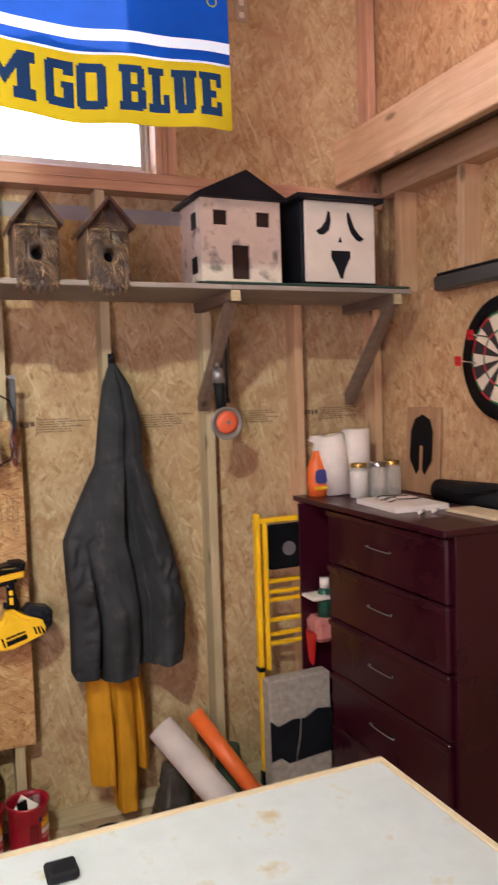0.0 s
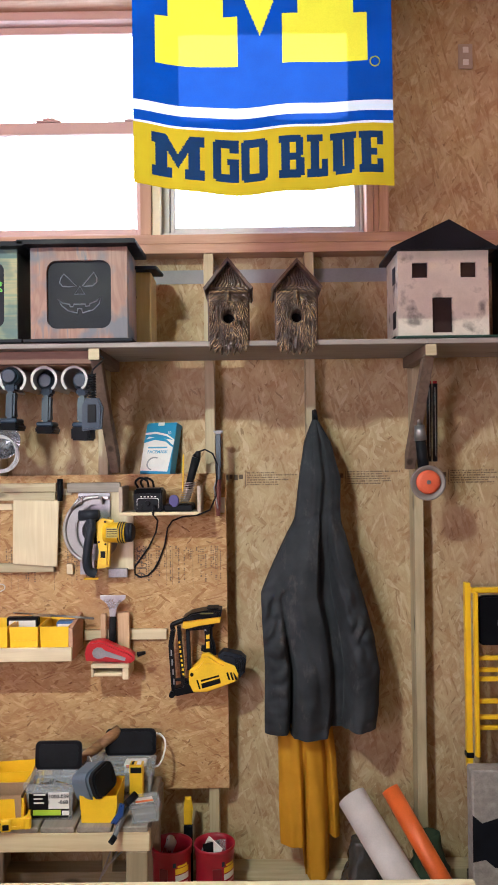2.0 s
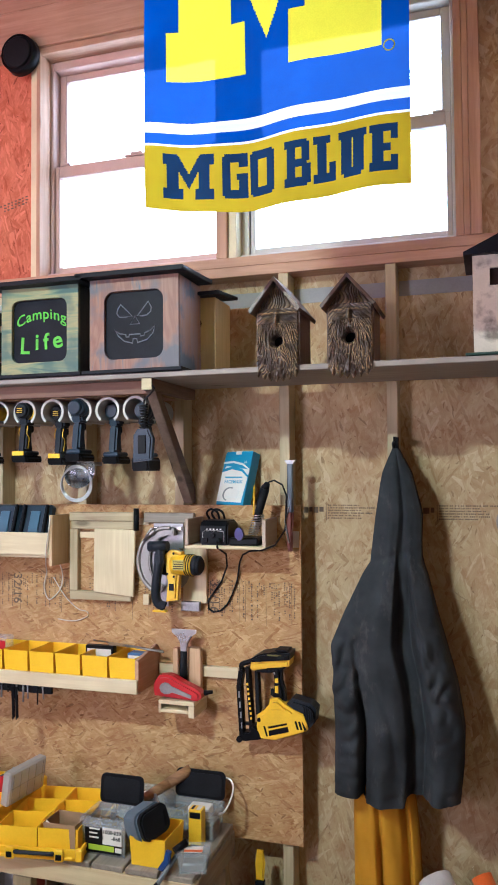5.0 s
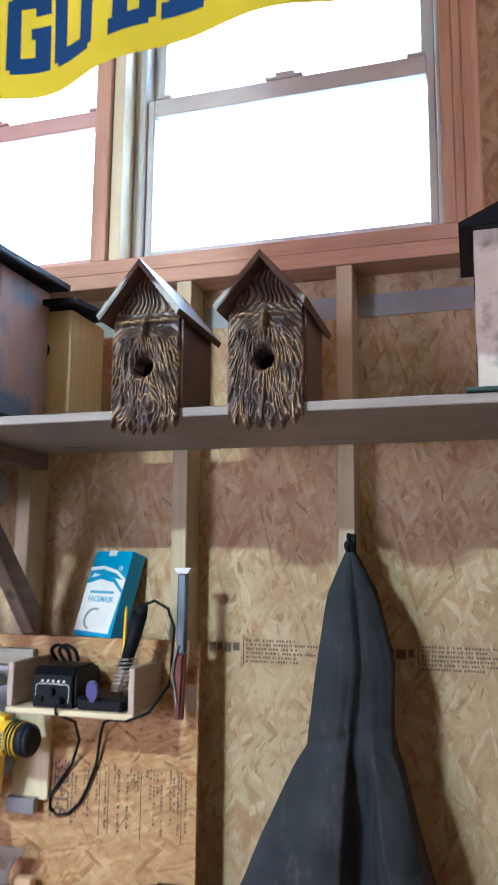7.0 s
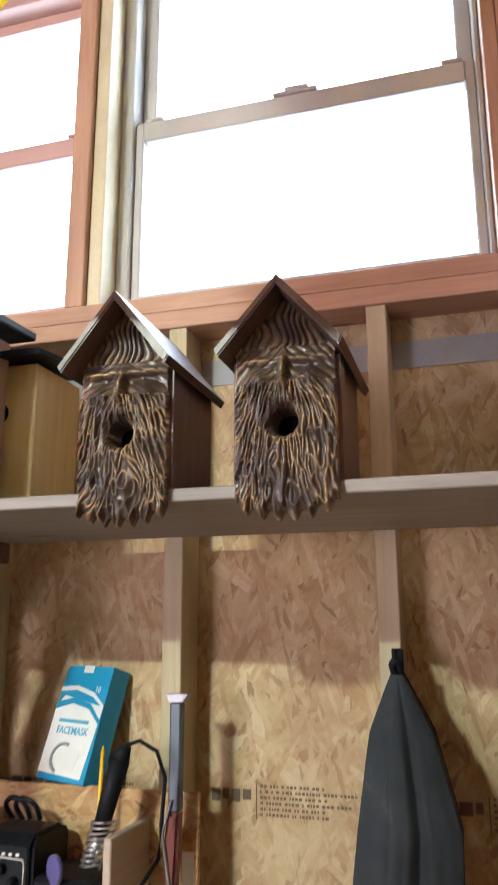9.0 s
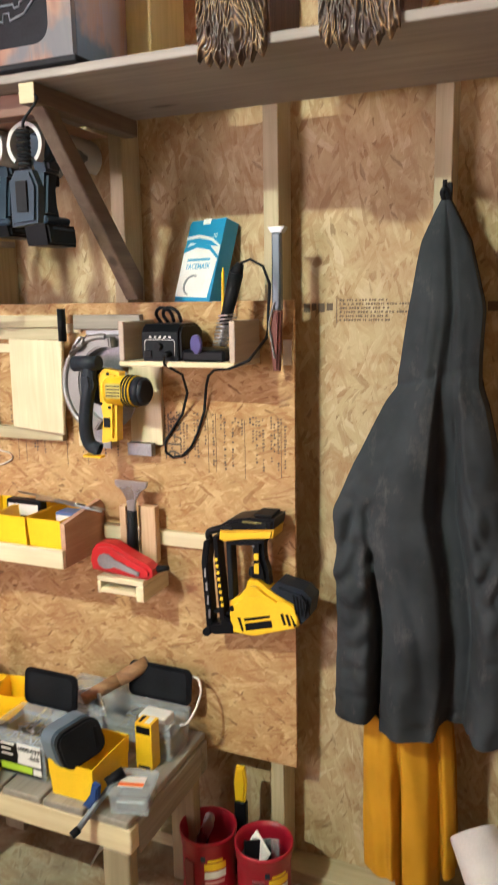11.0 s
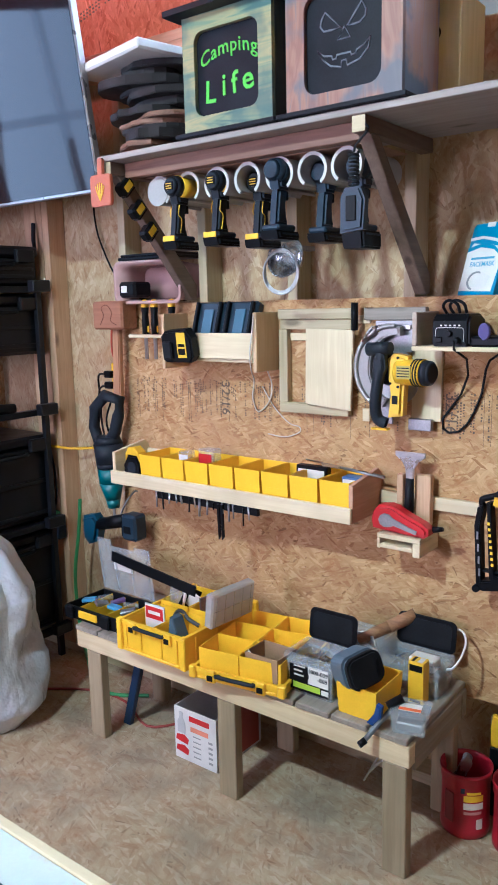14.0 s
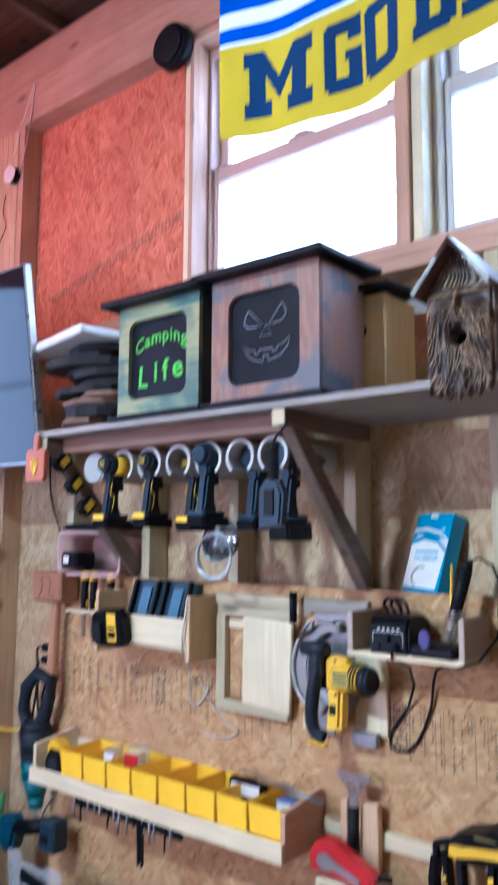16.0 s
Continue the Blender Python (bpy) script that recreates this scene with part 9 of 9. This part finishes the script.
for k in range(6):
    part("tool", Shape().rod((-2.4 + 0.04 * k, -0.42, 1.16 + 0.01 * (k % 2)), (-2.36 + 0.04 * k, -0.22, 1.165), 0.012 + 0.004 * (k % 3), n=10), (TOOL_YELLOW, RUBBER, ORANGE, DULL_STEEL)[k % 4], cl2)
wnd = thing("cord_reel", "small black and white cord reel on the red wall", "reel", (-2.15, -0.03, 3.23))
part("drum", Shape().rod((-2.15, -0.001, 3.27), (-2.15, -0.03, 3.27), 0.032, 0.032, 18), BLACK, wnd)
part("rim", Shape().rod((-2.15, -0.0305, 3.27), (-2.15, -0.036, 3.27), 0.04, 0.04, 18), WHITE, wnd)
part("wire", Shape().tube([(-2.1, -0.02, 3.27), (-2.08, -0.01, 3.36), (-2.05, -0.006, 3.5), (-2.03, -0.005, 3.64)], 0.003, 6), CORD, wnd)
part("pull_cord", Shape().tube([(-2.0, -0.03, 3.63), (-2.06, -0.045, 3.45), (-2.12, -0.05, 3.28)], 0.0018, 5), PAPER, wnd)
part("hanging_cord", Shape().tube([(-2.203, -0.012, 3.2), (-2.221, -0.01, 3.124), (-2.195, -0.01, 3.052), (-2.258, -0.01, 2.964), (-2.272, -0.01, 2.886), (-2.3, -0.01, 2.816), (-2.3, -0.01, 2.6)], 0.0022, 5), BLACK, wnd)
plg = thing("plug_cluster", "blue and green cord plugs hung on the post", "plug", (-2.17, -0.03, 0.56))
part("plug", Shape().box(-2.215, -2.18, -0.05, -0.0005, 0.6, 0.67, 0.006), plain("plug_green", (0.08, 0.3, 0.12), 0.45), plg)
part("plug", Shape().box(-2.178, -2.145, -0.05, -0.0005, 0.55, 0.615, 0.006), NAVY, plg)
part("cord", Shape().tube([(-2.19, -0.03, 0.67), (-2.17, -0.025, 0.76), (-2.18, -0.02, 0.86), (-2.2, -0.02, 0.95)], 0.005, 6), BLACK, plg)
solid("black_hose", Shape().tube([(-2.21, -0.02, 1.93), (-2.21, -0.025, 1.86), (-2.2, -0.03, 1.82), (-2.215, -0.035, 1.79)], 0.009, 8), RUBBER, "short black hose hung on the post", "hose")
solid("white_hook", Shape().tube([(-2.15, -0.001, 1.69), (-2.15, -0.02, 1.68), (-2.15, -0.028, 1.69), (-2.15, -0.026, 1.7)], 0.004, 6), WHITE, "small white hook in the post", "hook")

BAGW = plain("white_bag", (0.58, 0.62, 0.68), 0.3, var=0.12, scale=7, bump=0.7, fine=13)
for bump_node in [q for q in BAGW.node_tree.nodes if q.type == "BUMP"]:
    bump_node.inputs["Distance"].default_value = 0.02


def bag_at(u, v):
    a = 2 * math.pi * u
    r = profile([(1.0, 0.03), (0.9, 0.07), (0.8, 0.15), (0.6, 0.21), (0.3, 0.235), (0.1, 0.22), (0.0, 0.16)], v)[0]
    q = (math.cos(a) * 2.2, math.sin(a) * 2.2, v * 4)
    r *= 1 + 0.22 * noise.noise(q) + 0.06 * math.sin(9 * a + 7 * v) * v + 0.05 * abs(noise.noise((math.cos(a) * 6, math.sin(a) * 6, v * 9))) + 0.025 * abs(noise.noise((math.cos(a) * 14, math.sin(a) * 14, v * 24)))
    return (-1.97 + r * math.cos(a) * 0.97, -0.6 + r * math.sin(a), 0.002 + 0.85 * v)


bag = thing("rubbish_bag", "full white plastic rubbish bag standing on the floor", "bag", (-1.97, -0.6, 0))
part("sack", Shape().grid(bag_at, 110, 80), BAGW, bag)
part("drawstring", Shape().tube([(-1.97 + 0.05 * math.cos(a), -0.6 + 0.05 * math.sin(a), 0.825 + 0.015 * math.sin(3 * a)) for a in [2 * math.pi * k / 16 for k in range(16)]], 0.005, 6, True), ORANGE, bag)

# lamps out of the walk's view, the square one only added as fill
sl = thing("shop_light", "slim white shop lamp hung under a rafter", "lamp", (LAMP.x, LAMP.y, LAMP.z))
part("housing", Shape().box(-0.22, 0.22, -0.06, 0.06, 0.03, 0.08, 0.006, m=look(LAMP, (-0.3, 0.0, 0.4))), WHITE, sl)
part("bracket", Shape().rod((LAMP.x, LAMP.y - 0.05, LAMP.z + 0.06), (LAMP.x, -2.82, 3.7), 0.012), BLACK, sl)
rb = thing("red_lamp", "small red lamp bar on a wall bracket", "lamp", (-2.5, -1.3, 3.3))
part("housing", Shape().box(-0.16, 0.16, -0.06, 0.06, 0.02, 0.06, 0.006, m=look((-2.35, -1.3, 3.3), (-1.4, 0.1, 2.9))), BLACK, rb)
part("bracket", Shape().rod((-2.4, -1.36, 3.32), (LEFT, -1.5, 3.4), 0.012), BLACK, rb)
cl3 = thing("wall_fill_lamp", "unseen square lamp added to brighten the upper walls", "lamp", (0.95, -0.95, 3.45))
part("housing", Shape().box(-0.23, 0.23, -0.23, 0.23, 0.02, 0.06, 0.006, m=look((0.95, -0.95, 3.45), (1.65, -0.85, 2.5))), WHITE, cl3)
part("rod", Shape().rod((0.935, -0.985, 3.49), (0.935, -1.02, 3.7), 0.01), BLACK, cl3)
